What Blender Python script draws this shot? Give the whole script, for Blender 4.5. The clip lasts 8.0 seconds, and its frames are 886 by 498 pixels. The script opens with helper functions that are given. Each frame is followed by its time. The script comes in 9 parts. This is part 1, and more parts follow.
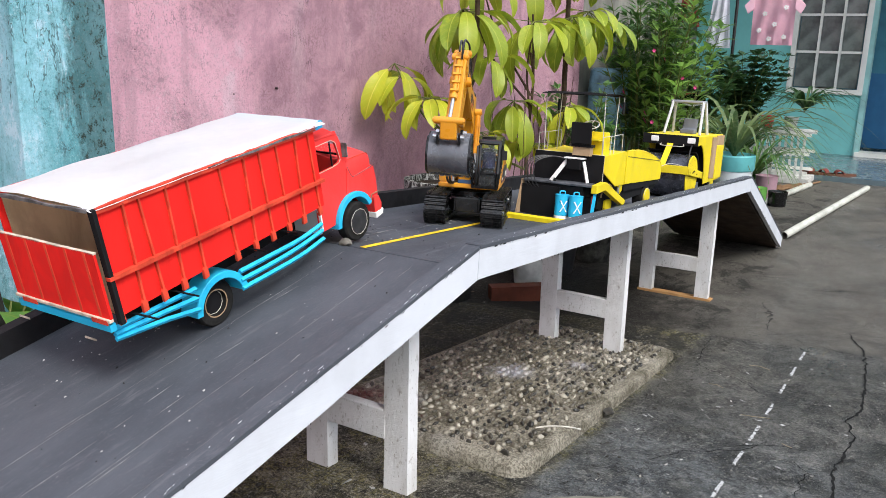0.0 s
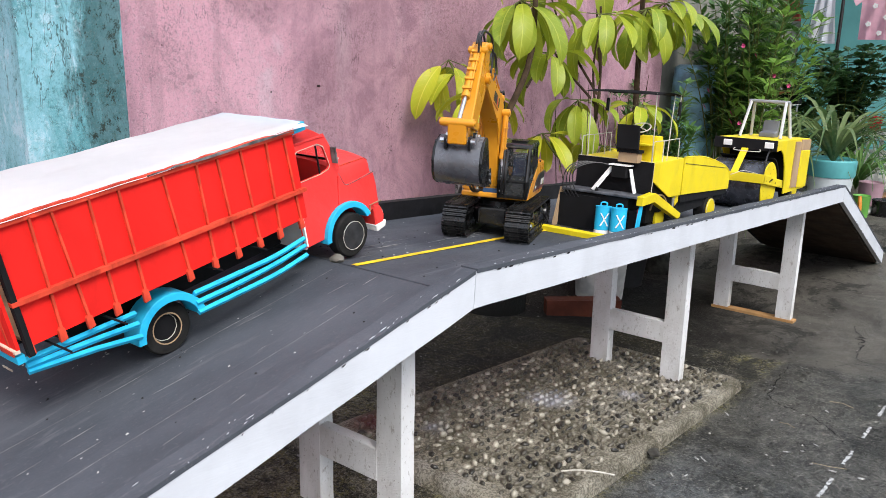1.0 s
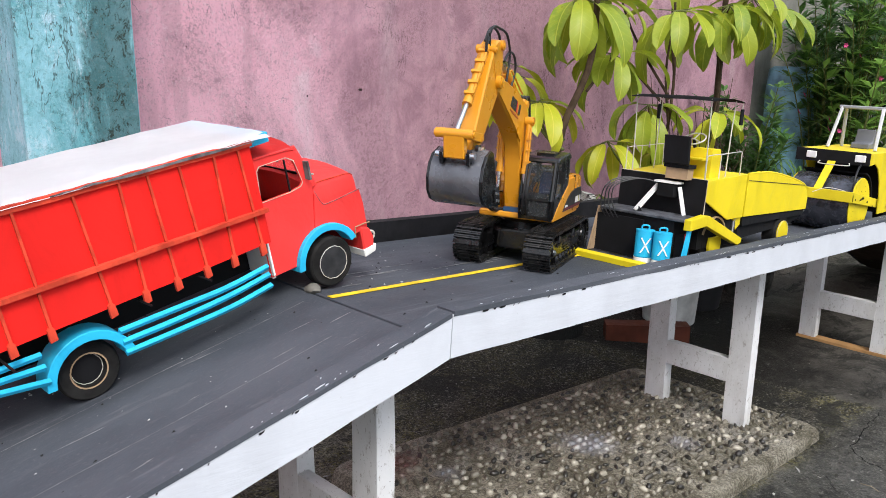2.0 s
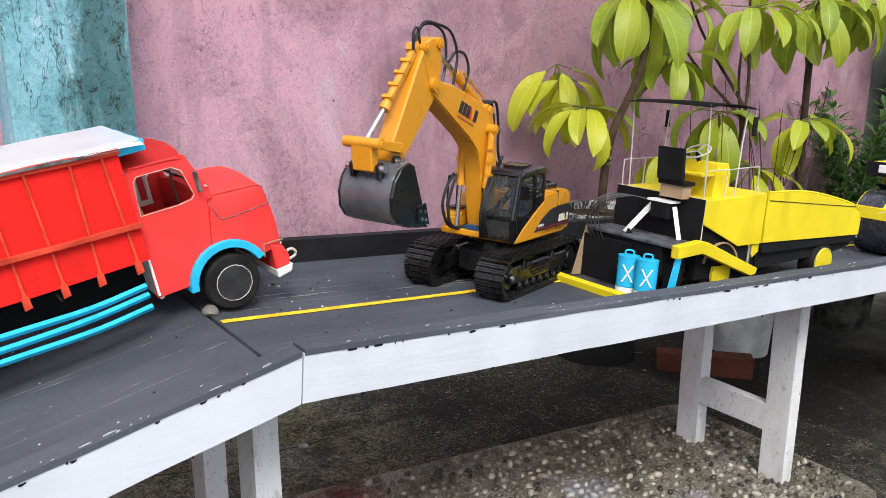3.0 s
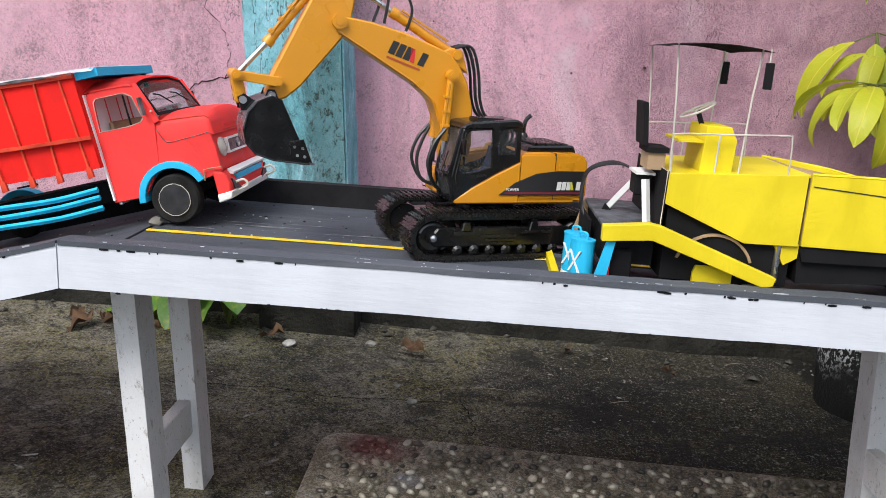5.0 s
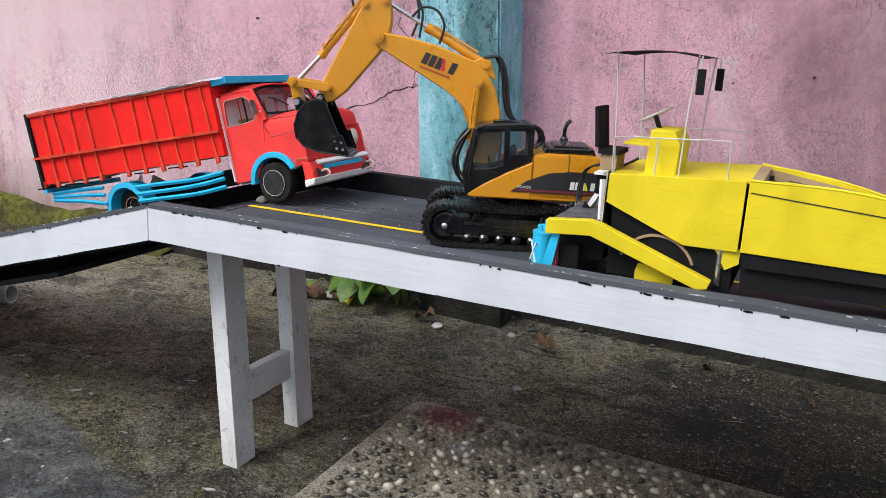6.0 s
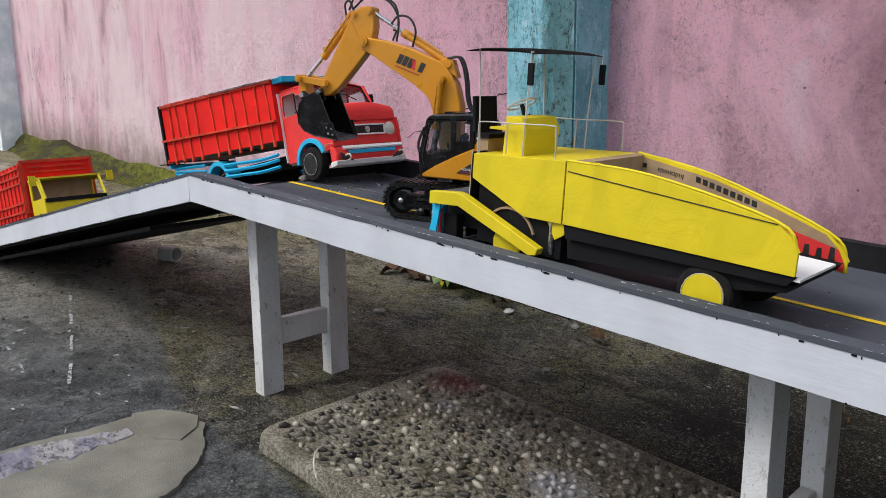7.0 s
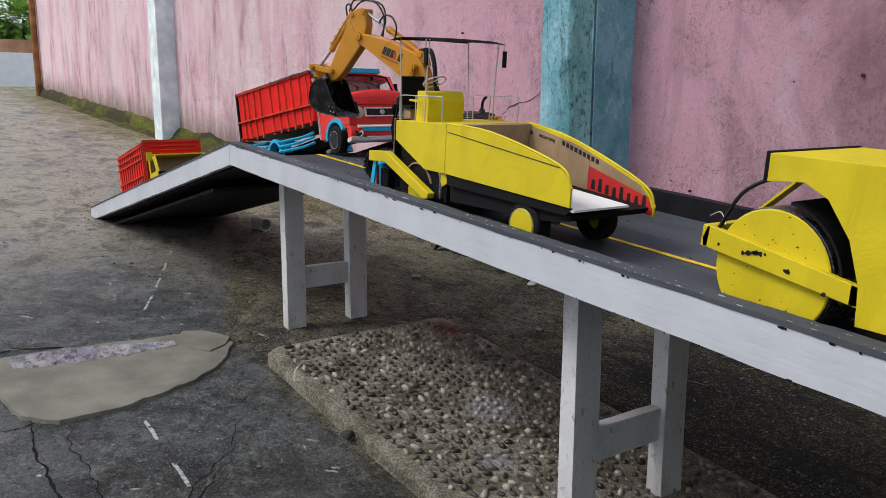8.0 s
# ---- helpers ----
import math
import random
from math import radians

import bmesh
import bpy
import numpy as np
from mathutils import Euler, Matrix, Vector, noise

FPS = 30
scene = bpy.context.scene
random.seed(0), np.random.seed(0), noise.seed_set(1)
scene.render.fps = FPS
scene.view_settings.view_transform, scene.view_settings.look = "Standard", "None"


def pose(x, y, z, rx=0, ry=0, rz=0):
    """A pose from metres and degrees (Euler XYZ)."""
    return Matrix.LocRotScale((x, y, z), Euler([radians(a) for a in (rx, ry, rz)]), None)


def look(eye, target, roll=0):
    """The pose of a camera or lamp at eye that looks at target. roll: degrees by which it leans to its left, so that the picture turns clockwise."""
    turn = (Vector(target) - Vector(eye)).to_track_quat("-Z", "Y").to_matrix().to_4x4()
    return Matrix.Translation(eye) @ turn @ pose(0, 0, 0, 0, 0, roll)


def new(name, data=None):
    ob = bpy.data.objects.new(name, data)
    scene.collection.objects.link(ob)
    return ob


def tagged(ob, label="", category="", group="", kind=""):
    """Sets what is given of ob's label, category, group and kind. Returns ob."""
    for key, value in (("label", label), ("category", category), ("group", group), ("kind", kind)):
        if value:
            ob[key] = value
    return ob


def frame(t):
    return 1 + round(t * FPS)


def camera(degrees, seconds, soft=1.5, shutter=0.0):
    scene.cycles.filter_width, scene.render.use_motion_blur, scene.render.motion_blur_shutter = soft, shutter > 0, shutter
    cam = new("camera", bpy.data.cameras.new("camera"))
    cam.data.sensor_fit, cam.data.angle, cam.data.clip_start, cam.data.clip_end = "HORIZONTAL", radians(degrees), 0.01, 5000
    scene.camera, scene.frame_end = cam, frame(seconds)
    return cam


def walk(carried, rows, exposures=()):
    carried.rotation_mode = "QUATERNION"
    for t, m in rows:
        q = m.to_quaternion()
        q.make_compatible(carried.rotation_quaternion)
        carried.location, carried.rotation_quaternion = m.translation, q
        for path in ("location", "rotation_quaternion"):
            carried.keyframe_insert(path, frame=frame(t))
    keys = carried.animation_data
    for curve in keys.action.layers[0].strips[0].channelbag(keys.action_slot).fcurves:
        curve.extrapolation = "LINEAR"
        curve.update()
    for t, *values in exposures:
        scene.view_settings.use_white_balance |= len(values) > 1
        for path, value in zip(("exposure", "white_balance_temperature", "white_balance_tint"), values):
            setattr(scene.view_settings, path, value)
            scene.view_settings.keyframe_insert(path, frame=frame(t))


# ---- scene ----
cam = camera(57.3, 8.0, soft=0.6)
# The drive falls 4 degrees towards the house; things on the toy road are given on its slope.
SLOPE = pose(0, 0, 0, 0, 4, 0)
PATH = [
    (0, (-1.402, -0.795, 1.039), (0.253, 0.218, 0.552), 1.4),
    (0.5, (-1.228, -0.808, 1.038), (0.371, 0.289, 0.548), 1.2),
    (1, (-1.092, -0.82, 1.028), (0.429, 0.381, 0.533), 1.1),
    (1.5, (-0.909, -0.796, 1.019), (0.533, 0.499, 0.526), 0.8),
    (1.7, (-0.854, -0.793, 1.018), (0.559, 0.534, 0.525), 0.8),
    (2.8, (-0.479, -0.88, 1.037), (0.703, 0.659, 0.552), 0.4),
    (3, (-0.373, -0.902, 1.012), (0.745, 0.685, 0.529), 0.3),
    (3.5, (-0.112, -1.011, 1.0), (0.793, 0.706, 0.52), 0.1),
    (4, (0.146, -1.078, 0.965), (0.774, 0.759, 0.487), 0.0),
    (4.5, (0.407, -1.099, 0.921), (0.686, 0.824, 0.446), -0.3),
    (4.7, (0.513, -1.104, 0.906), (0.642, 0.836, 0.437), -0.3),
    (5.8, (1.12, -1.186, 0.887), (0.413, 0.632, 0.445), -0.7),
    (6, (1.245, -1.175, 0.883), (0.407, 0.589, 0.453), -0.7),
    (6.5, (1.579, -1.101, 0.873), (0.449, 0.497, 0.463), -0.6),
    (7, (1.923, -1.041, 0.842), (0.57, 0.379, 0.45), -0.4),
    (7.5, (2.261, -0.962, 0.807), (0.746, 0.288, 0.428), -0.1),
    (8, (2.57, -0.927, 0.776), (0.957, 0.196, 0.408), 0.2),
]
EXPOSURES = [(0.0, 0.62), (1.5, 0.56), (3.0, 0.53), (4.5, 0.51), (6.0, 0.30), (6.5, 0.16), (8.0, -0.23)]
walk(cam, [(t, look(eye, target, roll)) for t, eye, target, roll in PATH], EXPOSURES)

# ---- sky and sun: bright overcast day
world = bpy.data.worlds.new("sky")
scene.world = world
world.use_nodes = True
wn, wl = world.node_tree.nodes, world.node_tree.links
sky = wn.new("ShaderNodeTexSky")
sky.sky_type, sky.sun_disc = "NISHITA", False
sky.sun_elevation, sky.sun_rotation = radians(49), radians(207)
sky.air_density, sky.dust_density, sky.ozone_density = 1.0, 4.0, 1.0
veil = wn.new("ShaderNodeMixRGB")
veil.inputs[0].default_value = 0.6
veil.inputs[2].default_value = (7.3, 7.9, 9.0, 1)
wl.new(sky.outputs[0], veil.inputs[1])
wl.new(veil.outputs[0], wn["Background"].inputs[0])
wn["Background"].inputs[1].default_value = 0.16
sun = new("sun", bpy.data.lights.new("sun", "SUN"))
sun.data.energy, sun.data.angle, sun.data.color = 2.1, radians(22), (1.0, 0.975, 0.94)
sun.matrix_world = look((-3.0, -6.0, 7.6), (0, 0, 0))


# ---- materials
class Shader:
    """A node material under construction: one principled surface with noise helpers."""

    def __init__(self, name, rough=0.6, metal=0.0):
        self.m = bpy.data.materials.new(name)
        self.m.use_nodes = True
        self.t = self.m.node_tree
        self.p = self.t.nodes["Principled BSDF"]
        self.p.inputs["Roughness"].default_value = rough
        self.p.inputs["Metallic"].default_value = metal
        if rough > 0.58:
            self.p.inputs["Specular IOR Level"].default_value = 0.2
        self.coord = self.t.nodes.new("ShaderNodeTexCoord").outputs["Object"]

    def place(self, scale):
        n = self.t.nodes.new("ShaderNodeMapping")
        n.inputs["Scale"].default_value = scale if isinstance(scale, tuple) else (scale,) * 3
        self.t.links.new(self.coord, n.inputs["Vector"])
        return n.outputs[0]

    def noise(self, scale, detail=4.0, rough=0.55, warp=0.0):
        n = self.t.nodes.new("ShaderNodeTexNoise")
        n.inputs["Scale"].default_value, n.inputs["Detail"].default_value = 1.0, detail
        n.inputs["Roughness"].default_value, n.inputs["Distortion"].default_value = rough, warp
        self.t.links.new(self.place(scale), n.inputs["Vector"])
        return n.outputs["Fac"]

    def cells(self, scale, feature="F1"):
        n = self.t.nodes.new("ShaderNodeTexVoronoi")
        n.feature = feature
        n.inputs["Scale"].default_value = 1.0
        self.t.links.new(self.place(scale), n.inputs["Vector"])
        return n.outputs["Distance"]

    def ramp(self, fac, lo, hi, a=0.0, b=1.0):
        n = self.t.nodes.new("ShaderNodeMapRange")
        n.interpolation_type = "SMOOTHSTEP"
        for i, v in enumerate((lo, hi, a, b)):
            n.inputs[i + 1].default_value = v
        self.t.links.new(fac, n.inputs[0])
        return n.outputs[0]

    def math(self, op, a, b):
        n = self.t.nodes.new("ShaderNodeMath")
        n.operation = op
        for i, v in enumerate((a, b)):
            if isinstance(v, (int, float)):
                n.inputs[i].default_value = v
            else:
                self.t.links.new(v, n.inputs[i])
        return n.outputs[0]

    def mix(self, fac, a, b, mode="MIX"):
        n = self.t.nodes.new("ShaderNodeMixRGB")
        n.blend_type = mode
        for i, v in enumerate((fac, a, b)):
            if isinstance(v, tuple):
                n.inputs[i].default_value = (*v, 1)
            elif isinstance(v, (int, float)):
                n.inputs[i].default_value = v
            else:
                self.t.links.new(v, n.inputs[i])
        return n.outputs[0]

    def random(self):
        return self.t.nodes.new("ShaderNodeObjectInfo").outputs["Random"]

    def island(self):
        return self.t.nodes.new("ShaderNodeNewGeometry").outputs["Random Per Island"]

    def colour(self, c):
        if isinstance(c, tuple):
            self.p.inputs["Base Color"].default_value = (*c, 1)
        else:
            self.t.links.new(c, self.p.inputs["Base Color"])
        return self

    def rough(self, fac, lo, hi):
        self.t.links.new(self.ramp(fac, 0.25, 0.75, lo, hi), self.p.inputs["Roughness"])
        return self

    def stain_or_shade(self, col):
        """Spilt red and white paint on the pebble slab, where it lies in the yard."""
        where = self.t.nodes.new("ShaderNodeNewGeometry").outputs["Position"]
        ragged_edge = self.noise(16.0, 4.0)
        for (x, y), r, c in (((0.42, 0.60), 0.13, (0.16, 0.012, 0.018)), ((0.50, 0.46), 0.07, (0.44, 0.45, 0.50)), ((0.95, 0.36), 0.12, (0.42, 0.42, 0.46)), ((1.18, 0.20), 0.08, (0.40, 0.39, 0.42))):
            d = self.t.nodes.new("ShaderNodeVectorMath")
            d.operation = "DISTANCE"
            d.inputs[1].default_value = (x, y, 0.02 - 0.0699 * x)
            self.t.links.new(where, d.inputs[0])
            near = self.math("ADD", d.outputs["Value"], self.math("MULTIPLY", ragged_edge, 0.12))
            col = self.mix(self.ramp(near, r * 0.6, r + 0.05, 0.6, 0.0), col, c)
        return col

    def bump(self, height, strength=0.3, depth=0.01):
        n = self.t.nodes.new("ShaderNodeBump")
        n.inputs["Strength"].default_value, n.inputs["Distance"].default_value = strength, depth
        self.t.links.new(height, n.inputs["Height"])
        old = self.p.inputs["Normal"].links
        if old:
            self.t.links.new(old[0].from_socket, n.inputs["Normal"])
        self.t.links.new(n.outputs[0], self.p.inputs["Normal"])
        return self


def plain(name, c, rough=0.55, metal=0.0, vary=0.18, grain=60.0, blot=6.0, bump=0.15, depth=0.002):
    """A painted or moulded surface with fine grain and broad, faint blotches."""
    s = Shader(name, rough, metal)
    dark = tuple(v * (1 - vary) for v in c)
    light = tuple(min(1.0, v * (1 + vary * 0.6)) for v in c)
    col = s.mix(s.ramp(s.noise(blot), 0.3, 0.7), dark, light)
    col = s.mix(s.math("MULTIPLY", s.noise(grain, 2.0), 0.25), col, tuple(v * 0.7 for v in c))
    s.colour(col).rough(s.noise(blot * 2.3), max(0.05, rough - 0.1), min(1.0, rough + 0.12))
    s.bump(s.noise(grain, 3.0), bump, depth)
    return s.m


def pink_plaster():
    s = Shader("pink_plaster", 0.85)
    big = s.noise((0.9, 0.9, 0.7), 5.0, 0.6, 0.5)
    mid = s.noise((6.0, 6.0, 4.4), 8.0, 0.72, 0.5)
    cloud = s.noise((1.7, 1.7, 1.3), 7.0, 0.66, 0.5)
    wipe = s.noise((5.0, 5.0, 0.7), 5.0, 0.6, 0.4)
    col = s.mix(s.ramp(big, 0.36, 0.62), (0.96, 0.585, 0.69), (0.90, 0.505, 0.615))
    # mauve clouds of mildew, their grain showing through
    fleck = s.noise(55.0, 7.0, 0.85)
    grime = s.ramp(s.math("ADD", cloud, s.math("MULTIPLY", s.math("SUBTRACT", mid, 0.5), 0.35)), 0.46, 0.62)
    col = s.mix(s.math("MULTIPLY", grime, 0.40), col, (0.58, 0.35, 0.415))
    col = s.mix(s.math("MULTIPLY", grime, s.ramp(fleck, 0.49, 0.56, 0.0, 0.65)), col, (0.30, 0.175, 0.20))
    # pale wipes of thin paint
    pale = s.math("MULTIPLY", s.ramp(wipe, 0.50, 0.66), s.ramp(s.noise((2.3, 2.3, 1.5), 8.0, 0.72, 0.8), 0.48, 0.62))
    col = s.mix(s.math("MULTIPLY", pale, 0.75), col, (0.90, 0.68, 0.75))
    col = s.mix(s.ramp(wipe, 0.34, 0.44, 0.3, 0.0), col, (0.42, 0.24, 0.29))
    col = s.mix(s.ramp(s.noise((90.0, 90.0, 60.0), 5.0, 0.85), 0.55, 0.64, 0.0, 0.5), col, (0.90, 0.70, 0.76))
    col = s.mix(s.ramp(fleck, 0.40, 0.46, 0.35, 0.0), col, (0.40, 0.22, 0.27))
    grain = s.noise((120.0, 120.0, 100.0), 4.0, 0.75)
    col = s.mix(s.ramp(grain, 0.38, 0.45, 0.45, 0.0), col, (0.50, 0.30, 0.35))
    # pits in the render, thick in some places
    pits = s.ramp(s.math("MULTIPLY", s.noise(120.0, 4.0, 0.75), s.noise(5.0, 6.0, 0.75)), 0.305, 0.36)
    col = s.mix(s.math("MULTIPLY", pits, 0.45), col, (0.20, 0.11, 0.125))
    spots = s.ramp(s.cells(9.0), 0.030, 0.045, 1.0, 0.0)
    col = s.mix(s.math("MULTIPLY", spots, s.ramp(s.noise(2.0), 0.5, 0.55)), col, (0.05, 0.035, 0.035))
    # damp: pale runs and green growth up the drive, where the wall is never dry
    cut = s.t.nodes.new("ShaderNodeSeparateXYZ")
    s.t.links.new(s.coord, cut.inputs[0])
    far = s.ramp(cut.outputs[0], -2.8, -0.5, 1.0, 0.0)
    runs = s.noise((3.4, 3.4, 0.7), 7.0, 0.7, 0.5)
    col = s.mix(s.math("MULTIPLY", far, s.ramp(runs, 0.40, 0.64, 0.9, 0.15)), col, (0.97, 0.78, 0.79))
    damp = s.math("MULTIPLY", far, s.ramp(runs, 0.56, 0.68))
    col = s.mix(s.math("MULTIPLY", damp, 0.55), col, (0.36, 0.20, 0.21))
    height = s.math("ADD", cut.outputs[2], s.math("MULTIPLY", cut.outputs[0], 0.0701))
    rising = s.math("ADD", height, s.math("MULTIPLY", s.math("SUBTRACT", s.noise((9.0, 9.0, 2.5), 7.0, 0.75, 0.5), 0.5), 0.55))
    col = s.mix(s.math("MULTIPLY", far, s.ramp(rising, 0.0, 0.42, 0.85, 0.0)), col, (0.20, 0.145, 0.10))
    # leaf shade behind the potted trees, put into the plaster as a mauve tone
    stain_or_shade = s.ramp(s.math("ADD", cut.outputs[0], s.math("MULTIPLY", s.math("SUBTRACT", cloud, 0.5), 1.6)), 0.70, 1.35)
    col = s.mix(s.math("MULTIPLY", stain_or_shade, s.ramp(mid, 0.36, 0.58, 0.86, 0.50)), col, (0.34, 0.185, 0.235))
    hair = s.noise((3.0, 3.0, 1.6), 7.0, 0.65, 0.4)
    line = s.ramp(s.math("ABSOLUTE", s.math("SUBTRACT", hair, 0.5), 0.0), 0.0012, 0.0035, 1.0, 0.0)
    line = s.math("MULTIPLY", line, s.ramp(s.noise(1.4, 3.0), 0.52, 0.6))
    col = s.mix(s.math("MULTIPLY", line, 0.8), col, (0.08, 0.05, 0.055))
    s.colour(col).bump(fleck, 1.0, 0.020).bump(grain, 0.8, 0.006).bump(mid, 0.7, 0.03).bump(s.noise(170.0, 3.0, 0.8), 0.6, 0.004)
    return s.m


def teal_plaster(name, pale, dirty, stained=False):
    s = Shader(name, 0.85)
    big = s.noise((5.0, 5.0, 2.6), 9.0, 0.74, 0.3)
    fine = s.noise(80.0, 6.0, 0.85)
    grit = s.noise(190.0, 3.0, 0.8)
    col = s.mix(s.ramp(big, 0.36, 0.62), (0.15, 0.42, 0.475), (0.33, 0.65, 0.74))
    col = s.mix(s.ramp(s.noise((10.0, 10.0, 5.0), 9.0, 0.8, 0.4), 0.54, 0.62, 0.0, pale), col, (0.56, 0.77, 0.86))
    col = s.mix(s.ramp(s.noise((16.0, 16.0, 9.0), 8.0, 0.8, 0.3), 0.36, 0.45, 0.55, 0.0), col, (0.07, 0.27, 0.32))
    col = s.mix(s.ramp(fine, 0.52, 0.60, 0.0, 0.45), col, (0.09, 0.25, 0.28))
    col = s.mix(s.ramp(grit, 0.56, 0.64, 0.0, 0.4), col, (0.50, 0.74, 0.80))
    mould = s.ramp(s.noise((38.0, 38.0, 26.0), 8.0, 0.86, 0.4), 0.52, 0.60)
    col = s.mix(s.math("MULTIPLY", mould, s.math("MULTIPLY", s.ramp(big, 0.40, 0.56, 1.0, 0.0), dirty)), col, (0.05, 0.08, 0.075))
    ragged = s.noise((14.0, 14.0, 4.0), 8.0, 0.75, 0.5)
    if stained:
        cut = s.t.nodes.new("ShaderNodeSeparateXYZ")
        s.t.links.new(s.coord, cut.inputs[0])
        reach = s.math("ABSOLUTE", s.math("SUBTRACT", cut.outputs[0], 0.172), 0.0)
        reach = s.math("ADD", reach, s.math("MULTIPLY", s.math("SUBTRACT", ragged, 0.5), 0.40))
        band = s.math("MULTIPLY", s.ramp(reach, 0.06, 0.14, 1.0, 0.0), s.ramp(mould, 0.0, 1.0, 0.62, 0.98))
        col = s.mix(band, col, (0.026, 0.040, 0.032))
        col = s.mix(s.math("MULTIPLY", band, s.ramp(fine, 0.54, 0.60, 0.0, 0.4)), col, (0.14, 0.18, 0.16))
    hair = s.noise((6.0, 6.0, 1.5), 5.0, 0.6, 0.3)
    line = s.math("MULTIPLY", s.ramp(s.math("ABSOLUTE", s.math("SUBTRACT", hair, 0.5), 0.0), 0.001, 0.004, 1.0, 0.0), s.ramp(s.noise(1.7, 2.0), 0.50, 0.56))
    col = s.mix(s.math("MULTIPLY", line, dirty), col, (0.03, 0.045, 0.04))
    s.colour(col).bump(fine, 0.9, 0.010).bump(big, 0.5, 0.02).bump(grit, 0.5, 0.004)
    return s.m


def drive_concrete():
    s = Shader("drive_concrete", 0.6)
    cut = s.t.nodes.new("ShaderNodeSeparateXYZ")
    s.t.links.new(s.coord, cut.inputs[0])
    x, y = cut.outputs[0], cut.outputs[1]
    big = s.noise((0.8, 1.1, 1.0), 5.0, 0.6, 0.7)
    mid = s.noise((4.0, 3.2, 3.0), 8.0, 0.75, 0.6)
    # three pours: blue-grey trowelled lane, brown mossy strip by the wall, smooth tan apron by the house
    wander = s.math("MULTIPLY", s.math("SUBTRACT", s.noise((7.0, 7.0, 5.0), 6.0, 0.7), 0.5), 0.12)
    lane = s.math("ADD", s.math("ADD", y, 0.03), s.math("MULTIPLY", s.math("MINIMUM", x, 0.0), 0.385))
    strip = s.ramp(s.math("ADD", lane, wander), -0.03, 0.03)
    apron = s.ramp(s.math("ADD", s.math("ADD", x, s.math("MULTIPLY", y, 0.25)), wander), 2.04, 2.10)
    cloud = s.noise((10.0, 11.0, 8.0), 8.0, 0.76, 0.4)
    wash = s.noise((2.2, 2.6, 2.0), 8.0, 0.72, 0.7)
    blue = s.mix(s.ramp(mid, 0.40, 0.58), (0.050, 0.056, 0.062), (0.150, 0.162, 0.170))
    blue = s.mix(s.ramp(wash, 0.50, 0.60, 0.0, 0.7), blue, (0.215, 0.224, 0.225))
    blue = s.mix(s.ramp(cloud, 0.52, 0.62, 0.0, 0.75), blue, (0.26, 0.262, 0.25))
    blue = s.mix(s.ramp(cloud, 0.36, 0.46, 0.85, 0.0), blue, (0.022, 0.025, 0.028))
    warm = s.mix(s.ramp(mid, 0.40, 0.58), (0.036, 0.036, 0.035), (0.125, 0.121, 0.110))
    warm = s.mix(s.ramp(cloud, 0.53, 0.63, 0.0, 0.6), warm, (0.21, 0.20, 0.18))
    warm = s.mix(s.ramp(wash, 0.38, 0.46, 0.6, 0.0), warm, (0.03, 0.03, 0.03))
    blue = s.mix(s.ramp(x, 0.5, 1.3), blue, warm)
    brown = s.mix(s.ramp(mid, 0.40, 0.58), (0.050, 0.047, 0.038), (0.26, 0.24, 0.185))
    brown = s.mix(s.ramp(wash, 0.50, 0.60, 0.0, 0.6), brown, (0.27, 0.25, 0.18))
    brown = s.mix(s.ramp(cloud, 0.53, 0.63, 0.0, 0.7), brown, (0.36, 0.345, 0.29))
    col = s.mix(strip, blue, brown)
    tan = s.mix(s.ramp(mid, 0.34, 0.64), (0.074, 0.068, 0.058), (0.135, 0.125, 0.107))
    tan = s.mix(s.ramp(s.noise((3.0, 1.2, 2.0), 6.0, 0.6, 0.5), 0.54, 0.70, 0.0, 0.6), tan, (0.088, 0.084, 0.072))
    col = s.mix(apron, col, tan)
    col = s.mix(s.ramp(big, 0.50, 0.66, 0.0, 0.4), col, (0.17, 0.16, 0.135))
    # dry, paler concrete farther up the drive, its sky sheen also put into the colour
    dry = s.math("MULTIPLY", s.ramp(x, -2.2, -0.1, 1.0, 0.0), s.ramp(s.noise((1.6, 2.2, 2.0), 7.0, 0.72), 0.32, 0.50))
    col = s.mix(dry, col, (0.50, 0.45, 0.365))
    # olive moss over the damp strip at the foot of the wall, up the drive
    foot = s.math("SUBTRACT", y, s.math("MULTIPLY", x, 0.03))
    foot = s.math("ADD", foot, s.math("MULTIPLY", s.math("SUBTRACT", s.noise((2.0, 3.0, 2.0), 7.0, 0.75, 0.6), 0.5), 1.6))
    foot = s.math("MULTIPLY", s.ramp(foot, 0.85, 1.45), s.ramp(x, -2.2, -0.7, 1.0, 0.0))
    col = s.mix(s.math("MULTIPLY", foot, 0.8), col, (0.25, 0.215, 0.07))
    # wet black ground along the wall, with shade under the toy road painted in
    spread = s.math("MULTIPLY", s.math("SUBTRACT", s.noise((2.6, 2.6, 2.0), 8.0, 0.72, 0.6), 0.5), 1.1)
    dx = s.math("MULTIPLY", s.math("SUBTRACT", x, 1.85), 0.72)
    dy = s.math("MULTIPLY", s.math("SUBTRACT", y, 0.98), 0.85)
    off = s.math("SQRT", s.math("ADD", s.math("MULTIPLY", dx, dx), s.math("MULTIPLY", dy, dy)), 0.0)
    wet_shade = s.ramp(s.math("ADD", off, spread), 0.62, 1.02, 1.0, 0.0)
    col = s.mix(wet_shade, col, (0.13, 0.127, 0.122), "MULTIPLY")
    # black algae in blotches, then moss tufts
    growth = s.math("MULTIPLY", s.ramp(strip, 0.0, 1.0, 0.6, 0.9), s.ramp(apron, 0.0, 1.0, 1.0, 0.15))
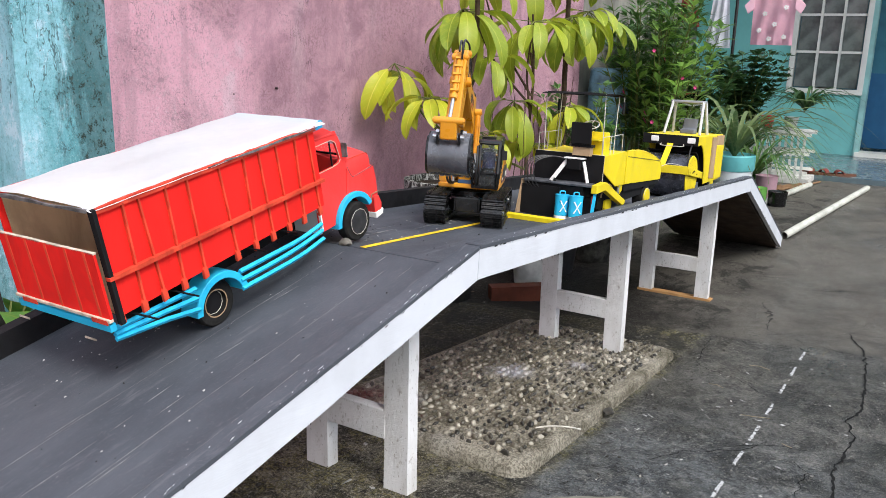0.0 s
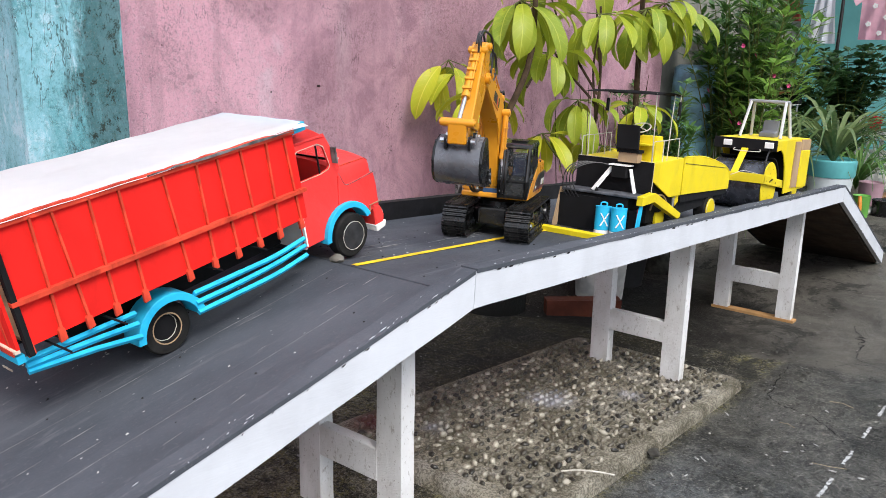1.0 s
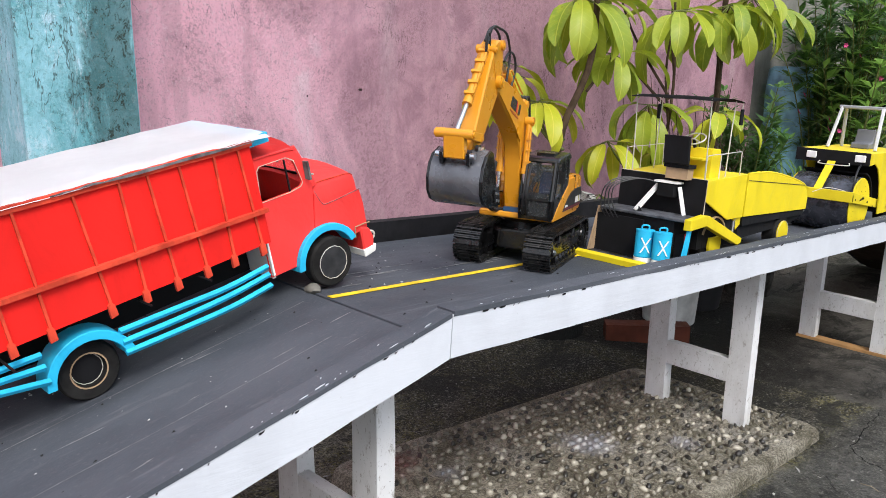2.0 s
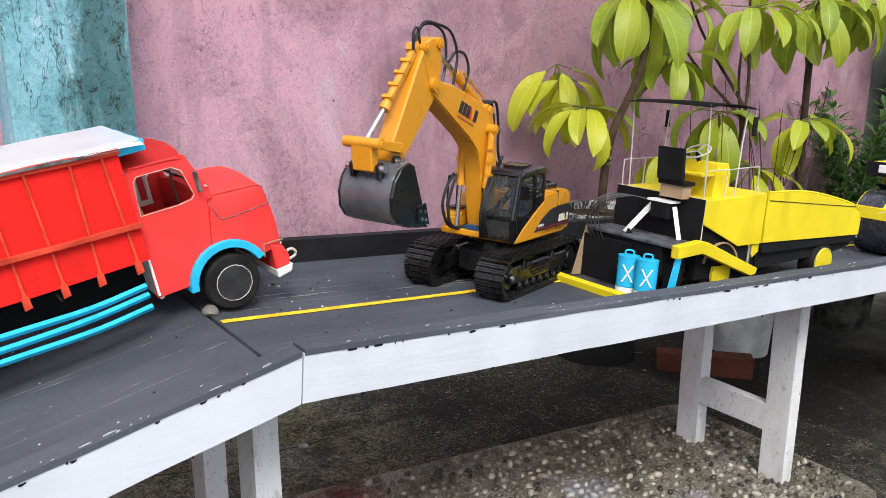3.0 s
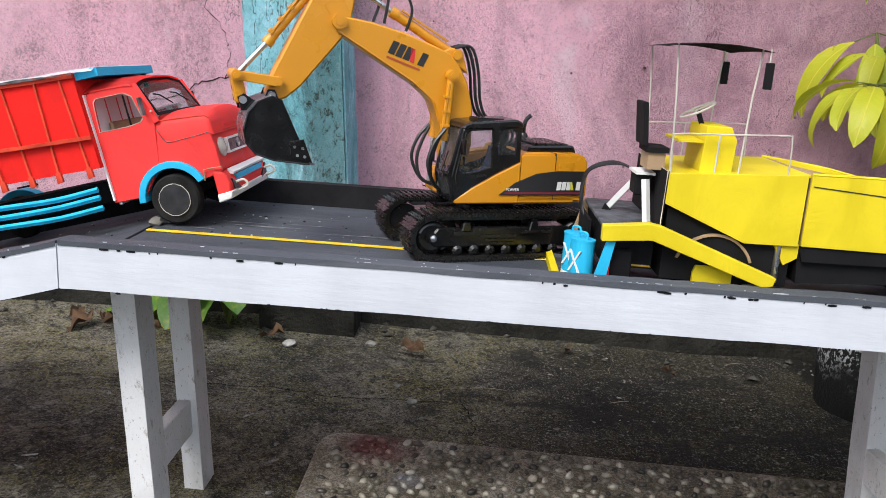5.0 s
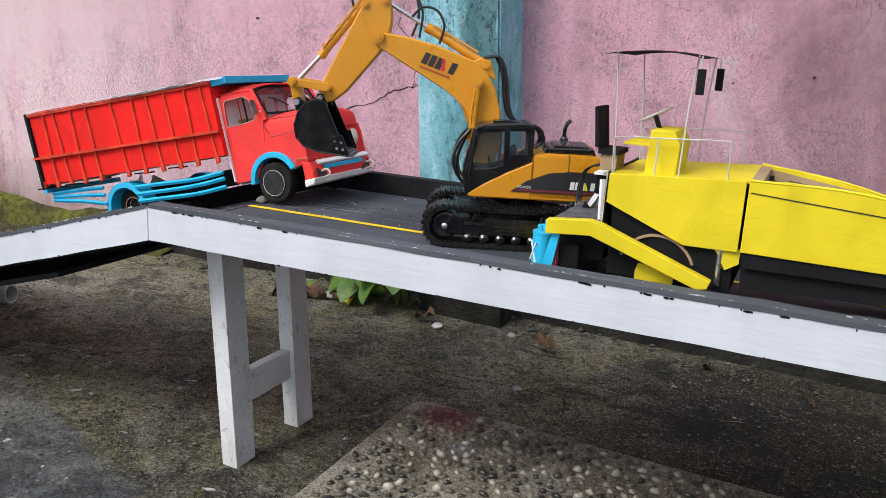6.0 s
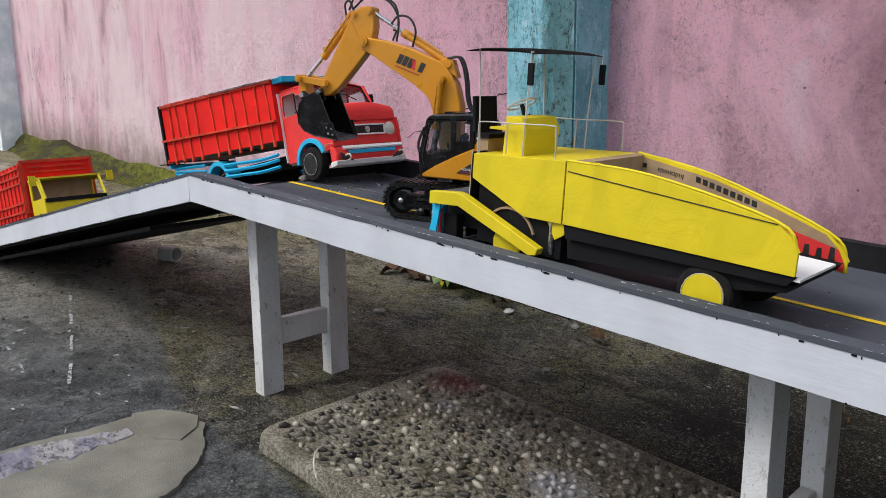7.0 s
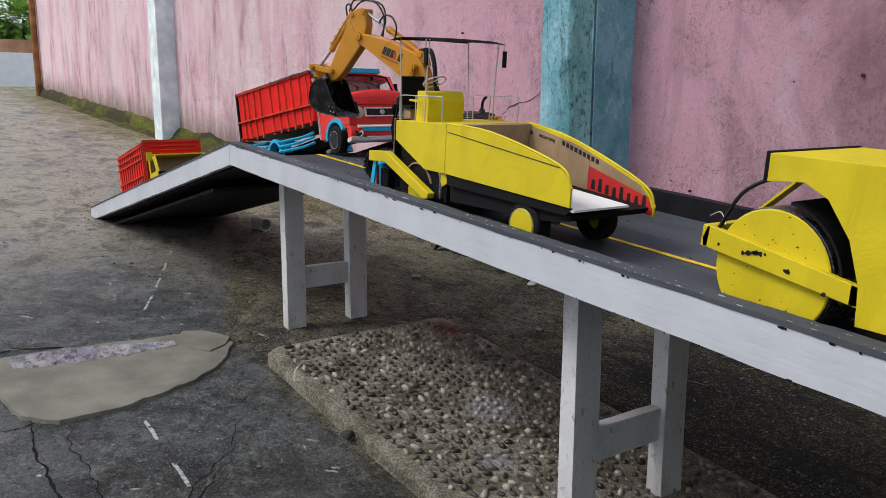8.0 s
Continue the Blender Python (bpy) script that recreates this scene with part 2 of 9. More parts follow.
    col = s.mix(s.math("MULTIPLY", growth, s.ramp(s.noise((5.0, 6.5, 4.0), 8.0, 0.78, 0.6), 0.50, 0.575, 0.0, 0.85)), col, (0.020, 0.020, 0.018))
    col = s.mix(s.math("MULTIPLY", growth, s.ramp(s.noise((24.0, 27.0, 20.0), 7.0, 0.82, 0.6), 0.52, 0.60, 0.0, 0.6)), col, (0.016, 0.016, 0.014))
    col = s.mix(s.ramp(s.noise((17.0, 19.0, 20.0), 8.0, 0.85, 0.5), 0.58, 0.65, 0.0, 0.45), col, (0.25, 0.235, 0.20))
    bed = s.ramp(s.noise((2.6, 3.0, 2.0), 6.0, 0.7, 0.8), 0.42, 0.55)
    tuft = s.ramp(s.noise((65.0, 65.0, 60.0), 5.0, 0.85), 0.47, 0.55)
    moss = s.math("MULTIPLY", s.math("MULTIPLY", bed, tuft), s.math("MULTIPLY", s.ramp(strip, 0.0, 1.0, 0.05, 0.8), s.ramp(wet_shade, 0.0, 1.0, 1.0, 0.3)))
    moss = s.math("MULTIPLY", moss, s.ramp(apron, 0.0, 1.0, 1.0, 0.0))
    col = s.mix(moss, col, (0.24, 0.215, 0.075))
    # sand grains, pits and crumbs
    crumb = s.noise((48.0, 44.0, 30.0), 6.0, 0.85, 0.4)
    col = s.mix(s.math("MULTIPLY", growth, s.ramp(crumb, 0.40, 0.47, 0.85, 0.0)), col, (0.010, 0.010, 0.009))
    col = s.mix(s.ramp(crumb, 0.57, 0.63, 0.0, 0.4), col, (0.21, 0.20, 0.18))
    fine = s.noise(150.0, 5.0, 0.85)
    col = s.mix(s.math("MULTIPLY", growth, s.ramp(fine, 0.44, 0.52, 0.7, 0.0)), col, (0.012, 0.012, 0.011))
    col = s.mix(s.math("MULTIPLY", growth, s.ramp(fine, 0.56, 0.61, 0.0, 0.8)), col, (0.38, 0.365, 0.32))
    coarse = s.noise((78.0, 74.0, 60.0), 2.0, 0.6)
    col = s.mix(s.math("MULTIPLY", growth, s.ramp(coarse, 0.30, 0.42, 0.9, 0.0)), col, (0.010, 0.010, 0.009))
    col = s.mix(s.math("MULTIPLY", growth, s.ramp(coarse, 0.62, 0.72, 0.0, 0.75)), col, (0.34, 0.33, 0.285))
    soot = s.ramp(s.noise((3.2, 4.4, 3.0), 9.0, 0.8, 0.5), 0.52, 0.57)
    col = s.mix(s.math("MULTIPLY", s.math("MULTIPLY", soot, strip), s.ramp(x, -0.2, 0.9, 0.15, 0.75)), col, (0.018, 0.018, 0.016))
    # cracks
    warp = s.t.nodes.new("ShaderNodeTexNoise")
    warp.inputs["Scale"].default_value, warp.inputs["Detail"].default_value = 2.3, 6.0
    s.t.links.new(s.coord, warp.inputs["Vector"])
    add = s.t.nodes.new("ShaderNodeVectorMath")
    add.operation = "MULTIPLY_ADD"
    add.inputs[1].default_value = (0.55, 0.55, 0.0)
    s.t.links.new(warp.outputs["Color"], add.inputs[0])
    s.t.links.new(s.coord, add.inputs[2])
    plates = s.t.nodes.new("ShaderNodeTexVoronoi")
    plates.feature = "DISTANCE_TO_EDGE"
    plates.inputs["Scale"].default_value = 1.15
    s.t.links.new(add.outputs[0], plates.inputs["Vector"])
    crack = s.ramp(plates.outputs["Distance"], 0.001, 0.004, 0.9, 0.0)
    crack = s.math("MULTIPLY", crack, s.ramp(s.noise((1.3, 1.3, 1.0), 3.0), 0.54, 0.62))
    col = s.mix(crack, col, (0.004, 0.004, 0.004))
    gloss = s.ramp(s.noise((1.6, 2.4, 2.0), 6.0, 0.65), 0.25, 0.75, 0.18, 0.85)
    gloss = s.math("MAXIMUM", gloss, s.math("MULTIPLY", strip, 0.75))
    s.t.links.new(gloss, s.p.inputs["Roughness"])
    s.colour(col)
    s.bump(fine, 1.0, 0.006).bump(coarse, 0.7, 0.008).bump(crumb, 0.9, 0.010).bump(mid, 0.4, 0.012).bump(s.math("MULTIPLY", crack, -1.0), 0.8, 0.012)
    return s.m


def slab_concrete():
    s = Shader("slab_concrete", 0.8)
    mid = s.noise((6.0, 6.0, 6.0), 7.0, 0.7, 0.6)
    fine = s.noise(140.0, 4.0, 0.8)
    col = s.mix(s.ramp(mid, 0.36, 0.62), (0.17, 0.15, 0.105), (0.46, 0.42, 0.335))
    col = s.mix(s.ramp(s.noise((3.5, 4.5, 3.0), 5.0, 0.65), 0.52, 0.68, 0.0, 0.6), col, (0.44, 0.42, 0.39))
    col = s.mix(s.ramp(fine, 0.44, 0.54, 0.6, 0.0), col, (0.04, 0.036, 0.027))
    col = s.mix(s.ramp(fine, 0.56, 0.63, 0.0, 0.6), col, (0.46, 0.43, 0.37))
    col = s.mix(s.ramp(s.noise((5.0, 5.0, 9.0), 6.0, 0.7), 0.54, 0.66, 0.0, 0.6), col, (0.070, 0.064, 0.032))
    s.colour(s.stain_or_shade(col)).bump(fine, 0.9, 0.006).bump(mid, 0.4, 0.01).bump(s.noise(38.0, 6.0, 0.8), 1.0, 0.014)
    return s.m


def pebble_stone():
    s = Shader("pebble_stone", 0.30)
    pick = s.math("FRACT", s.math("ADD", s.math("MULTIPLY", s.random(), 7.31), s.math("MULTIPLY", s.island(), 5.7)), 0.0)
    col = s.mix(s.ramp(pick, 0.05, 0.55), (0.020, 0.018, 0.015), (0.105, 0.092, 0.068))
    col = s.mix(s.ramp(pick, 0.60, 0.98), col, (0.37, 0.34, 0.275))
    col = s.mix(s.ramp(s.noise(1.6, 5.0, 0.7), 0.55, 0.68, 0.0, 0.3), col, (0.06, 0.053, 0.045))
    s.colour(s.stain_or_shade(col)).bump(s.noise(160.0, 4.0), 0.3, 0.002)
    return s.m


def white_paint():
    s = Shader("white_paint", 0.5)
    grain = s.noise((6.0, 40.0, 40.0), 4.0, 0.6)
    col = s.mix(s.ramp(s.noise(5.0, 5.0, 0.6), 0.35, 0.7), (0.575, 0.60, 0.645), (0.50, 0.52, 0.56))
    col = s.mix(s.ramp(s.noise((22.0, 22.0, 12.0), 6.0, 0.75), 0.66, 0.76, 0.0, 0.4), col, (0.50, 0.50, 0.50))
    col = s.mix(s.ramp(s.noise(130.0, 3.0, 0.7), 0.70, 0.74, 0.0, 0.7), col, (0.26, 0.25, 0.23))
    s.colour(col).bump(grain, 0.45, 0.003).bump(s.noise(110.0, 4.0, 0.8), 0.15, 0.001)
    return s.m


def leg_paint():
    s = Shader("leg_paint", 0.6)
    col = s.mix(s.ramp(s.noise((9.0, 9.0, 4.0), 5.0, 0.6), 0.35, 0.7), (0.71, 0.715, 0.72), (0.55, 0.545, 0.53))
    col = s.mix(s.ramp(s.noise((40.0, 40.0, 22.0), 6.0, 0.75), 0.57, 0.68, 0.0, 0.7), col, (0.27, 0.245, 0.21))
    col = s.mix(s.ramp(s.noise((150.0, 150.0, 90.0), 3.0, 0.8), 0.60, 0.68, 0.0, 0.6), col, (0.22, 0.20, 0.17))
    s.colour(col).bump(s.noise((90.0, 90.0, 50.0), 5.0, 0.8), 0.9, 0.004)
    return s.m


def road_paint():
    s = Shader("road_paint", 0.62)
    big = s.noise((2.2, 5.0, 4.0), 5.0, 0.6)
    col = s.mix(s.ramp(big, 0.3, 0.7), (0.046, 0.052, 0.063), (0.076, 0.084, 0.099))
    col = s.mix(s.ramp(s.noise((3.0, 40.0, 20.0), 5.0, 0.7, 0.3), 0.56, 0.68, 0.0, 0.5), col, (0.12, 0.125, 0.14))
    flake = s.ramp(s.cells((26.0, 34.0, 20.0)), 0.035, 0.06, 1.0, 0.0)
    flake = s.math("MULTIPLY", flake, s.ramp(s.noise(3.1, 2.0), 0.5, 0.6))
    col = s.mix(flake, col, (0.55, 0.55, 0.54))
    s.colour(col).rough(s.noise((4.0, 7.0, 5.0), 4.0), 0.58, 0.85)
    col = s.mix(s.ramp(s.noise(150.0, 3.0, 0.8), 0.58, 0.68, 0.0, 0.5), col, (0.11, 0.115, 0.125))
    s.colour(col)
    s.bump(s.noise((50.0, 120.0, 60.0), 5.0, 0.8), 0.4, 0.003).bump(big, 0.3, 0.004)
    return s.m


def card(name, c, vary=0.14, rough=0.5):
    """Painted corrugated card: faint flutes, wrinkles and worn spots."""
    s = Shader(name, rough)
    flute = s.noise((3.0, 3.0, 160.0), 2.0, 0.4)
    wrinkle = s.noise((14.0, 14.0, 9.0), 5.0, 0.6, 0.8)
    col = s.mix(s.ramp(wrinkle, 0.3, 0.7), tuple(v * (1 - vary) for v in c), tuple(min(1, v * (1 + vary * 0.5)) for v in c))
    col = s.mix(s.ramp(s.noise((45.0, 45.0, 30.0), 5.0, 0.75), 0.66, 0.74, 0.0, 0.35), col, tuple(v * 0.45 for v in c))
    s.colour(col).rough(wrinkle, max(0.1, rough - 0.12), min(1.0, rough + 0.15))
    s.p.inputs["Specular IOR Level"].default_value = 0.3 if rough < 0.7 else 0.15
    s.bump(flute, 0.12, 0.001).bump(wrinkle, 0.5, 0.005)
    return s.m


def leaf_green(name, young, old, spot, veins=False):
    s = Shader(name, 0.46)
    one = s.random()
    col = s.mix(s.ramp(one, 0.0, 1.0), young, old)
    col = s.mix(s.ramp(s.island(), 0.0, 1.0, 0.0, 0.5), col, old)
    col = s.mix(s.ramp(s.noise((30.0, 30.0, 30.0), 4.0, 0.6), 0.45, 0.7, 0.0, 0.5), col, spot)
    s.bump(s.noise((60.0, 14.0, 30.0), 3.0), 0.35, 0.003)
    if veins:
        cut = s.t.nodes.new("ShaderNodeSeparateXYZ")
        s.t.links.new(s.coord, cut.inputs[0])
        off = s.math("ABSOLUTE", cut.outputs[1], 0.0)
        rib = s.ramp(off, 0.0008, 0.0024, 1.0, 0.0)
        side = s.math("SINE", s.math("MULTIPLY", s.math("SUBTRACT", cut.outputs[0], s.math("MULTIPLY", off, 0.75)), 440.0), 0.0)
        side = s.ramp(side, 0.85, 0.99, 0.0, 0.22)
        line = s.math("MAXIMUM", rib, side)
        pale = tuple(min(1.0, v * 1.25 + 0.05) for v in spot)
        col = s.mix(s.math("MULTIPLY", line, 0.55), col, pale)
        s.bump(line, 0.5, 0.002)
        # brown tips and blotches of age
        col = s.mix(s.ramp(s.noise((16.0, 16.0, 16.0), 5.0, 0.7), 0.66, 0.72, 0.0, 0.7), col, (0.12, 0.075, 0.02))
    s.colour(col)
    thin = s.t.nodes.new("ShaderNodeBsdfTranslucent")
    s.t.links.new(col, thin.inputs["Color"])
    both = s.t.nodes.new("ShaderNodeMixShader")
    both.inputs[0].default_value = 0.35
    s.t.links.new(s.p.outputs[0], both.inputs[1])
    s.t.links.new(thin.outputs[0], both.inputs[2])
    s.t.links.new(both.outputs[0], s.t.nodes["Material Output"].inputs["Surface"])
    return s.m


def glass(name, tint=(0.80, 0.85, 0.87), rough=0.03, clear=0.98):
    s = Shader(name, rough)
    s.colour(s.mix(s.math("MULTIPLY", s.noise(20.0), 0.25), tint, (0.6, 0.62, 0.6)))
    s.p.inputs["Transmission Weight"].default_value = clear
    s.p.inputs["IOR"].default_value = 1.2
    return s.m


def moss_bank():
    s = Shader("moss_bank", 0.9)
    tuft = s.noise((30.0, 30.0, 30.0), 6.0, 0.8, 0.5)
    col = s.mix(s.ramp(s.noise((1.3, 1.3, 2.0), 5.0, 0.7), 0.42, 0.58), (0.060, 0.050, 0.026), (0.16, 0.17, 0.022))
    col = s.mix(s.ramp(tuft, 0.40, 0.56, 0.75, 0.0), col, (0.030, 0.030, 0.014))
    s.colour(col).bump(tuft, 1.0, 0.02)
    return s.m


MOSS_BANK = moss_bank()
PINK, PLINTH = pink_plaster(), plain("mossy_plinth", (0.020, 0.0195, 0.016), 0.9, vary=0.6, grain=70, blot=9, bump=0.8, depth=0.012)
TEAL, TEAL_PALE = teal_plaster("teal_plaster", 0.85, 0.7, True), teal_plaster("pale_teal_plaster", 0.9, 0.25)
DRIVE, SLAB, PEBBLE = drive_concrete(), slab_concrete(), pebble_stone()
WHITE, LEG, ROAD = white_paint(), leg_paint(), road_paint()
EDGE = plain("black_edge_paint", (0.012, 0.012, 0.014), 0.7, vary=0.4, grain=90, blot=14, bump=0.4)
LINE = plain("yellow_line_paint", (0.82, 0.56, 0.03), 0.6, vary=0.3, grain=120, blot=25)
RED, RED_EDGE = card("red_card", (0.74, 0.018, 0.014), 0.16, 0.8), card("dull_red_card", (0.52, 0.05, 0.03), 0.3, 0.85)
CAB_RED = card("cab_red_card", (0.78, 0.042, 0.038), 0.12, 0.6)
BLUE, YELLOW = card("sky_blue_card", (0.02, 0.42, 0.68)), card("yellow_card", (0.66, 0.52, 0.012), 0.10, 0.55)
BLACK = card("black_card", (0.009, 0.009, 0.010), 0.4, 0.75)
BROWN = card("bare_cardboard", (0.36, 0.25, 0.15), 0.2, 0.85)
SHEET = plain("white_sheet", (0.90, 0.90, 0.92), 0.55, vary=0.07, grain=40, blot=4)
RUBBER = plain("tyre_card", (0.013, 0.0125, 0.012), 0.8, vary=0.5, grain=80, blot=30, bump=0.6)
PLASTIC = plain("amber_plastic", (0.62, 0.262, 0.012), 0.32, vary=0.06, grain=40, blot=5, bump=0.04)
COAL = plain("black_plastic", (0.007, 0.007, 0.0075), 0.2, vary=0.35, grain=80, blot=14, bump=0.12)
TRACK = plain("track_plastic", (0.014, 0.0135, 0.013), 0.28, vary=0.5, grain=120, blot=20, bump=0.4)
STEEL = plain("bright_steel", (0.62, 0.63, 0.65), 0.28, 1.0, vary=0.15, grain=60, blot=12, bump=0.1)
GREYMETAL = plain("scuffed_bucket_plastic", (0.13, 0.135, 0.15), 0.28, 0.35, vary=0.4, grain=90, blot=12, bump=0.3)
WIRE = plain("pale_wire", (0.55, 0.52, 0.46), 0.45, vary=0.2)
CABLE = plain("black_cable", (0.012, 0.012, 0.013), 0.4, vary=0.2)
PANE, DUSTY = glass("clear_pane"), glass("smoked_pane", (0.16, 0.17, 0.18), 0.10, 0.85)
PRINT_WHITE, PRINT_RED = plain("white_print", (0.78, 0.78, 0.76), 0.5), plain("red_print", (0.62, 0.03, 0.03), 0.5)
PRINT_DARK, PRINT_YELLOW = plain("dark_print", (0.02, 0.02, 0.022), 0.45), plain("yellow_print", (0.75, 0.68, 0.02), 0.5)
LEAF_BIG = leaf_green("umbrella_leaf", (0.36, 0.42, 0.028), (0.20, 0.29, 0.024), (0.40, 0.42, 0.03), True)
LEAF_YELLOW = leaf_green("yellowing_leaf", (0.50, 0.50, 0.022), (0.36, 0.43, 0.022), (0.56, 0.50, 0.035), True)
LEAF_DARK = leaf_green("shrub_leaf", (0.125, 0.26, 0.055), (0.060, 0.150, 0.038), (0.17, 0.28, 0.08))
LEAF_GREY = leaf_green("strap_leaf", (0.16, 0.22, 0.075), (0.06, 0.12, 0.035), (0.26, 0.28, 0.13))
BARK = plain("bark", (0.075, 0.050, 0.032), 0.9, vary=0.5, grain=60, blot=18, bump=0.7, depth=0.006)
GREEN_STEM = plain("green_stem", (0.13, 0.15, 0.045), 0.7, vary=0.3, grain=50, blot=20)


# ---- building helpers
def B():
    return bmesh.new()


def box(bm, x0, x1, y0, y1, z0, z1, m=None):
    v = [bm.verts.new((x, y, z)) for z in (z0, z1) for y in (y0, y1) for x in (x0, x1)]
    for f in ((0, 2, 3, 1), (4, 5, 7, 6), (0, 1, 5, 4), (2, 6, 7, 3), (0, 4, 6, 2), (1, 3, 7, 5)):
        bm.faces.new([v[i] for i in f])
    if m is not None:
        bmesh.ops.transform(bm, matrix=m, verts=v)
    return bm


def prism(bm, poly, lo, hi, axis="y"):
    """A polygon of (a, b) pushed along an axis: 'y' takes (x, z), 'x' takes (y, z), 'z' takes (x, y)."""
    def at(a, b, c):
        return {"y": (a, c, b), "x": (c, a, b), "z": (a, b, c)}[axis]
    one = [bm.verts.new(at(a, b, lo)) for a, b in poly]
    two = [bm.verts.new(at(a, b, hi)) for a, b in poly]
    fs = [bm.faces.new(one), bm.faces.new(two[::-1])]
    for i in range(len(poly)):
        j = (i + 1) % len(poly)
        fs.append(bm.faces.new((one[j], one[i], two[i], two[j])))
    bmesh.ops.recalc_face_normals(bm, faces=fs)
    return bm


def holed(bm, outer, inner, lo, hi, axis="y"):
    """A panel with a window: outer and inner loops of as many corners each."""
    def at(a, b, c):
        return {"y": (a, c, b), "x": (c, a, b), "z": (a, b, c)}[axis]
    rings = [[bm.verts.new(at(a, b, c)) for a, b in loop] for c in (lo, hi) for loop in (outer, inner)]
    o0, i0, o1, i1 = rings
    fs = []
    for i in range(len(outer)):
        j = (i + 1) % len(outer)
        for a, b in ((o0, i0), (i1, o1), (o1, o0), (i0, i1)):
            fs.append(bm.faces.new((a[i], a[j], b[j], b[i])))
    bmesh.ops.recalc_face_normals(bm, faces=fs)
    return bm


def rod(bm, p, q, r, r2=None, n=10, caps=True):
    p, q = Vector(p), Vector(q)
    m = Matrix.Translation((p + q) / 2) @ (q - p).to_track_quat("Z", "Y").to_matrix().to_4x4()
    bmesh.ops.create_cone(bm, cap_ends=caps, segments=n, radius1=r, radius2=r if r2 is None else r2, depth=(q - p).length, matrix=m)
    return bm


def hose(bm, pts, r, n=7, taper=1.0):
    """A tube along points, thinning to r * taper."""
    pts = [Vector(p) for p in pts]
    rings, up = [], Vector((0.31, 0.17, 0.94)).normalized()
    for i, p in enumerate(pts):
        d = (pts[min(i + 1, len(pts) - 1)] - pts[max(i - 1, 0)]).normalized()
        a = d.cross(up)
        a = (a if a.length > 0.05 else d.cross(Vector((1, 0, 0)))).normalized()
        b = d.cross(a)
        k = r * (1 + (taper - 1) * i / max(1, len(pts) - 1))
        rings.append([bm.verts.new(p + k * (math.cos(t) * a + math.sin(t) * b)) for t in (2 * math.pi * j / n for j in range(n))])
    for one, two in zip(rings, rings[1:]):
        for j in range(n):
            bm.faces.new((one[j], one[(j + 1) % n], two[(j + 1) % n], two[j]))
    bm.faces.new(rings[0][::-1])
    bm.faces.new(rings[-1])
    return bm


def bent(points, steps=6):
    """A smooth line through control points (Catmull-Rom)."""
    p = [Vector(q) for q in points]
    p = [2 * p[0] - p[1]] + p + [2 * p[-1] - p[-2]]
    out = []
    for i in range(1, len(p) - 2):
        for k in range(steps):
            t = k / steps
            out.append(0.5 * (2 * p[i] + (p[i + 1] - p[i - 1]) * t + (2 * p[i - 1] - 5 * p[i] + 4 * p[i + 1] - p[i + 2]) * t * t + (3 * p[i] - p[i - 1] - 3 * p[i + 1] + p[i + 2]) * t ** 3))
    return out + [p[-2]]


def arch(bm, cx, cz, r0, r1, y0, y1, a0, a1, n=14):
    """A band bent over a wheel, from angle a0 to a1 in degrees, across y."""
    poly = [(cx + r * math.cos(radians(a)), cz + r * math.sin(radians(a))) for r, seq in ((r1, range(n + 1)), (r0, range(n, -1, -1))) for a in (a0 + (a1 - a0) * i / n for i in seq)]
    half = n + 1
    one = [bm.verts.new((a, y0, b)) for a, b in poly]
    two = [bm.verts.new((a, y1, b)) for a, b in poly]
    k = len(poly)
    fs = []
    for i in range(half - 1):
        fs.append(bm.faces.new((one[i], one[i + 1], one[k - 2 - i], one[k - 1 - i])))
        fs.append(bm.faces.new((two[i + 1], two[i], two[k - 1 - i], two[k - 2 - i])))
    for i in range(k):
        j = (i + 1) % k
        fs.append(bm.faces.new((one[j], one[i], two[i], two[j])))
    bmesh.ops.recalc_face_normals(bm, faces=fs)
    return bm


def lathe(bm, profile, m=None, n=20, caps=True):
    """A profile of (radius, height) turned round z."""
    rings = []
    for r, z in profile:
        rings.append([bm.verts.new((r * math.cos(2 * math.pi * j / n), r * math.sin(2 * math.pi * j / n), z)) for j in range(n)])
    for one, two in zip(rings, rings[1:]):
        for j in range(n):
            bm.faces.new((one[j], one[(j + 1) % n], two[(j + 1) % n], two[j]))
    if caps:
        bm.faces.new(rings[0][::-1])
        bm.faces.new(rings[-1])
    if m is not None:
        bmesh.ops.transform(bm, matrix=m, verts=[v for ring in rings for v in ring])
    return bm


def grid(bm, nx, ny, f):
    """A sheet of nx by ny cells; f(u, v) gives each corner."""
    v = [[bm.verts.new(f(i / nx, j / ny)) for i in range(nx + 1)] for j in range(ny + 1)]
    for j in range(ny):
        for i in range(nx):
            bm.faces.new((v[j][i], v[j][i + 1], v[j + 1][i + 1], v[j + 1][i]))
    return bm


def mesh_of(name, bm, material, bevel=0.0, smooth=False, crease=38):
    if bevel:
        bmesh.ops.bevel(bm, geom=[e for e in bm.edges if e.is_manifold and e.calc_face_angle(0) > 0.5], offset=bevel, segments=2 if bevel > 0.003 else 1, affect="EDGES", clamp_overlap=True)
    for f in bm.faces:
        f.smooth = smooth
    data = bpy.data.meshes.new(name)
    bm.to_mesh(data)
    bm.free()
    data.materials.append(material)
    if smooth:
        data.set_sharp_from_angle(angle=radians(crease))
    return data


def part(name, bm, material, parent, label="", bevel=0.0, smooth=False, kind=""):
    ob = new(name, mesh_of(name, bm, material, bevel, smooth))
    ob.parent = parent
    return tagged(ob, label, kind=kind)


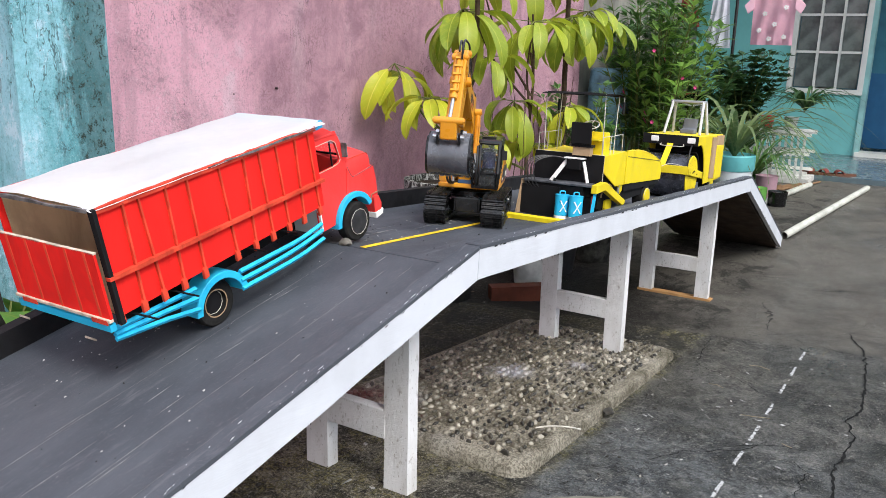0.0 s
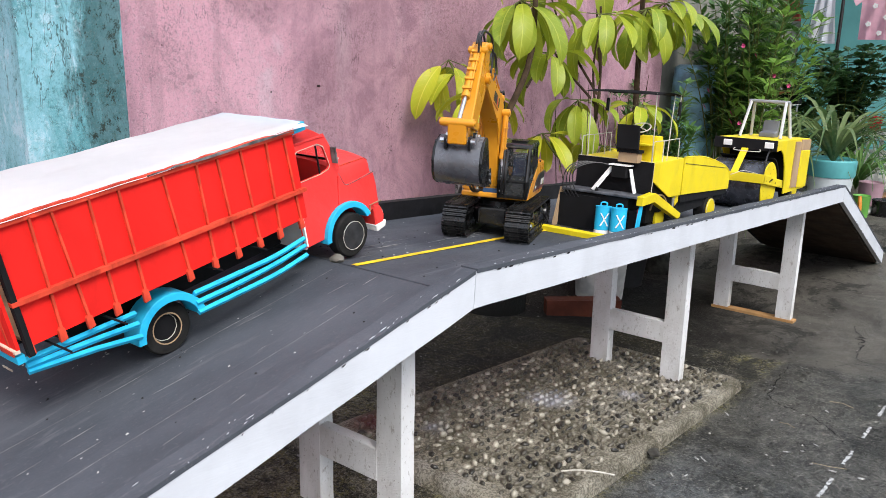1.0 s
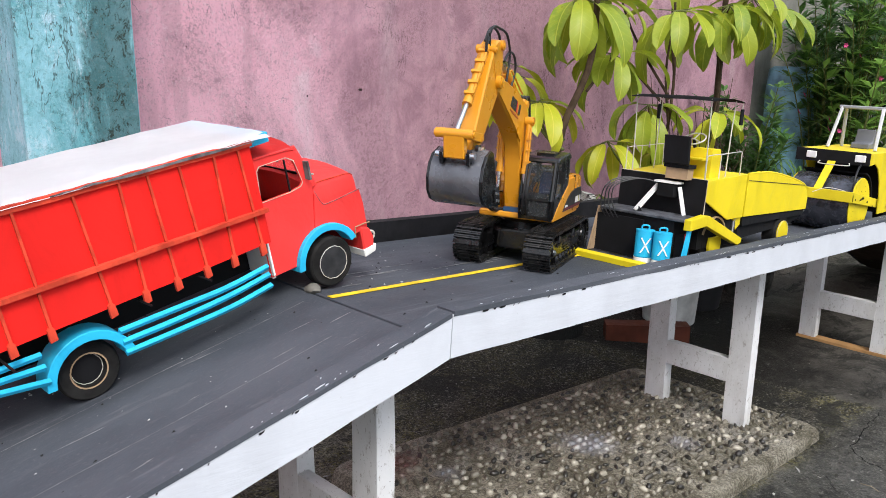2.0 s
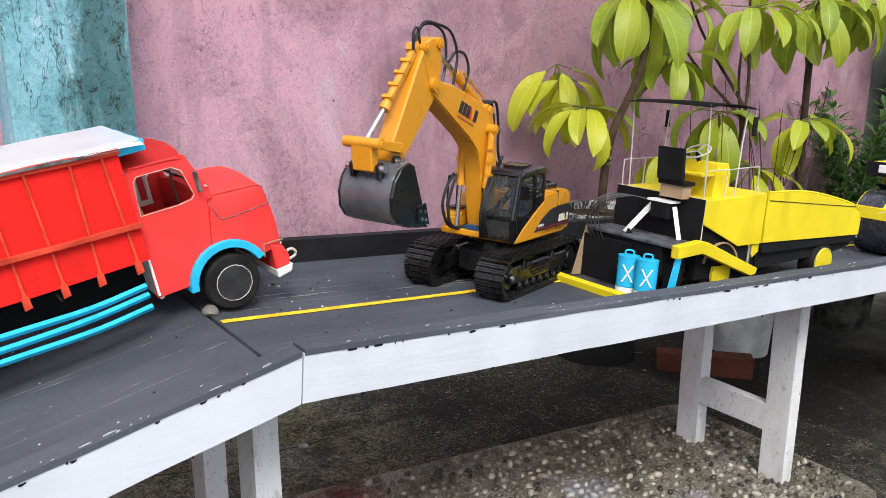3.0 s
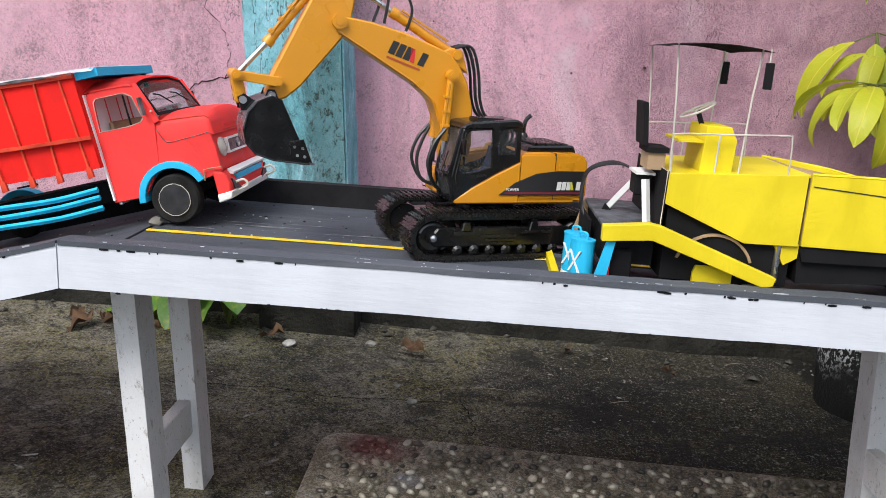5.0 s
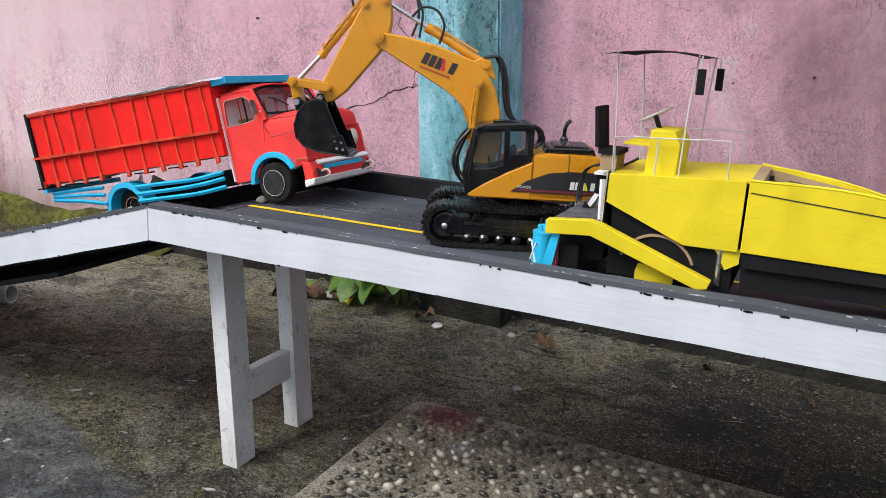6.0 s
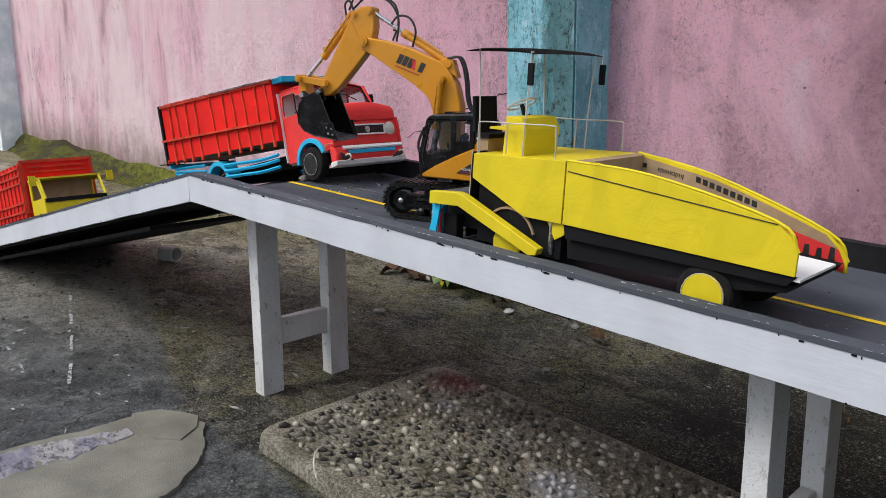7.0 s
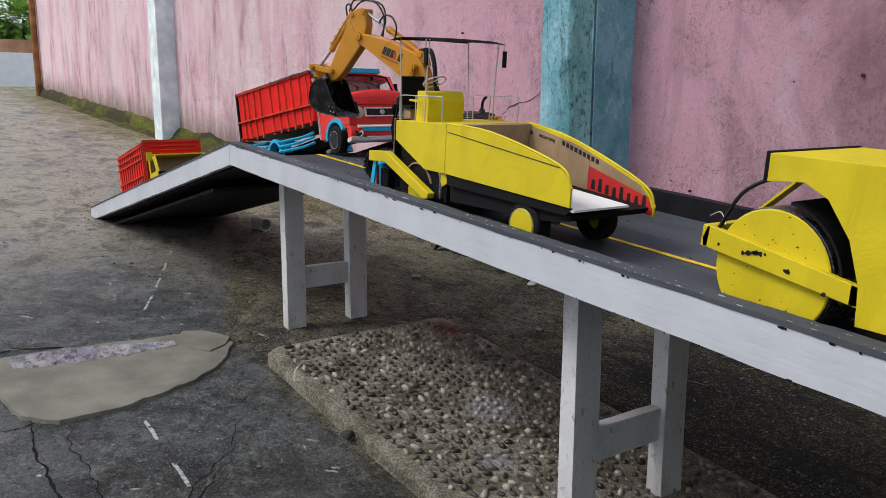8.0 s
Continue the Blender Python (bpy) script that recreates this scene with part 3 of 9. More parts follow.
def again(ob, x=0, y=0, z=0, m=None):
    """One more part on the same mesh, moved."""
    o = new(ob.name.split(".")[0], ob.data)
    o.parent = ob.parent
    o.matrix_basis = m if m is not None else Matrix.Translation((x, y, z))
    return o


def thing(name, m, label, category, group="", kind=""):
    ob = new(name)
    ob.empty_display_size = 0.05
    ob.matrix_world = m
    return tagged(ob, label, category, group, kind)


def single(name, bm, material, m, label, category, group="", kind="", bevel=0.0, smooth=False):
    ob = new(name, mesh_of(name, bm, material, bevel, smooth))
    ob.matrix_world = m
    return tagged(ob, label, category, group, kind)


def words(name, text, size, material, parent, m, label=""):
    """Raised lettering in the built-in font, as a mesh."""
    cu = bpy.data.curves.new(name, "FONT")
    cu.body, cu.size, cu.extrude, cu.align_x, cu.align_y = text, size, 0.0003, "CENTER", "CENTER"
    tmp = bpy.data.objects.new(name, cu)
    data = bpy.data.meshes.new_from_object(tmp)
    bpy.data.objects.remove(tmp)
    data.materials.append(material)
    ob = new(name, data)
    ob.parent, ob.matrix_basis = parent, m
    return tagged(ob, label)


def ground_z(x):
    """Height of the drive: level by the house, falling along the toy road, level again far up the drive."""
    rows = ((-14.0, 0.94), (-2.2, 0.142), (0.0, 0.0), (0.3, -0.027), (0.8, -0.072), (1.45, -0.124), (2.65, -0.196), (4.2, -0.170), (60.0, -0.170))
    if x <= rows[0][0]:
        return rows[0][1]
    for (a, za), (b, zb) in zip(rows, rows[1:]):
        if x <= b:
            return za + (zb - za) * (x - a) / (b - a)
    return rows[-1][1]


def stand(x, y, turn=0.0, lift=0.0):
    return pose(x, y, ground_z(x) + lift, 0, 0, turn)


def leaf_mesh(name, length, width, droop, material, fold=0.25, nl=6, tip=0.75, wave=0.0, stalk=0.0):
    """A leaf along +x from its foot, folded along the rib and drooping."""
    bm = B()
    ribs = []
    for i in range(nl + 1):
        t = i / nl
        a = -droop * t
        x = length * t if abs(droop) < 1e-3 else length * math.sin(droop * t) / droop
        z = 0.0 if abs(droop) < 1e-3 else -length * (1 - math.cos(droop * t)) / droop
        w = width * 0.5 * (math.sin(math.pi * min(1.0, t ** tip)) ** 0.62 if 0 < t < 1 else 0.04)
        up = Vector((-math.sin(a), 0, math.cos(a)))
        c = Vector((x + stalk, 0, z))
        ribs.append([c + Vector((0, s * w, 0)) + up * abs(s) * w * fold * (1 if wave == 0 else 1 + wave * math.sin(9 * t + s)) for s in (-1, -0.5, 0, 0.5, 1)])
    v = [[bm.verts.new(p) for p in row] for row in ribs]
    for one, two in zip(v, v[1:]):
        for j in range(4):
            bm.faces.new((one[j], one[j + 1], two[j + 1], two[j]))
    return mesh_of(name, bm, material, smooth=True)


# ---- the setting
def build_ground():
    xs = [-400, -60, -20, -14, -10, -7, -5] + [-4 + 0.25 * i for i in range(40)] + [7, 9, 12, 20, 60, 400]
    ys = [-400, -60, -12, -5] + [-3 + 0.25 * i for i in range(21)] + [3, 5, 12, 60, 400]
    bm = B()
    rows = [[bm.verts.new((x, y, ground_z(x) + (0.001 * noise.noise((x * 1.7, y * 1.7, 0)) if abs(x) < 7 and abs(y) < 3 else 0))) for x in xs] for y in ys]
    for one, two in zip(rows, rows[1:]):
        for i in range(len(xs) - 1):
            bm.faces.new((one[i], one[i + 1], two[i + 1], two[i]))
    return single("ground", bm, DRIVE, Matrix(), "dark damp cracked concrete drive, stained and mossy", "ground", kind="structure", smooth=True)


def wall_y(x):
    return 1.64 + 0.03 * min(x, 0.0)


build_ground()
xa, xb = -11.6, 4.5
bm = prism(B(), [(xa, wall_y(xa)), (0, wall_y(0)), (xb, wall_y(xb)), (xb, wall_y(xb) + 0.16), (0, wall_y(0) + 0.16), (xa, wall_y(xa) + 0.16)], -0.3, 3.4, "z")
single("wall_north", bm, PINK, Matrix(), "weathered pink rendered garden wall with stains", "wall", kind="structure", bevel=0.006)
for x0, x1, d, mat, label in ((-0.075, 0.225, 0.22, TEAL, "teal pilaster with flaking black-stained paint"), (-5.55, -5.3, 0.16, plain("whitewashed_blue", (0.80, 0.92, 0.96), 0.85, vary=0.3, grain=50, blot=5, bump=0.5), "pale blue pilaster on the pink wall")):
    bm = box(B(), x0, x1, wall_y(x0) - d, wall_y(x0) + 0.02, -0.3, 3.4)
    single("wall_pilaster", bm, mat, Matrix(), label, "pilaster", kind="structure", bevel=0.012)
# Thin black slab added to cover the teal below the road beam.
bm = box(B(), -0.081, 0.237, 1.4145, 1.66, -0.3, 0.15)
single("pilaster_base", bm, PLINTH, Matrix(), "thin black slab added round the foot of the teal pilaster", "wall base", kind="structure")
bm = box(B(), 0.2255, 0.231, 1.428, 1.66, -0.3, 3.4)
single("wall_pilaster_edge", bm, TEAL_PALE, Matrix(), "paler teal side of the wall pilaster", "pilaster", kind="structure", bevel=0.008)


def build_plinth(xa, xb, material, label):
    bm = B()
    n = int((xb - xa) * 15)
    tops = []
    for i in range(n + 1):
        x = xa + (xb - xa) * i / n
        h = (0.36 if x > -1.6 else 0.15) + 0.06 * noise.noise((x * 2.1, 3.0, 0)) + 0.02 * noise.noise((x * 9.0, 1.0, 0))
        o = 0.03 + 0.025 * noise.noise((x * 3.3, 7.0, 0))
        z = ground_z(x)
        y = wall_y(x)
        tops.append([bm.verts.new(p) for p in ((x, y - o - 0.05, z - 0.05), (x, y - o - 0.02, z + h * 0.45), (x, y - o * 0.5, z + h * 0.8), (x, y + 0.02, z + h))])
    for one, two in zip(tops, tops[1:]):
        for j in range(3):
            bm.faces.new((one[j], two[j], two[j + 1], one[j + 1]))
    single("wall_base", bm, material, Matrix(), label, "wall base", kind="structure", smooth=True)


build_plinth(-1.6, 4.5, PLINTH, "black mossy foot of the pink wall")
build_plinth(-11.5, -1.6, MOSS_BANK, "olive green moss along the foot of the pink wall")
# Unseen wall added south of the yard to hold back low sky light.
bm = box(B(), -3.0, 9.4, -4.8, -4.6, -0.5, 1.0)
single("wall_south", bm, plain("grey_wall_paint", (0.30, 0.29, 0.27), 0.85, vary=0.2, blot=1.5), Matrix(), "unseen plain grey wall, added to hold back low sky light", "wall", kind="structure")

# cracks in the render and rusty nails
DARK_GAP = plain("crack_shadow", (0.05, 0.03, 0.032), 0.95, vary=0.3, grain=90, blot=30)
rng = random.Random(21)
for line in (((-0.04, 0.86), (-0.16, 0.835), (-0.207, 0.825), (-0.302, 0.803), (-0.373, 0.768), (-0.534, 0.732), (-0.628, 0.66), (-0.755, 0.645), (-0.86, 0.60)), ((-0.207, 0.825), (-0.19, 0.90), (-0.198, 0.967), (-0.259, 1.055), (-0.25, 1.2)), ((0.42, 0.30), (0.47, 0.42), (0.445, 0.5))):
    bm = B()
    rows = []
    for (xa, za), (xb, zb) in zip(line, line[1:]):
        for i in range(6):
            u = i / 6
            x, z = xa + (xb - xa) * u + rng.uniform(-0.007, 0.007), za + (zb - za) * u + rng.uniform(-0.006, 0.006)
            w = rng.uniform(0.0008, 0.0028)
            y = wall_y(x) - 0.0015
            rows.append([bm.verts.new((x, y, z + w)), bm.verts.new((x + 0.001, y, z - w))])
    for one, two in zip(rows, rows[1:]):
        bm.faces.new((one[0], one[1], two[1], two[0]))
    bmesh.ops.solidify(bm, geom=bm.faces[:], thickness=-0.004)
    single("wall_crack", bm, DARK_GAP, Matrix(), "thin stepped crack in the pink render", "crack", kind="structure")
for x, z in ((1.19, 0.847), (0.556, 0.423), (0.92, 1.30), (-0.9, 1.1)):
    bm = rod(B(), (x, wall_y(x) - 0.012, z), (x, wall_y(x) + 0.01, z), 0.005, 0.004, n=8)
    single("wall_nail", bm, DARK_GAP, Matrix(), "rusty nail stub in the pink wall", "nail", kind="structure")

# house at the end of the drive
TEAL_HOUSE = plain("house_teal_paint", (0.20, 0.54, 0.52), 0.6, vary=0.12, grain=30, blot=2.5)
TILE = plain("porch_tile", (0.12, 0.165, 0.185), 0.22, vary=0.2, grain=30, blot=4, bump=0.05)
FRAME = plain("window_white", (0.78, 0.78, 0.72), 0.45, vary=0.08)
DOOR_BLUE = plain("door_blue", (0.025, 0.17, 0.36), 0.5, vary=0.12)
DARK_GLASS = plain("dark_window_glass", (0.15, 0.17, 0.16), 0.06, vary=0.5, blot=5, bump=0.0)
GREY_WALL = plain("grey_render", (0.21, 0.205, 0.18), 0.9, vary=0.4, grain=40, blot=3, bump=0.5, depth=0.01)
HX, FLOOR = 9.4, -0.12
bm = B()
for y0, y1, z0, z1 in ((0.95, 3.0, -0.3, 3.2), (0.12, 0.95, -0.3, 0.585), (0.12, 0.95, 1.98, 3.2), (-1.0, 0.12, 2.0, 3.2), (-6.0, -1.0, -0.3, 3.2)):
    box(bm, HX, HX + 0.14, y0, y1, z0, z1)
single("house_wall", bm, TEAL_HOUSE, Matrix(), "smooth teal painted house wall", "wall", kind="structure")
bm = box(B(), HX + 2.6, HX + 2.7, -4.0, 3.0, -0.3, 3.2)
box(bm, HX + 0.14, HX + 2.6, -4.0, 3.0, 3.0, 3.1)
single("house_room", bm, plain("room_wall", (0.10, 0.20, 0.24), 0.7), Matrix(), "dim blue room behind the doorway", "wall", kind="structure")
bm = box(B(), 7.35, HX + 2.6, -6.0, 1.9, -0.3, FLOOR)
single("porch_floor", bm, TILE, Matrix(), "glossy blue-grey tiled porch floor", "floor", kind="structure", bevel=0.01)
bm = box(B(), 9.31, HX + 0.16, -1.0, 0.1, FLOOR, FLOOR + 0.05)
single("door_sill", bm, FRAME, Matrix(), "white stone door sill", "sill", kind="structure", bevel=0.006)
# Slab out of view, added over the porch to darken house wall and floor.
bm = box(B(), 8.0, HX + 2.7, -6.0, 3.0, 2.75, 2.87)
single("porch_roof", bm, plain("roof_underside", (0.30, 0.29, 0.27), 0.8), Matrix(), "unseen flat grey slab, added to shade the house wall and porch", "roof", kind="structure")
win = thing("window_1", pose(HX, 0.53, 0.585), "white wooden window with small dark panes", "window", kind="structure")
bm = B()
holed(bm, [(-0.42, 0), (0.42, 0), (0.42, 1.395), (-0.42, 1.395)], [(-0.36, 0.06), (0.36, 0.06), (0.36, 1.335), (-0.36, 1.335)], -0.045, 0.06, "x")
part("window_frame", bm, FRAME, win, bevel=0.006)
bm = B()
for k in (-0.12, 0.12):
    box(bm, -0.03, 0.02, k - 0.014, k + 0.014, 0.06, 1.335)
for k in range(1, 3):
    z = 0.06 + 1.275 * k / 3
    box(bm, -0.026, 0.016, -0.36, 0.36, z - 0.014, z + 0.014)
part("glazing_bars", bm, FRAME, win)
first = None
for i in range(3):
    for k in range(3):
        y, z = -0.24 + 0.24 * i, 0.06 + 1.275 * (k + 0.5) / 3
        if first is None:
            first = part("pane", box(B(), -0.004, 0.004, -0.104, 0.104, -0.198, 0.198), DARK_GLASS, win)
            first.matrix_basis = Matrix.Translation((0, y, z))
        else:
            again(first, 0, y, z)
bm = B()
for k in range(9):
    y = -0.1 + 0.025 * k
    box(bm, 0.06 + 0.012 * (k % 2), 0.072 + 0.012 * (k % 2), y, y + 0.025, 0.05, 1.2)
part("curtain", bm, plain("curtain_cloth", (0.55, 0.52, 0.42), 0.9), win, "pale curtain tied behind the panes")
door = thing("door_1", pose(HX + 0.75, -0.55, FLOOR), "open blue doorway with a blue panelled cabinet inside", "door", kind="structure")
part("leaf", box(B(), 0, 0.05, -0.7, 0.7, 0.03, 0.95), DOOR_BLUE, door, bevel=0.006)
part("upper_panel", box(B(), 0.02, 0.06, -0.7, 0.7, 0.95, 2.2), plain("door_teal", (0.05, 0.24, 0.33), 0.5), door, bevel=0.006)
bm = B()
holed(bm, [(-1.0, FLOOR), (0.12, FLOOR), (0.12, 2.0), (-1.0, 2.0)], [(-0.94, FLOOR), (0.06, FLOOR), (0.06, 1.94), (-0.94, 1.94)], HX - 0.03, HX + 0.16, "x")
single("door_frame", bm, plain("door_frame_paint", (0.30, 0.56, 0.54), 0.5), Matrix(), "pale teal wooden door frame", "door frame", kind="structure", bevel=0.004)
bm = prism(B(), [(4.5, 1.66), (9.42, 2.1), (9.42, 2.26), (4.5, 1.86)], -0.3, 3.2, "z")
single("wall_east", bm, GREY_WALL, Matrix(), "grimy grey rendered boundary wall", "wall", kind="structure")

# far end of the drive: white wall, earth bank and trees
bm = box(B(), -24.4, -24.2, -14, 6.0, 0.4, 2.0)
single("far_wall", bm, plain("far_white_wall", (0.84, 0.86, 0.90), 0.7, vary=0.06), Matrix(), "low white wall beyond the drive", "wall", kind="structure")
bm = box(B(), -31.2, -31.0, -20, 12.0, 0.4, 2.77)
single("far_bank", bm, plain("brick_bank", (0.55, 0.30, 0.19), 0.9, vary=0.35, blot=1.5, bump=0.6), Matrix(), "orange brick bank in the distance", "bank", kind="structure")
bm = box(B(), -11.72, -11.6, 1.26, 1.5, 0.5, 3.4)
single("gate_post", bm, TEAL_PALE, Matrix(), "pale blue post at the end of the wall", "post", kind="structure", bevel=0.01)
bm = rod(B(), (-11.5, 1.24, 0.5), (-11.5, 1.24, 3.4), 0.045, n=12)
single("rusty_pipe", bm, plain("rust", (0.30, 0.13, 0.05), 0.9, vary=0.5), Matrix(), "rusty brown pipe beside the wall end", "pipe", kind="structure", smooth=True)

# ---- the toy road
H, LIP = 0.584, 0.634


def ragged(bm, x0, x1, z0, z1, y0, y1, n, amp, seed, slope=0.0):
    """A board whose upper and lower edges wander a little."""
    loops = []
    for i in range(n + 1):
        x = x0 + (x1 - x0) * i / n
        a = amp * noise.noise((x * 11, seed, 0)) + 0.5 * amp * noise.noise((x * 47, seed, 3))
        b = amp * noise.noise((x * 9, seed + 5, 0))
        d = slope * (x - x0)
        loops.append([bm.verts.new(p) for p in ((x, y0, z0 + b + d), (x, y1, z0 + b + d), (x, y1, z1 + a + d), (x, y0, z1 + a + d))])
    for one, two in zip(loops, loops[1:]):
        for j in range(4):
            k = (j + 1) % 4
            bm.faces.new((one[j], two[j], two[k], one[k]))
    bm.faces.new(loops[0])
    bm.faces.new(loops[-1][::-1])
    bmesh.ops.recalc_face_normals(bm, faces=bm.faces)
    return bm


def road_piece(name, x0, x1, z0, z1, label, under):
    """A length of toy road between two edges: board, white beam, dark lips, curb."""
    ob = thing(name, SLOPE, label, "toy road")
    k = (z1 - z0) / (x1 - x0)
    d = 0.05
    g = 0.0035
    bm = prism(B(), [(x0 + g, z0 - d), (x1 - g, z1 - d), (x1 - g, z1 - d - 0.014), (x0 + g, z0 - d - 0.014)], 0.022, 0.655)
    part("deck_board", bm, ROAD, ob, "dark grey painted road surface", bevel=0.001)
    bm = prism(B(), [(x0 + g, z0 - d - 0.016), (x1 - g, z1 - d - 0.016), (x1 - g, z1 - d - 0.03), (x0 + g, z0 - d - 0.03)], 0.03, 0.65)
    part("underside", bm, under, ob)
    part("front_beam", ragged(B(), x0 + 0.001, x1 - 0.001, z0 - 0.072, z0 - 0.003, 0.0, 0.021, 60, 0.0016, x0, k), WHITE, ob, "rough white painted wooden beam")
    part("front_lip", ragged(B(), x0 + 0.002, x1 - 0.002, z0 - 0.006, z0 + 0.002, -0.0012, 0.036, 300, 0.0018, x0 + 2, k), ROAD, ob, "dark painted top edge")
    paint_chips(ob, x0, x1, z0, k)
    part("inner_curb", ragged(B(), x0 + 0.003, x1 - 0.003, z0 - d + 0.001, z0 - 0.006, 0.0212, 0.034, 20, 0.0006, x0 + 4, k), ROAD, ob)
    part("rear_curb", ragged(B(), x0 + 0.001, x1 - 0.001, z0 - 0.072, z0 + 0.0, 0.655, 0.685, 30, 0.001, x0 + 7, k), EDGE, ob, "black painted kerb")
    return ob


def paint_chips(ob, x0, x1, z0, k):
    """White flakes on the dark lip and dark nicks on the beam under it."""
    for name, mat, count in (("chipped_paint", WHITE, 100), ("nicked_edge", EDGE, 50)):
        bm = B()
        for i in range(int(count * (x1 - x0) / 2.0)):
            x = random.uniform(x0 + 0.03, x1 - 0.05)
            n, w = 0.002 + 0.014 * random.random() ** 3, random.uniform(0.0003, 0.0007)
            if name == "chipped_paint":
                y, z = random.choice((0.0, 0.0, 0.004, 0.02)) + random.uniform(0.0, 0.004), z0 + k * (x - x0) + 0.0028
                v = [(x, y, z), (x + n * 0.4, y - w, z + k * n * 0.4), (x + n, y + w * 0.3, z + k * n), (x + n * 0.6, y + w, z + k * n * 0.6)]
            else:
                z = z0 + k * (x - x0) - random.choice((0.0055, 0.006, 0.007, 0.0705, 0.071))
                v = [(x, -0.0022, z), (x + n * 0.4, -0.0022, z - w), (x + n, -0.0022, z + k * n), (x + n * 0.5, -0.0022, z + w)]
            low = [bm.verts.new(Vector(p) + Vector((0, 0.001, -0.003))) for p in v]
            top = [bm.verts.new(p) for p in v]
            bm.faces.new(top)
            for a in range(4):
                bm.faces.new((low[a], low[(a + 1) % 4], top[(a + 1) % 4], top[a]))
        part(name, bm, mat, ob, kind="stuff")


BARE_PLY = plain("dark_plywood", (0.055, 0.036, 0.024), 0.85, vary=0.4, grain=40, blot=8)
table = road_piece("toy_road_table", 0.0, 2.816, LIP, LIP, "model road bridge: grey deck, white beams on wooden legs", BARE_PLY)
ramp_up = road_piece("toy_road_ramp", -2.125, 0.0, LIP - 0.601, LIP, "long sloping model road ramp with white side beam", EDGE)
road_piece("toy_road_ramp", 2.816, 4.05, LIP, LIP - 0.446, "short sloping model road ramp with bare brown underside", BARE_PLY)
bm = ragged(B(), 0.006, 2.81, H + 0.0012, H + 0.0022, 0.302, 0.316, 120, 0.0002, 4)
part("centre_line", bm, LINE, table, "hand-painted yellow centre line")
# scuffed pale streaks along the lanes
SCUFF = plain("scuffed_paint", (0.22, 0.22, 0.225), 0.7, vary=0.5, grain=160, blot=40)
bm = B()
for i in range(34):
    x, y, n = random.uniform(0.02, 1.3), random.gauss(0.41, 0.035), random.uniform(0.02, 0.16)
    w = random.uniform(0.0006, 0.0022)
    s = random.uniform(-0.05, 0.05)
    prism(bm, [(x, y), (x + n * 0.5, y + s * n - w), (x + n, y + s * n * 2), (x + n * 0.5, y + s * n + w)], H + 0.0009, H + 0.0014, "z")
part("scuffed_streaks", bm, SCUFF, table, kind="stuff")
bm = B()
for i in range(40):
    x, y, n = random.uniform(-1.6, -0.05), random.uniform(0.08, 0.36), random.uniform(0.01, 0.10)
    w = random.uniform(0.0005, 0.0016)
    s = random.uniform(-0.04, 0.06)
    z = H + 0.2829 * x
    v = [bm.verts.new((a, b, H + 0.2829 * a + 0.0012)) for a, b in ((x, y), (x + n * 0.5, y + s * n - w), (x + n, y + s * n * 2), (x + n * 0.5, y + s * n + w))]
    bm.faces.new(v)
part("scuffed_streaks", bm, SCUFF, ramp_up, kind="stuff")
for y, xa, xb in ((0.095, -1.85, -0.45), (0.185, -1.75, -0.08), (0.335, -1.15, -0.03)):
    bm = B()
    rows = []
    for i in range(29):
        x, w = xa + (xb - xa) * i / 28, random.uniform(0.0002, 0.0008)
        rows.append([bm.verts.new((x, y + 0.0015 * math.sin(i * 0.7) + s * w, H + 0.2829 * x + 0.0012)) for s in (-1, 1)])
    for one, two in zip(rows, rows[1:]):
        bm.faces.new((one[0], two[0], two[1], one[1]))
    part("long_scratch", bm, SCUFF, ramp_up)

# grit and paint crumbs dropped on the road
CRUMB_PALE, CRUMB_DARK = plain("pale_crumb", (0.42, 0.42, 0.41), 0.8), plain("dark_crumb", (0.018, 0.018, 0.018), 0.9)
for mat, count, seed in ((CRUMB_PALE, 150, 2), (CRUMB_DARK, 190, 6)):
    rng = random.Random(seed)
    for ob, x0, x1 in ((table, 0.02, 2.75), (ramp_up, -1.8, -0.02)):
        bm = B()
        for k in range(count):
            x, y = rng.uniform(x0, x1), rng.uniform(0.05, 0.63)
            if k % 3 == 0:
                x, y = rng.gauss(0.12, 0.16) if ob is table else rng.gauss(-0.25, 0.3), rng.gauss(0.47, 0.09)
                if not (x0 < x < x1 and 0.05 < y < 0.63):
                    continue
            z = H + (0.2829 * x if ob is ramp_up else 0.0)
            r = 0.0008 + 0.0026 * rng.random() ** 2
            vs = [bm.verts.new((x + r * rng.uniform(0.6, 1.7) * math.cos(g), y + r * math.sin(g), z + (0.2829 * r * math.cos(g) if ob is ramp_up else 0.0))) for g in (1.57 * j + rng.random() for j in range(4))]
            top = bm.verts.new((x, y, z + r * 0.9))
            for j in range(4):
                bm.faces.new((vs[j], vs[(j + 1) % 4], top))
        part("road_crumbs", bm, mat, ob, kind="stuff")

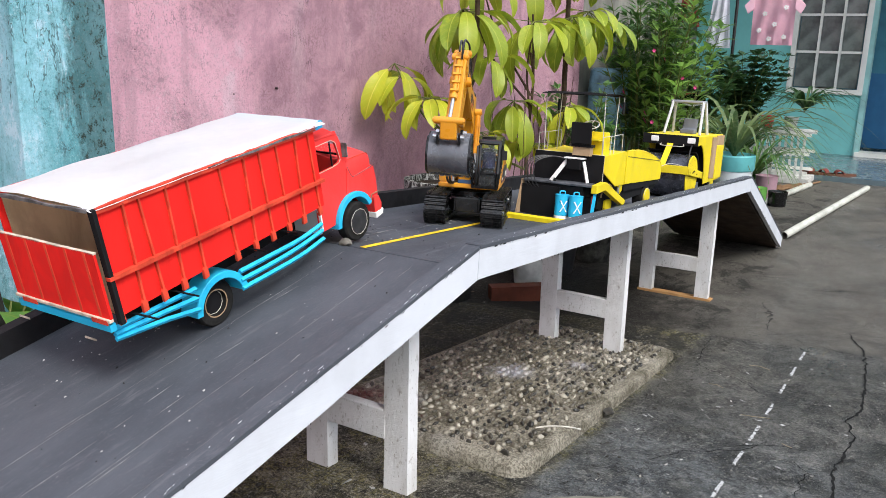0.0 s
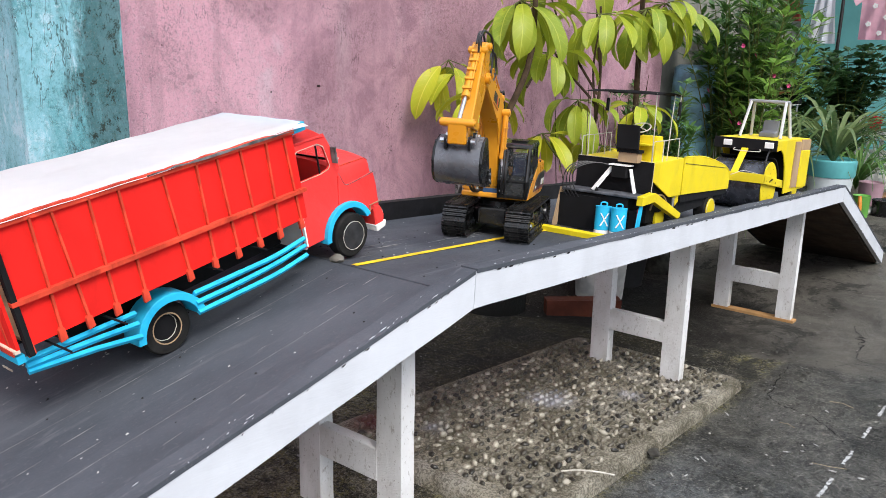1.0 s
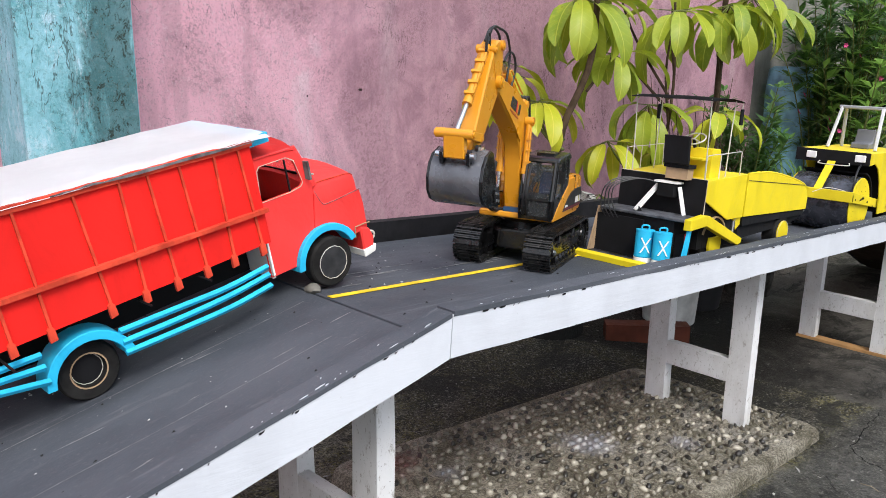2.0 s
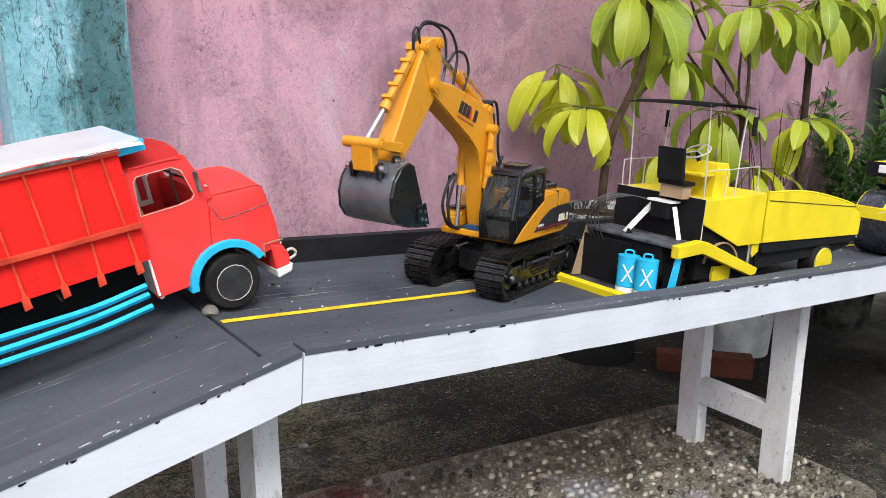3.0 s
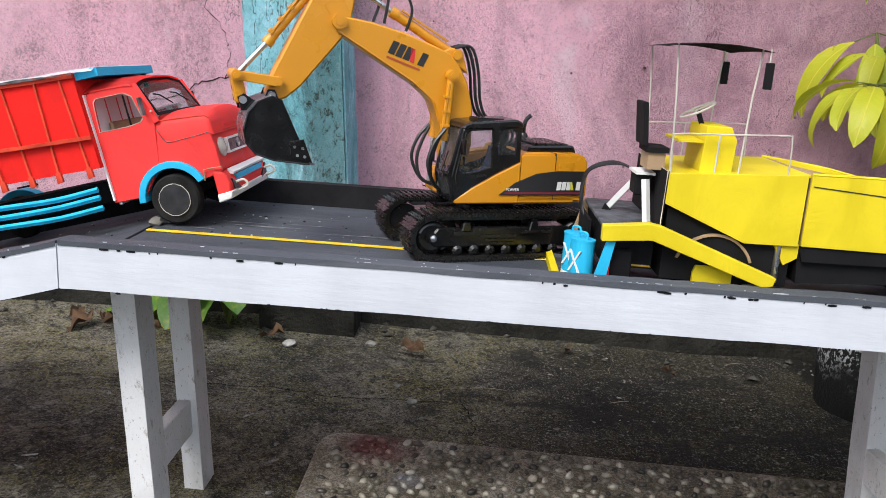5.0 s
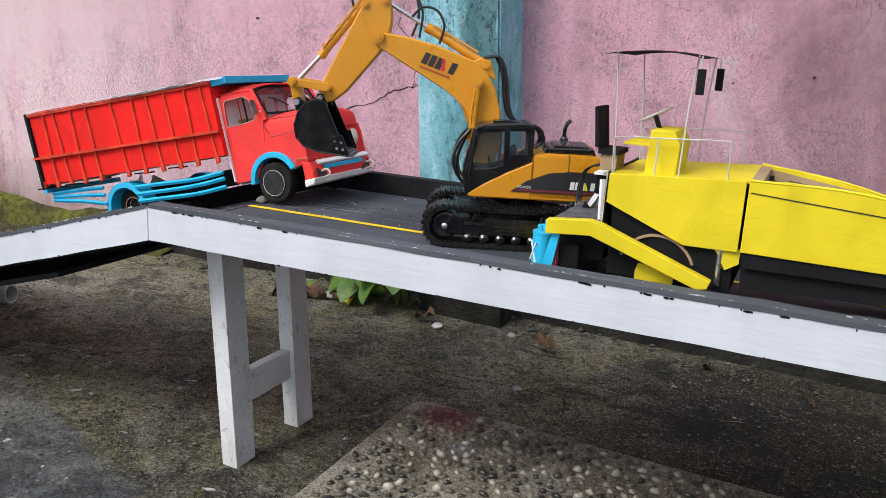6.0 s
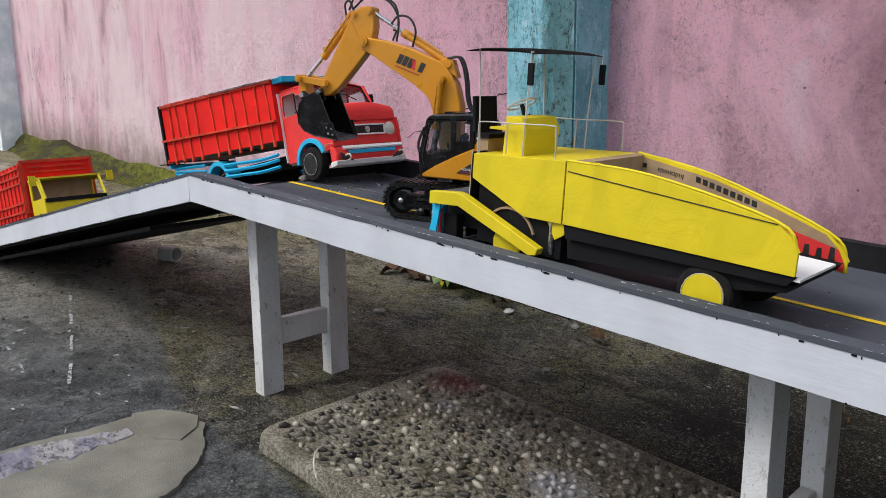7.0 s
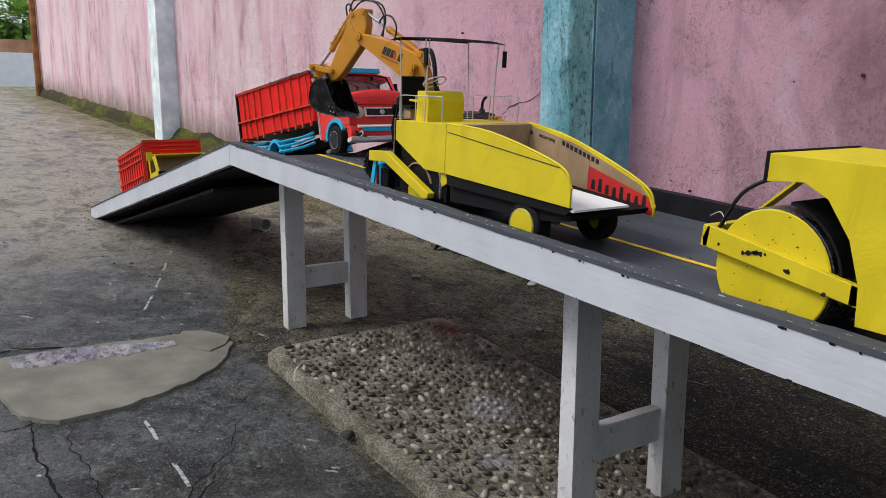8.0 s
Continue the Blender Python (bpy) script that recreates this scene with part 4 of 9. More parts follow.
# legs: two posts and a rail at each trestle, upright on the sloping drive
UPRIGHT = pose(0, 0, 0, 0, -4, 0)
for x, zb, yf, yr in ((0.054, -0.003, 0.202, 0.443), (1.467, 0.009, 0.178, 0.450), (2.70, 0.006, 0.15, 0.44)):
    for y in (yf, yr):
        v = 0.0015 * random.uniform(-1, 1)
        bm = B()
        for k in range(13):
            z = (0.578 - zb) * k / 12
            for sx, sy in ((-1, -1), (1, -1), (1, 1), (-1, 1)):
                n = 0.0012 * noise.noise((z * 9 + y * 7, sx * 3 + x, sy * 5))
                bm.verts.new((sx * (0.0205 + n) + v, sy * (0.034 + n), z))
        bm.verts.ensure_lookup_table()
        for k in range(12):
            for j in range(4):
                bm.faces.new([bm.verts[i] for i in (4 * k + j, 4 * k + (j + 1) % 4, 4 * k + 4 + (j + 1) % 4, 4 * k + 4 + j)])
        bm.faces.new([bm.verts[i] for i in (3, 2, 1, 0)])
        bm.faces.new([bm.verts[48 + i] for i in range(4)])
        leg = part("leg", bm, LEG, table, bevel=0.0025)
        leg.matrix_basis = Matrix.Translation((x, y, zb)) @ UPRIGHT
    bm = ragged(B(), yf + 0.032, yr - 0.032, 0.132, 0.207, -0.014, 0.014, 12, 0.0012, x)
    bmesh.ops.rotate(bm, cent=(0, 0, 0), matrix=Matrix.Rotation(radians(90), 3, "Z"), verts=bm.verts)
    rail = part("cross_rail", bm, LEG, table, bevel=0.002)
    rail.matrix_basis = Matrix.Translation((x - 0.006, 0, zb)) @ UPRIGHT
bm = box(B(), -0.03, 0.03, -0.19, 0.19, 0, 0.02)
single("wooden_shim", bm, plain("raw_wood", (0.42, 0.24, 0.10), 0.75, vary=0.3, grain=60, blot=10), SLOPE @ pose(2.70, 0.29, -0.0145), "raw wooden batten under the trestle legs", "batten", bevel=0.003)


# ---- pebble slab
def build_slab():
    cx, cy, hx, hy, r, t = 0.98, 0.327, 0.698, 0.335, 0.06, 0.044
    ob = thing("pebble_slab", SLOPE @ pose(cx, cy, -0.0225, 0, 1.15, 0), "concrete slab set with rounded pebbles, lying on the drive", "slab")
    loop = []
    for qx, qy, a0 in ((1, 1, 0), (-1, 1, 90), (-1, -1, 180), (1, -1, 270)):
        for i in range(7):
            a = radians(a0 + 15 * i)
            loop.append(((hx - r) * qx + r * math.cos(a), (hy - r) * qy + r * math.sin(a)))
    bm = B()
    rings = []
    for k, z in ((1.014, -0.01), (1.010, t * 0.4), (1.006, t * 0.75), (0.998, t - 0.004), (0.986, t)):
        rings.append([bm.verts.new((x * k + 0.008 * noise.noise((x * 20, y * 20, z * 50)), y * k + 0.008 * noise.noise((x * 20, y * 20, 9 + z * 30)), z)) for x, y in loop])
    for one, two in zip(rings, rings[1:]):
        for i in range(len(loop)):
            j = (i + 1) % len(loop)
            bm.faces.new((one[i], one[j], two[j], two[i]))
    bm.faces.new(rings[-1])
    part("slab", bm, SLAB, ob, smooth=True)
    kinds = []
    for k in range(5):
        bm = B()
        bmesh.ops.create_icosphere(bm, subdivisions=1, radius=1.0)
        for v in bm.verts:
            v.co += 0.26 * noise.noise_vector(v.co * 1.3 + Vector((k * 7, 0, 0)))
        kinds.append(mesh_of("pebble", bm, PEBBLE, smooth=True, crease=180))
    spots = []
    sx, sy = 0.0295, 0.027
    nx, ny = int(2 * hx / sx), int(2 * hy / sy)
    for i in range(nx):
        for j in range(ny):
            x = -hx + (i + 0.5 + 0.35 * (j % 2) + random.uniform(-0.2, 0.2)) * sx
            y = -hy + (j + 0.5 + random.uniform(-0.12, 0.12)) * sy
            if abs(x) > hx - 0.028 or abs(y) > hy - 0.028 or (abs(x) > hx - 0.06 and abs(y) > hy - 0.06) or random.random() < 0.05:
                continue
            spots.append((x, y))
    spots.sort(key=lambda p: (p[0] * 0.25) ** 2 + (p[1] + hy) ** 2)
    rest = B()
    for n, (x, y) in enumerate(spots):
        s = random.uniform(0.0060, 0.0100)
        m = pose(x, y, t + s * random.uniform(-0.05, 0.4), random.uniform(-24, 24), random.uniform(-24, 24), random.gauss(8, 34)) @ Matrix.Diagonal((s * random.uniform(1.15, 1.95), s * random.uniform(0.75, 1.0), s * random.uniform(0.8, 1.25), 1))
        if n < 300:
            o = new("pebble", kinds[n % 5])
            o.parent, o.matrix_basis = ob, m
        else:
            vs = [rest.verts.new(m @ v.co) for v in kinds[n % 5].vertices]
            for f in kinds[n % 5].polygons:
                rest.faces.new([vs[i] for i in f.vertices])
    loose = new("pebbles", mesh_of("pebbles", rest, PEBBLE, smooth=True, crease=180))
    loose.parent = ob
    tagged(loose, "", kind="stuff")


build_slab()

bm = box(B(), -1.9, -0.35, 0.06, 0.62, 0.0, 0.012)
bearer = part("bearer_board", bm, EDGE, ramp_up, "black board fixed under the ramp", bevel=0.002)
bearer.matrix_basis = pose(0, 0, H - 0.045 - 0.03) @ pose(0, 0, 0, 0, -math.degrees(math.atan(0.2829)), 0) @ pose(0, 0, 0)

# ---- marks and mending on the drive
def worn_paint():
    s = Shader("worn_road_paint", 0.85)
    worn = s.ramp(s.noise(70.0, 6.0, 0.8), 0.48, 0.58)
    col = s.mix(worn, (0.40, 0.405, 0.405), (0.055, 0.055, 0.053))
    s.colour(col).bump(worn, 0.4, 0.002)
    return s.m


CHALK = worn_paint()
dashes = thing("dashed_line", Matrix(), "worn white dashed line painted on the drive", "marking", kind="structure")
LINE_WAY = ((-7.0, 0.45), (-2.75, 0.29), (-2.2, 0.40), (-1.2, 0.16), (-0.88, 0.03), (-0.61, -0.08), (-0.09, -0.31), (0.2, -0.40), (0.43, -0.43), (2.4, -0.43))


def line_y(x):
    for (a, p), (b, q) in zip(LINE_WAY, LINE_WAY[1:]):
        if x <= b:
            return p + (q - p) * (x - a) / (b - a)
    return LINE_WAY[-1][1]


rng = random.Random(77)
for i in range(39):
    x = 2.10 - 0.245 * i
    if -2.5 < x < -1.3 or -0.13 < x < 0.40:
        continue
    a, b = Vector((x, line_y(x), 0)), Vector((x - rng.uniform(0.11, 0.15), 0, 0))
    b.y = line_y(b.x)
    side = (b - a).normalized().cross(Vector((0, 0, 1))) * 0.0054
    rows = []
    bm = B()
    for k in range(9):
        p = a + (b - a) * (k / 8)
        w, v = rng.uniform(0.55, 1.1), rng.uniform(0.55, 1.1)
        rows.append([bm.verts.new((q.x, q.y, ground_z(q.x) + h)) for q, h in ((p + side * w * 1.1, -0.004), (p + side * w, 0.0018), (p - side * v, 0.0018), (p - side * v * 1.1, -0.004))])
    for one, two in zip(rows, rows[1:]):
        for j in range(3):
            bm.faces.new((one[j], two[j], two[j + 1], one[j + 1]))
    part("dash", bm, CHALK, dashes)

# open cracks in the drive
CRACK_BLACK = plain("crack_dirt", (0.006, 0.006, 0.006), 0.95, vary=0.3, grain=90, blot=30)
LONG_CRACK = (0.0060, ((0.342, -0.673), (0.467, -0.683), (0.589, -0.694), (0.692, -0.683), (0.774, -0.681), (0.90, -0.665), (1.026, -0.679), (1.212, -0.693), (1.378, -0.656), (1.492, -0.691), (1.803, -0.678), (2.058, -0.659), (2.316, -0.631), (2.415, -0.586), (2.539, -0.559), (2.787, -0.616)))
SHORT_CRACKS = (
    (0.0032, ((0.415, -0.749), (0.413, -0.697), (0.401, -0.655))),
    (0.0022, ((0.445, -0.595), (0.586, -0.624), (0.64, -0.603), (0.756, -0.602), (0.84, -0.606), (0.92, -0.565))),
    (0.0024, ((0.60, -0.19), (0.695, -0.266), (0.753, -0.283), (0.814, -0.363), (0.845, -0.378), (0.878, -0.421), (0.92, -0.443), (1.05, -0.50))),
    (0.0026, ((2.091, -0.056), (1.803, -0.08), (1.643, -0.106), (1.581, -0.165), (1.56, -0.267), (1.393, -0.417))),
    (0.0030, ((-0.60, 0.93), (-0.23, 0.944), (-0.018, 0.947), (0.1, 0.955), (0.243, 0.932), (0.375, 0.953), (0.61, 0.969), (0.639, 0.855), (0.648, 0.767))),
    (0.0100, ((-0.124, -0.80), (-0.128, -0.682), (-0.143, -0.648), (-0.112, -0.577), (-0.074, -0.469))),
)
for wide_open, way in (LONG_CRACK, *SHORT_CRACKS):
    bm = B()
    rows = []
    total = len(way) - 1
    for i, ((ax, ay), (bx, by)) in enumerate(zip(way, way[1:])):
        d = Vector((bx - ax, by - ay))
        steps = max(3, int(d.length / 0.014))
        n = Vector((-d.y, d.x)).normalized()
        for k in range(steps):
            u = (i + k / steps) / total
            w = 1.7 * wide_open * rng.uniform(0.3, 1.0) * min(1.0, 6 * u + 0.15, 6 * (1 - u) + 0.15)
            c = Vector((ax, ay)) + d * (k / steps) + n * (0.012 * noise.noise((ax * 9 + k * 0.35, ay * 9, i)) + rng.uniform(-0.002, 0.002))
            rows.append([bm.verts.new((p.x, p.y, ground_z(p.x) + 0.0022)) for p in (c + n * w * 0.5, c - n * w * 0.5)])
    for one, two in zip(rows, rows[1:]):
        bm.faces.new((one[0], one[1], two[1], two[0]))
    single("drive_crack", bm, CRACK_BLACK, Matrix(), "dark ragged crack running through the concrete drive", "crack", kind="structure")


def build_patch():
    """A ragged mortar skin with a raised lip, a crusty lavender strip and a lifted lobe along one side."""
    cx, cy = 0.17, -0.42
    t = thing("cement_patch", pose(cx, cy, ground_z(cx), 0, 4.9, 0), "pale cement repair patch with a ragged broken edge", "patch", kind="structure")
    CEMENT = plain("pale_cement", (0.20, 0.19, 0.155), 0.85, vary=0.3, grain=260, blot=7, bump=0.6, depth=0.003)
    s = Shader("lavender_crust", 0.8)
    cells = s.noise((26.0, 34.0, 20.0), 8.0, 0.82, 0.4)
    col = s.mix(s.ramp(s.noise((9.0, 14.0, 9.0), 6.0, 0.7, 0.5), 0.40, 0.58), (0.25, 0.235, 0.29), (0.40, 0.375, 0.375))
    col = s.mix(s.ramp(cells, 0.42, 0.50, 0.8, 0.0), col, (0.05, 0.045, 0.05))
    s.colour(col).bump(cells, 1.0, 0.012)
    CRUST = s.m
    way = ((-0.03, -0.17), (0.03, -0.085), (0.115, -0.045), (0.20, -0.085), (0.26, -0.13), (0.34, -0.23), (0.39, -0.33), (0.43, -0.47), (0.44, -0.62), (0.36, -0.70), (0.17, -0.73), (0.03, -0.74), (-0.07, -0.69), (-0.06, -0.55), (-0.05, -0.40), (-0.03, -0.28))
    loop = []
    for i, (a, b) in enumerate(zip(way, way[1:] + way[:1])):
        p, q = Vector(a), Vector(b)
        d = q - p
        n = Vector((d.y, -d.x)).normalized()
        steps = max(3, int(d.length / 0.011))
        for k in range(steps):
            c = p + d * (k / steps)
            c += n * (0.012 * noise.noise((c.x * 14, c.y * 14, 1)) + 0.006 * noise.noise((c.x * 60, c.y * 60, 2)))
            loop.append((c.x - cx, c.y - cy))
    bm = B()
    rows = []
    for x, y in loop:
        rows.append([bm.verts.new((x * k, y * k, z + 0.0016 * noise.noise((x * k * 9, y * k * 9, 1)))) for k, z in ((0.35, 0.010), (0.7, 0.010), (0.94, 0.0105), (0.99, 0.009), (1.005, -0.006))])
    mid = bm.verts.new((0, 0, 0.010))
    for one, two in zip(rows, rows[1:] + rows[:1]):
        bm.faces.new((mid, two[0], one[0]))
        for j in range(4):
            bm.faces.new((one[j], two[j], two[j + 1], one[j + 1]))
    part("mortar_skin", bm, CEMENT, t, smooth=True)
    # crusty strip, thinner at both ends
    bm = B()
    rows = []
    for i in range(91):
        u = i / 90
        y = -0.67 + 0.46 * u
        xm = -0.005 + 0.055 * u + 0.012 * noise.noise((u * 5, 3, 0))
        half = (0.022 + 0.048 * math.sin(math.pi * min(1.0, u * 0.75 + 0.25))) * (1 + 0.3 * noise.noise((u * 13, 8, 0)))
        row = []
        for j in range(11):
            v = j / 5 - 1
            x = xm + half * v
            h = 0.004 if j in (0, 10) else 0.0125 + 0.004 * noise.noise((x * 45, y * 45, 3)) + 0.003 * noise.noise((x * 120, y * 120, 5))
            row.append(bm.verts.new((x - cx, y - cy, h)))
        rows.append(row)
    for one, two in zip(rows, rows[1:]):
        for j in range(10):
            bm.faces.new((one[j], one[j + 1], two[j + 1], two[j]))
    part("broken_crust", bm, CRUST, t, "crumbled lavender mortar")
    # lifted lobe at the end, edged by a crack
    bm = B()
    rim = [(-0.038, -0.165), (-0.015, -0.10), (0.03, -0.066), (0.085, -0.038), (0.14, -0.075), (0.175, -0.14), (0.13, -0.185), (0.085, -0.20), (0.02, -0.185)]
    c = (0.06, -0.125)
    ring = [[bm.verts.new((c[0] + (x - c[0]) * k - cx, c[1] + (y - c[1]) * k - cy, z)) for x, y in rim] for k, z in ((0.6, 0.0155), (0.95, 0.0145), (1.0, 0.004))]
    bm.faces.new(ring[0])
    for one, two in zip(ring, ring[1:]):
        for i in range(len(rim)):
            j = (i + 1) % len(rim)
            bm.faces.new((one[j], one[i], two[i], two[j]))
    part("lifted_lobe", bm, CEMENT, t, smooth=True)


build_patch()


# ---- vehicles
def wheel(parent, x, y, z, r, w, out, hub_mat, tyre_mat=None, hub=0.62, dish=0.0):
    """A card wheel on a y axle; out is the side (-1 or 1) that shows its hub."""
    m = pose(x, y, z, 90, 0, 0)
    bm = lathe(B(), [(r * 0.55, -w / 2), (r * 0.93, -w / 2), (r, -w / 2 + 0.004), (r, w / 2 - 0.004), (r * 0.93, w / 2), (r * 0.55, w / 2), (r * 0.52, 0.0), (r * 0.55, -w / 2)], m, 28, False)
    tyre = part("wheel", bm, tyre_mat or RUBBER, parent, smooth=True)
    f = w / 2 - dish
    bm = lathe(B(), [(r * hub, 0.0), (r * hub, f + 0.001), (r * hub * 0.94, f + 0.003), (r * hub * 0.5, f + 0.003), (r * 0.12, f + 0.004)], pose(x, y, z, 90 if out < 0 else -90, 0, 0), 24)
    part("hub", bm, hub_mat, tyre, smooth=True)
    ring = B()
    for k in range(26):
        g, g2 = 2 * math.pi * k / 26, 2 * math.pi * (k + 1) / 26
        q = y + out * (f + 0.0025)
        wob = 0.0003 * math.sin(k * 2.7)
        hose(ring, [(x + (r * hub + wob) * math.cos(a), q, z + (r * hub + wob) * math.sin(a)) for a in (g, g2)], 0.0006, 4)
    part("hub_edge", ring, WIRE, tyre, "pale frayed card edge")
    return tyre


def text_pose(x, y, z, face, tilt=0.0):
    """Upright lettering that faces -y turned by `face` degrees."""
    return pose(x, y, z, 90, 0, face) @ pose(0, 0, 0, 0, 0, tilt)


RIB = card("frayed_red_card", (0.60, 0.060, 0.030), 0.45, 0.8)
TORN = plain("torn_card_edge", (0.55, 0.47, 0.38), 0.9, vary=0.4, grain=90, blot=40)
TAPE = plain("torn_tape", (0.14, 0.13, 0.13), 0.7, vary=0.7, grain=90, blot=40)


HUB_GREY = plain("hub_grey_card", (0.030, 0.031, 0.034), 0.75, vary=0.4, grain=90, blot=30)


def big_truck():
    t = thing("toy_truck", SLOPE @ pose(-0.385, 0.490, 0.4755, 0, -15.6, 0), "red cardboard model truck with white cloth roof and blue rails", "toy truck")
    a, b = -0.225, 0.337
    n, f = -0.132, 0.132
    lo, hi = 0.098, 0.303
    for y0, y1 in ((n, n + 0.006), (f - 0.006, f)):
        side = part("box_side", ragged(B(), a, b, lo, hi, y0, y1, 24, 0.0012, y0 * 9), RED, t, "red card side panel")
    part("box_front", box(B(), b - 0.006, b, n + 0.006, f - 0.006, lo, hi), RED, t)
    part("box_floor", box(B(), a + 0.006, b - 0.006, n + 0.006, f - 0.006, lo, lo + 0.006), BROWN, t)
    part("box_lining", box(B(), a + 0.01, b - 0.008, n + 0.0065, n + 0.009, lo + 0.008, hi - 0.012), BROWN, t, "bare cardboard inside")
    part("box_lining", box(B(), a + 0.01, b - 0.008, f - 0.009, f - 0.0065, lo + 0.008, hi - 0.012), BROWN, t, "bare cardboard inside")
    # ribs with tabs below the box
    rib = None
    for i, x in enumerate((-0.236, -0.187, -0.141, -0.094, -0.041, 0.048, 0.102, 0.156, 0.209, 0.260, 0.318)):
        u = (b - x) / (b - a)
        foot, head = 0.110 + 0.027 * u, 0.298 + 0.032 * u
        if rib is None:
            rib = part("rib", prism(B(), [(-0.0060, 0.0), (0.0050, 0.002), (0.0045, 0.022), (0.0020, 0.026), (0.0016, 0.225), (-0.0016, 0.225), (-0.0020, 0.026), (-0.0055, 0.022)], n - 0.005, n + 0.001), RIB, t, "frayed red card rib")
        o = rib if i == 0 else again(rib)
        tilt = pose(0, 0, 0, 0, 2.2 * math.sin(i * 2.3), 0)
        o.matrix_basis = Matrix.Translation((x, -0.014 - 0.047 * u, foot)) @ tilt @ Matrix.Diagonal((1, 1, (head - foot) / 0.225, 1))
    part("middle_rail", ragged(B(), a - 0.004, b + 0.004, 0.181, 0.188, n - 0.010, n + 0.001, 60, 0.0014, 2), RIB, t, "bare-edged red card strip")
    part("top_rail", ragged(B(), a - 0.002, b + 0.002, hi - 0.010, hi + 0.001, n - 0.006, n + 0.001, 60, 0.002, 6), RIB, t)
    part("rear_stile", ragged(B(), a - 0.003, a + 0.006, 0.085, hi, n - 0.008, n + 0.004, 3, 0.001, 4), BLACK, t, "black taped corner edge", bevel=0.001)
    # tailgate, half height
    part("tailgate", ragged(B(), -0.128, 0.128, 0, 0.128, 0, 0.005, 14, 0.002, 3), RED, t, "red card tailgate with ribs").matrix_basis = pose(a - 0.008, 0, lo, 0, 0, 90)
    for y in (-0.104, -0.055, -0.002, 0.052, 0.106):
        part("tailgate_rib", ragged(B(), -0.0032, 0.0032, lo - 0.004, lo + 0.128, -0.0055, 0.0, 1, 0.001, y), RIB, t).matrix_basis = pose(a - 0.008, y, 0, 0, 0, 90) @ Matrix.Diagonal((1, -1, 1, 1))
    part("tailgate_rail", ragged(B(), -0.129, 0.129, 0, 0.0028, 0, 0.006, 40, 0.0010, 5), TORN, t, "torn bare card edge").matrix_basis = pose(a - 0.007, 0, lo + 0.126, 0, 0, 90)
    part("tailgate_sill", ragged(B(), -0.129, 0.129, 0, 0.005, 0, 0.008, 30, 0.0015, 9), TORN, t, "torn bare card edge").matrix_basis = pose(a - 0.009, 0, lo - 0.004, 0, 0, 90)
    # cloth roof
    bm = grid(B(), 30, 14, lambda u, v: (a - 0.006 + (b - a + 0.044) * u, (n - 0.008) + (f - n + 0.016) * v, hi + 0.004 + 0.003 * math.sin(math.pi * v) + 0.004 * noise.noise((u * 6, v * 4, 1)) - (0.006 if v in (0, 1) else 0.0)))
    bmesh.ops.solidify(bm, geom=bm.faces[:], thickness=0.002)
    part("cloth_roof", bm, SHEET, t, "white cloth roof sheet", smooth=True)
    part("roof_edge", ragged(B(), 0.02, b + 0.004, hi - 0.003, hi + 0.001, n - 0.0105, n - 0.0085, 60, 0.004, 8), TAPE, t, "torn grey tape edge")
    part("roof_edge", ragged(B(), n, f, hi - 0.004, hi + 0.002, 0, 0.004, 30, 0.003, 12), TAPE, t).matrix_basis = pose(a - 0.004, 0, 0, 0, 0, 90)
    part("visor", box(B(), b + 0.001, b + 0.042, -0.126, 0.126, hi - 0.014, hi + 0.002), BLUE, t, "sky blue board over the cab", bevel=0.002)
    part("visor_post", box(B(), b + 0.03, b + 0.036, 0.09, 0.1, 0.262, hi - 0.003), BLACK, t)
    # frame, side guards
    part("chassis", box(B(), -0.12, 0.50, -0.045, 0.045, 0.052, 0.094), BLACK, t, bevel=0.002)
    part("axle_block", box(B(), -0.03, 0.03, -0.085, 0.085, 0.035, 0.06), BLACK, t)
    part("axle_block", box(B(), 0.43, 0.48, -0.08, 0.08, 0.035, 0.06), BLACK, t)
    for k, (z0, z1) in enumerate(((0.096, 0.088), (0.078, 0.073), (0.060, 0.053))):
        bm = hose(B(), bent([(0.050, -0.164, z0), (0.14, -0.160, z0 - 0.005), (0.235, -0.153, z1 - 0.003), (0.320, -0.146, z1)], 5), 0.0052, 4)
        part("side_guard", bm, BLUE, t, "sky blue card strip")
    for k, (z0, z1) in enumerate(((0.124, 0.112), (0.114, 0.093), (0.106, 0.070))):
        part("rear_guard", hose(B(), [(a - 0.016, -0.172, z0), (a + 0.09, -0.170, (z0 + z1) / 2), (-0.06, -0.166, z1)], 0.0050, 4), BLUE, t)
    for x in (-0.19, -0.10, 0.10, 0.20):
        part("guard_stay", hose(B(), [(x, -0.10, 0.085), (x, -0.165 - 0.02 * (x < 0), 0.088)], 0.002, 5), BLACK, t)
    part("rear_bumper", box(B(), a - 0.016, a - 0.004, -0.125, 0.125, 0.074, 0.088), BLUE, t, bevel=0.0015)
    for y in (-0.105, 0.085):
        plate = part("rear_plate", box(B(), a - 0.018, a - 0.016, y - 0.018, y + 0.022, 0.0885, 0.0975), RED_EDGE, t)
        part("plate_bar", box(B(), a - 0.0195, a - 0.0182, y - 0.013, y + 0.017, 0.0910, 0.0945), TORN, plate)
    part("rear_fender", arch(B(), 0.0, 0.047, 0.054, 0.068, -0.164, -0.118, 8, 176), BLUE, t, "sky blue wheel arch", bevel=0.001)
    part("rear_fender", arch(B(), 0.0, 0.040, 0.054, 0.068, f - 0.018, f + 0.010, 8, 176), BLUE, t, bevel=0.001)
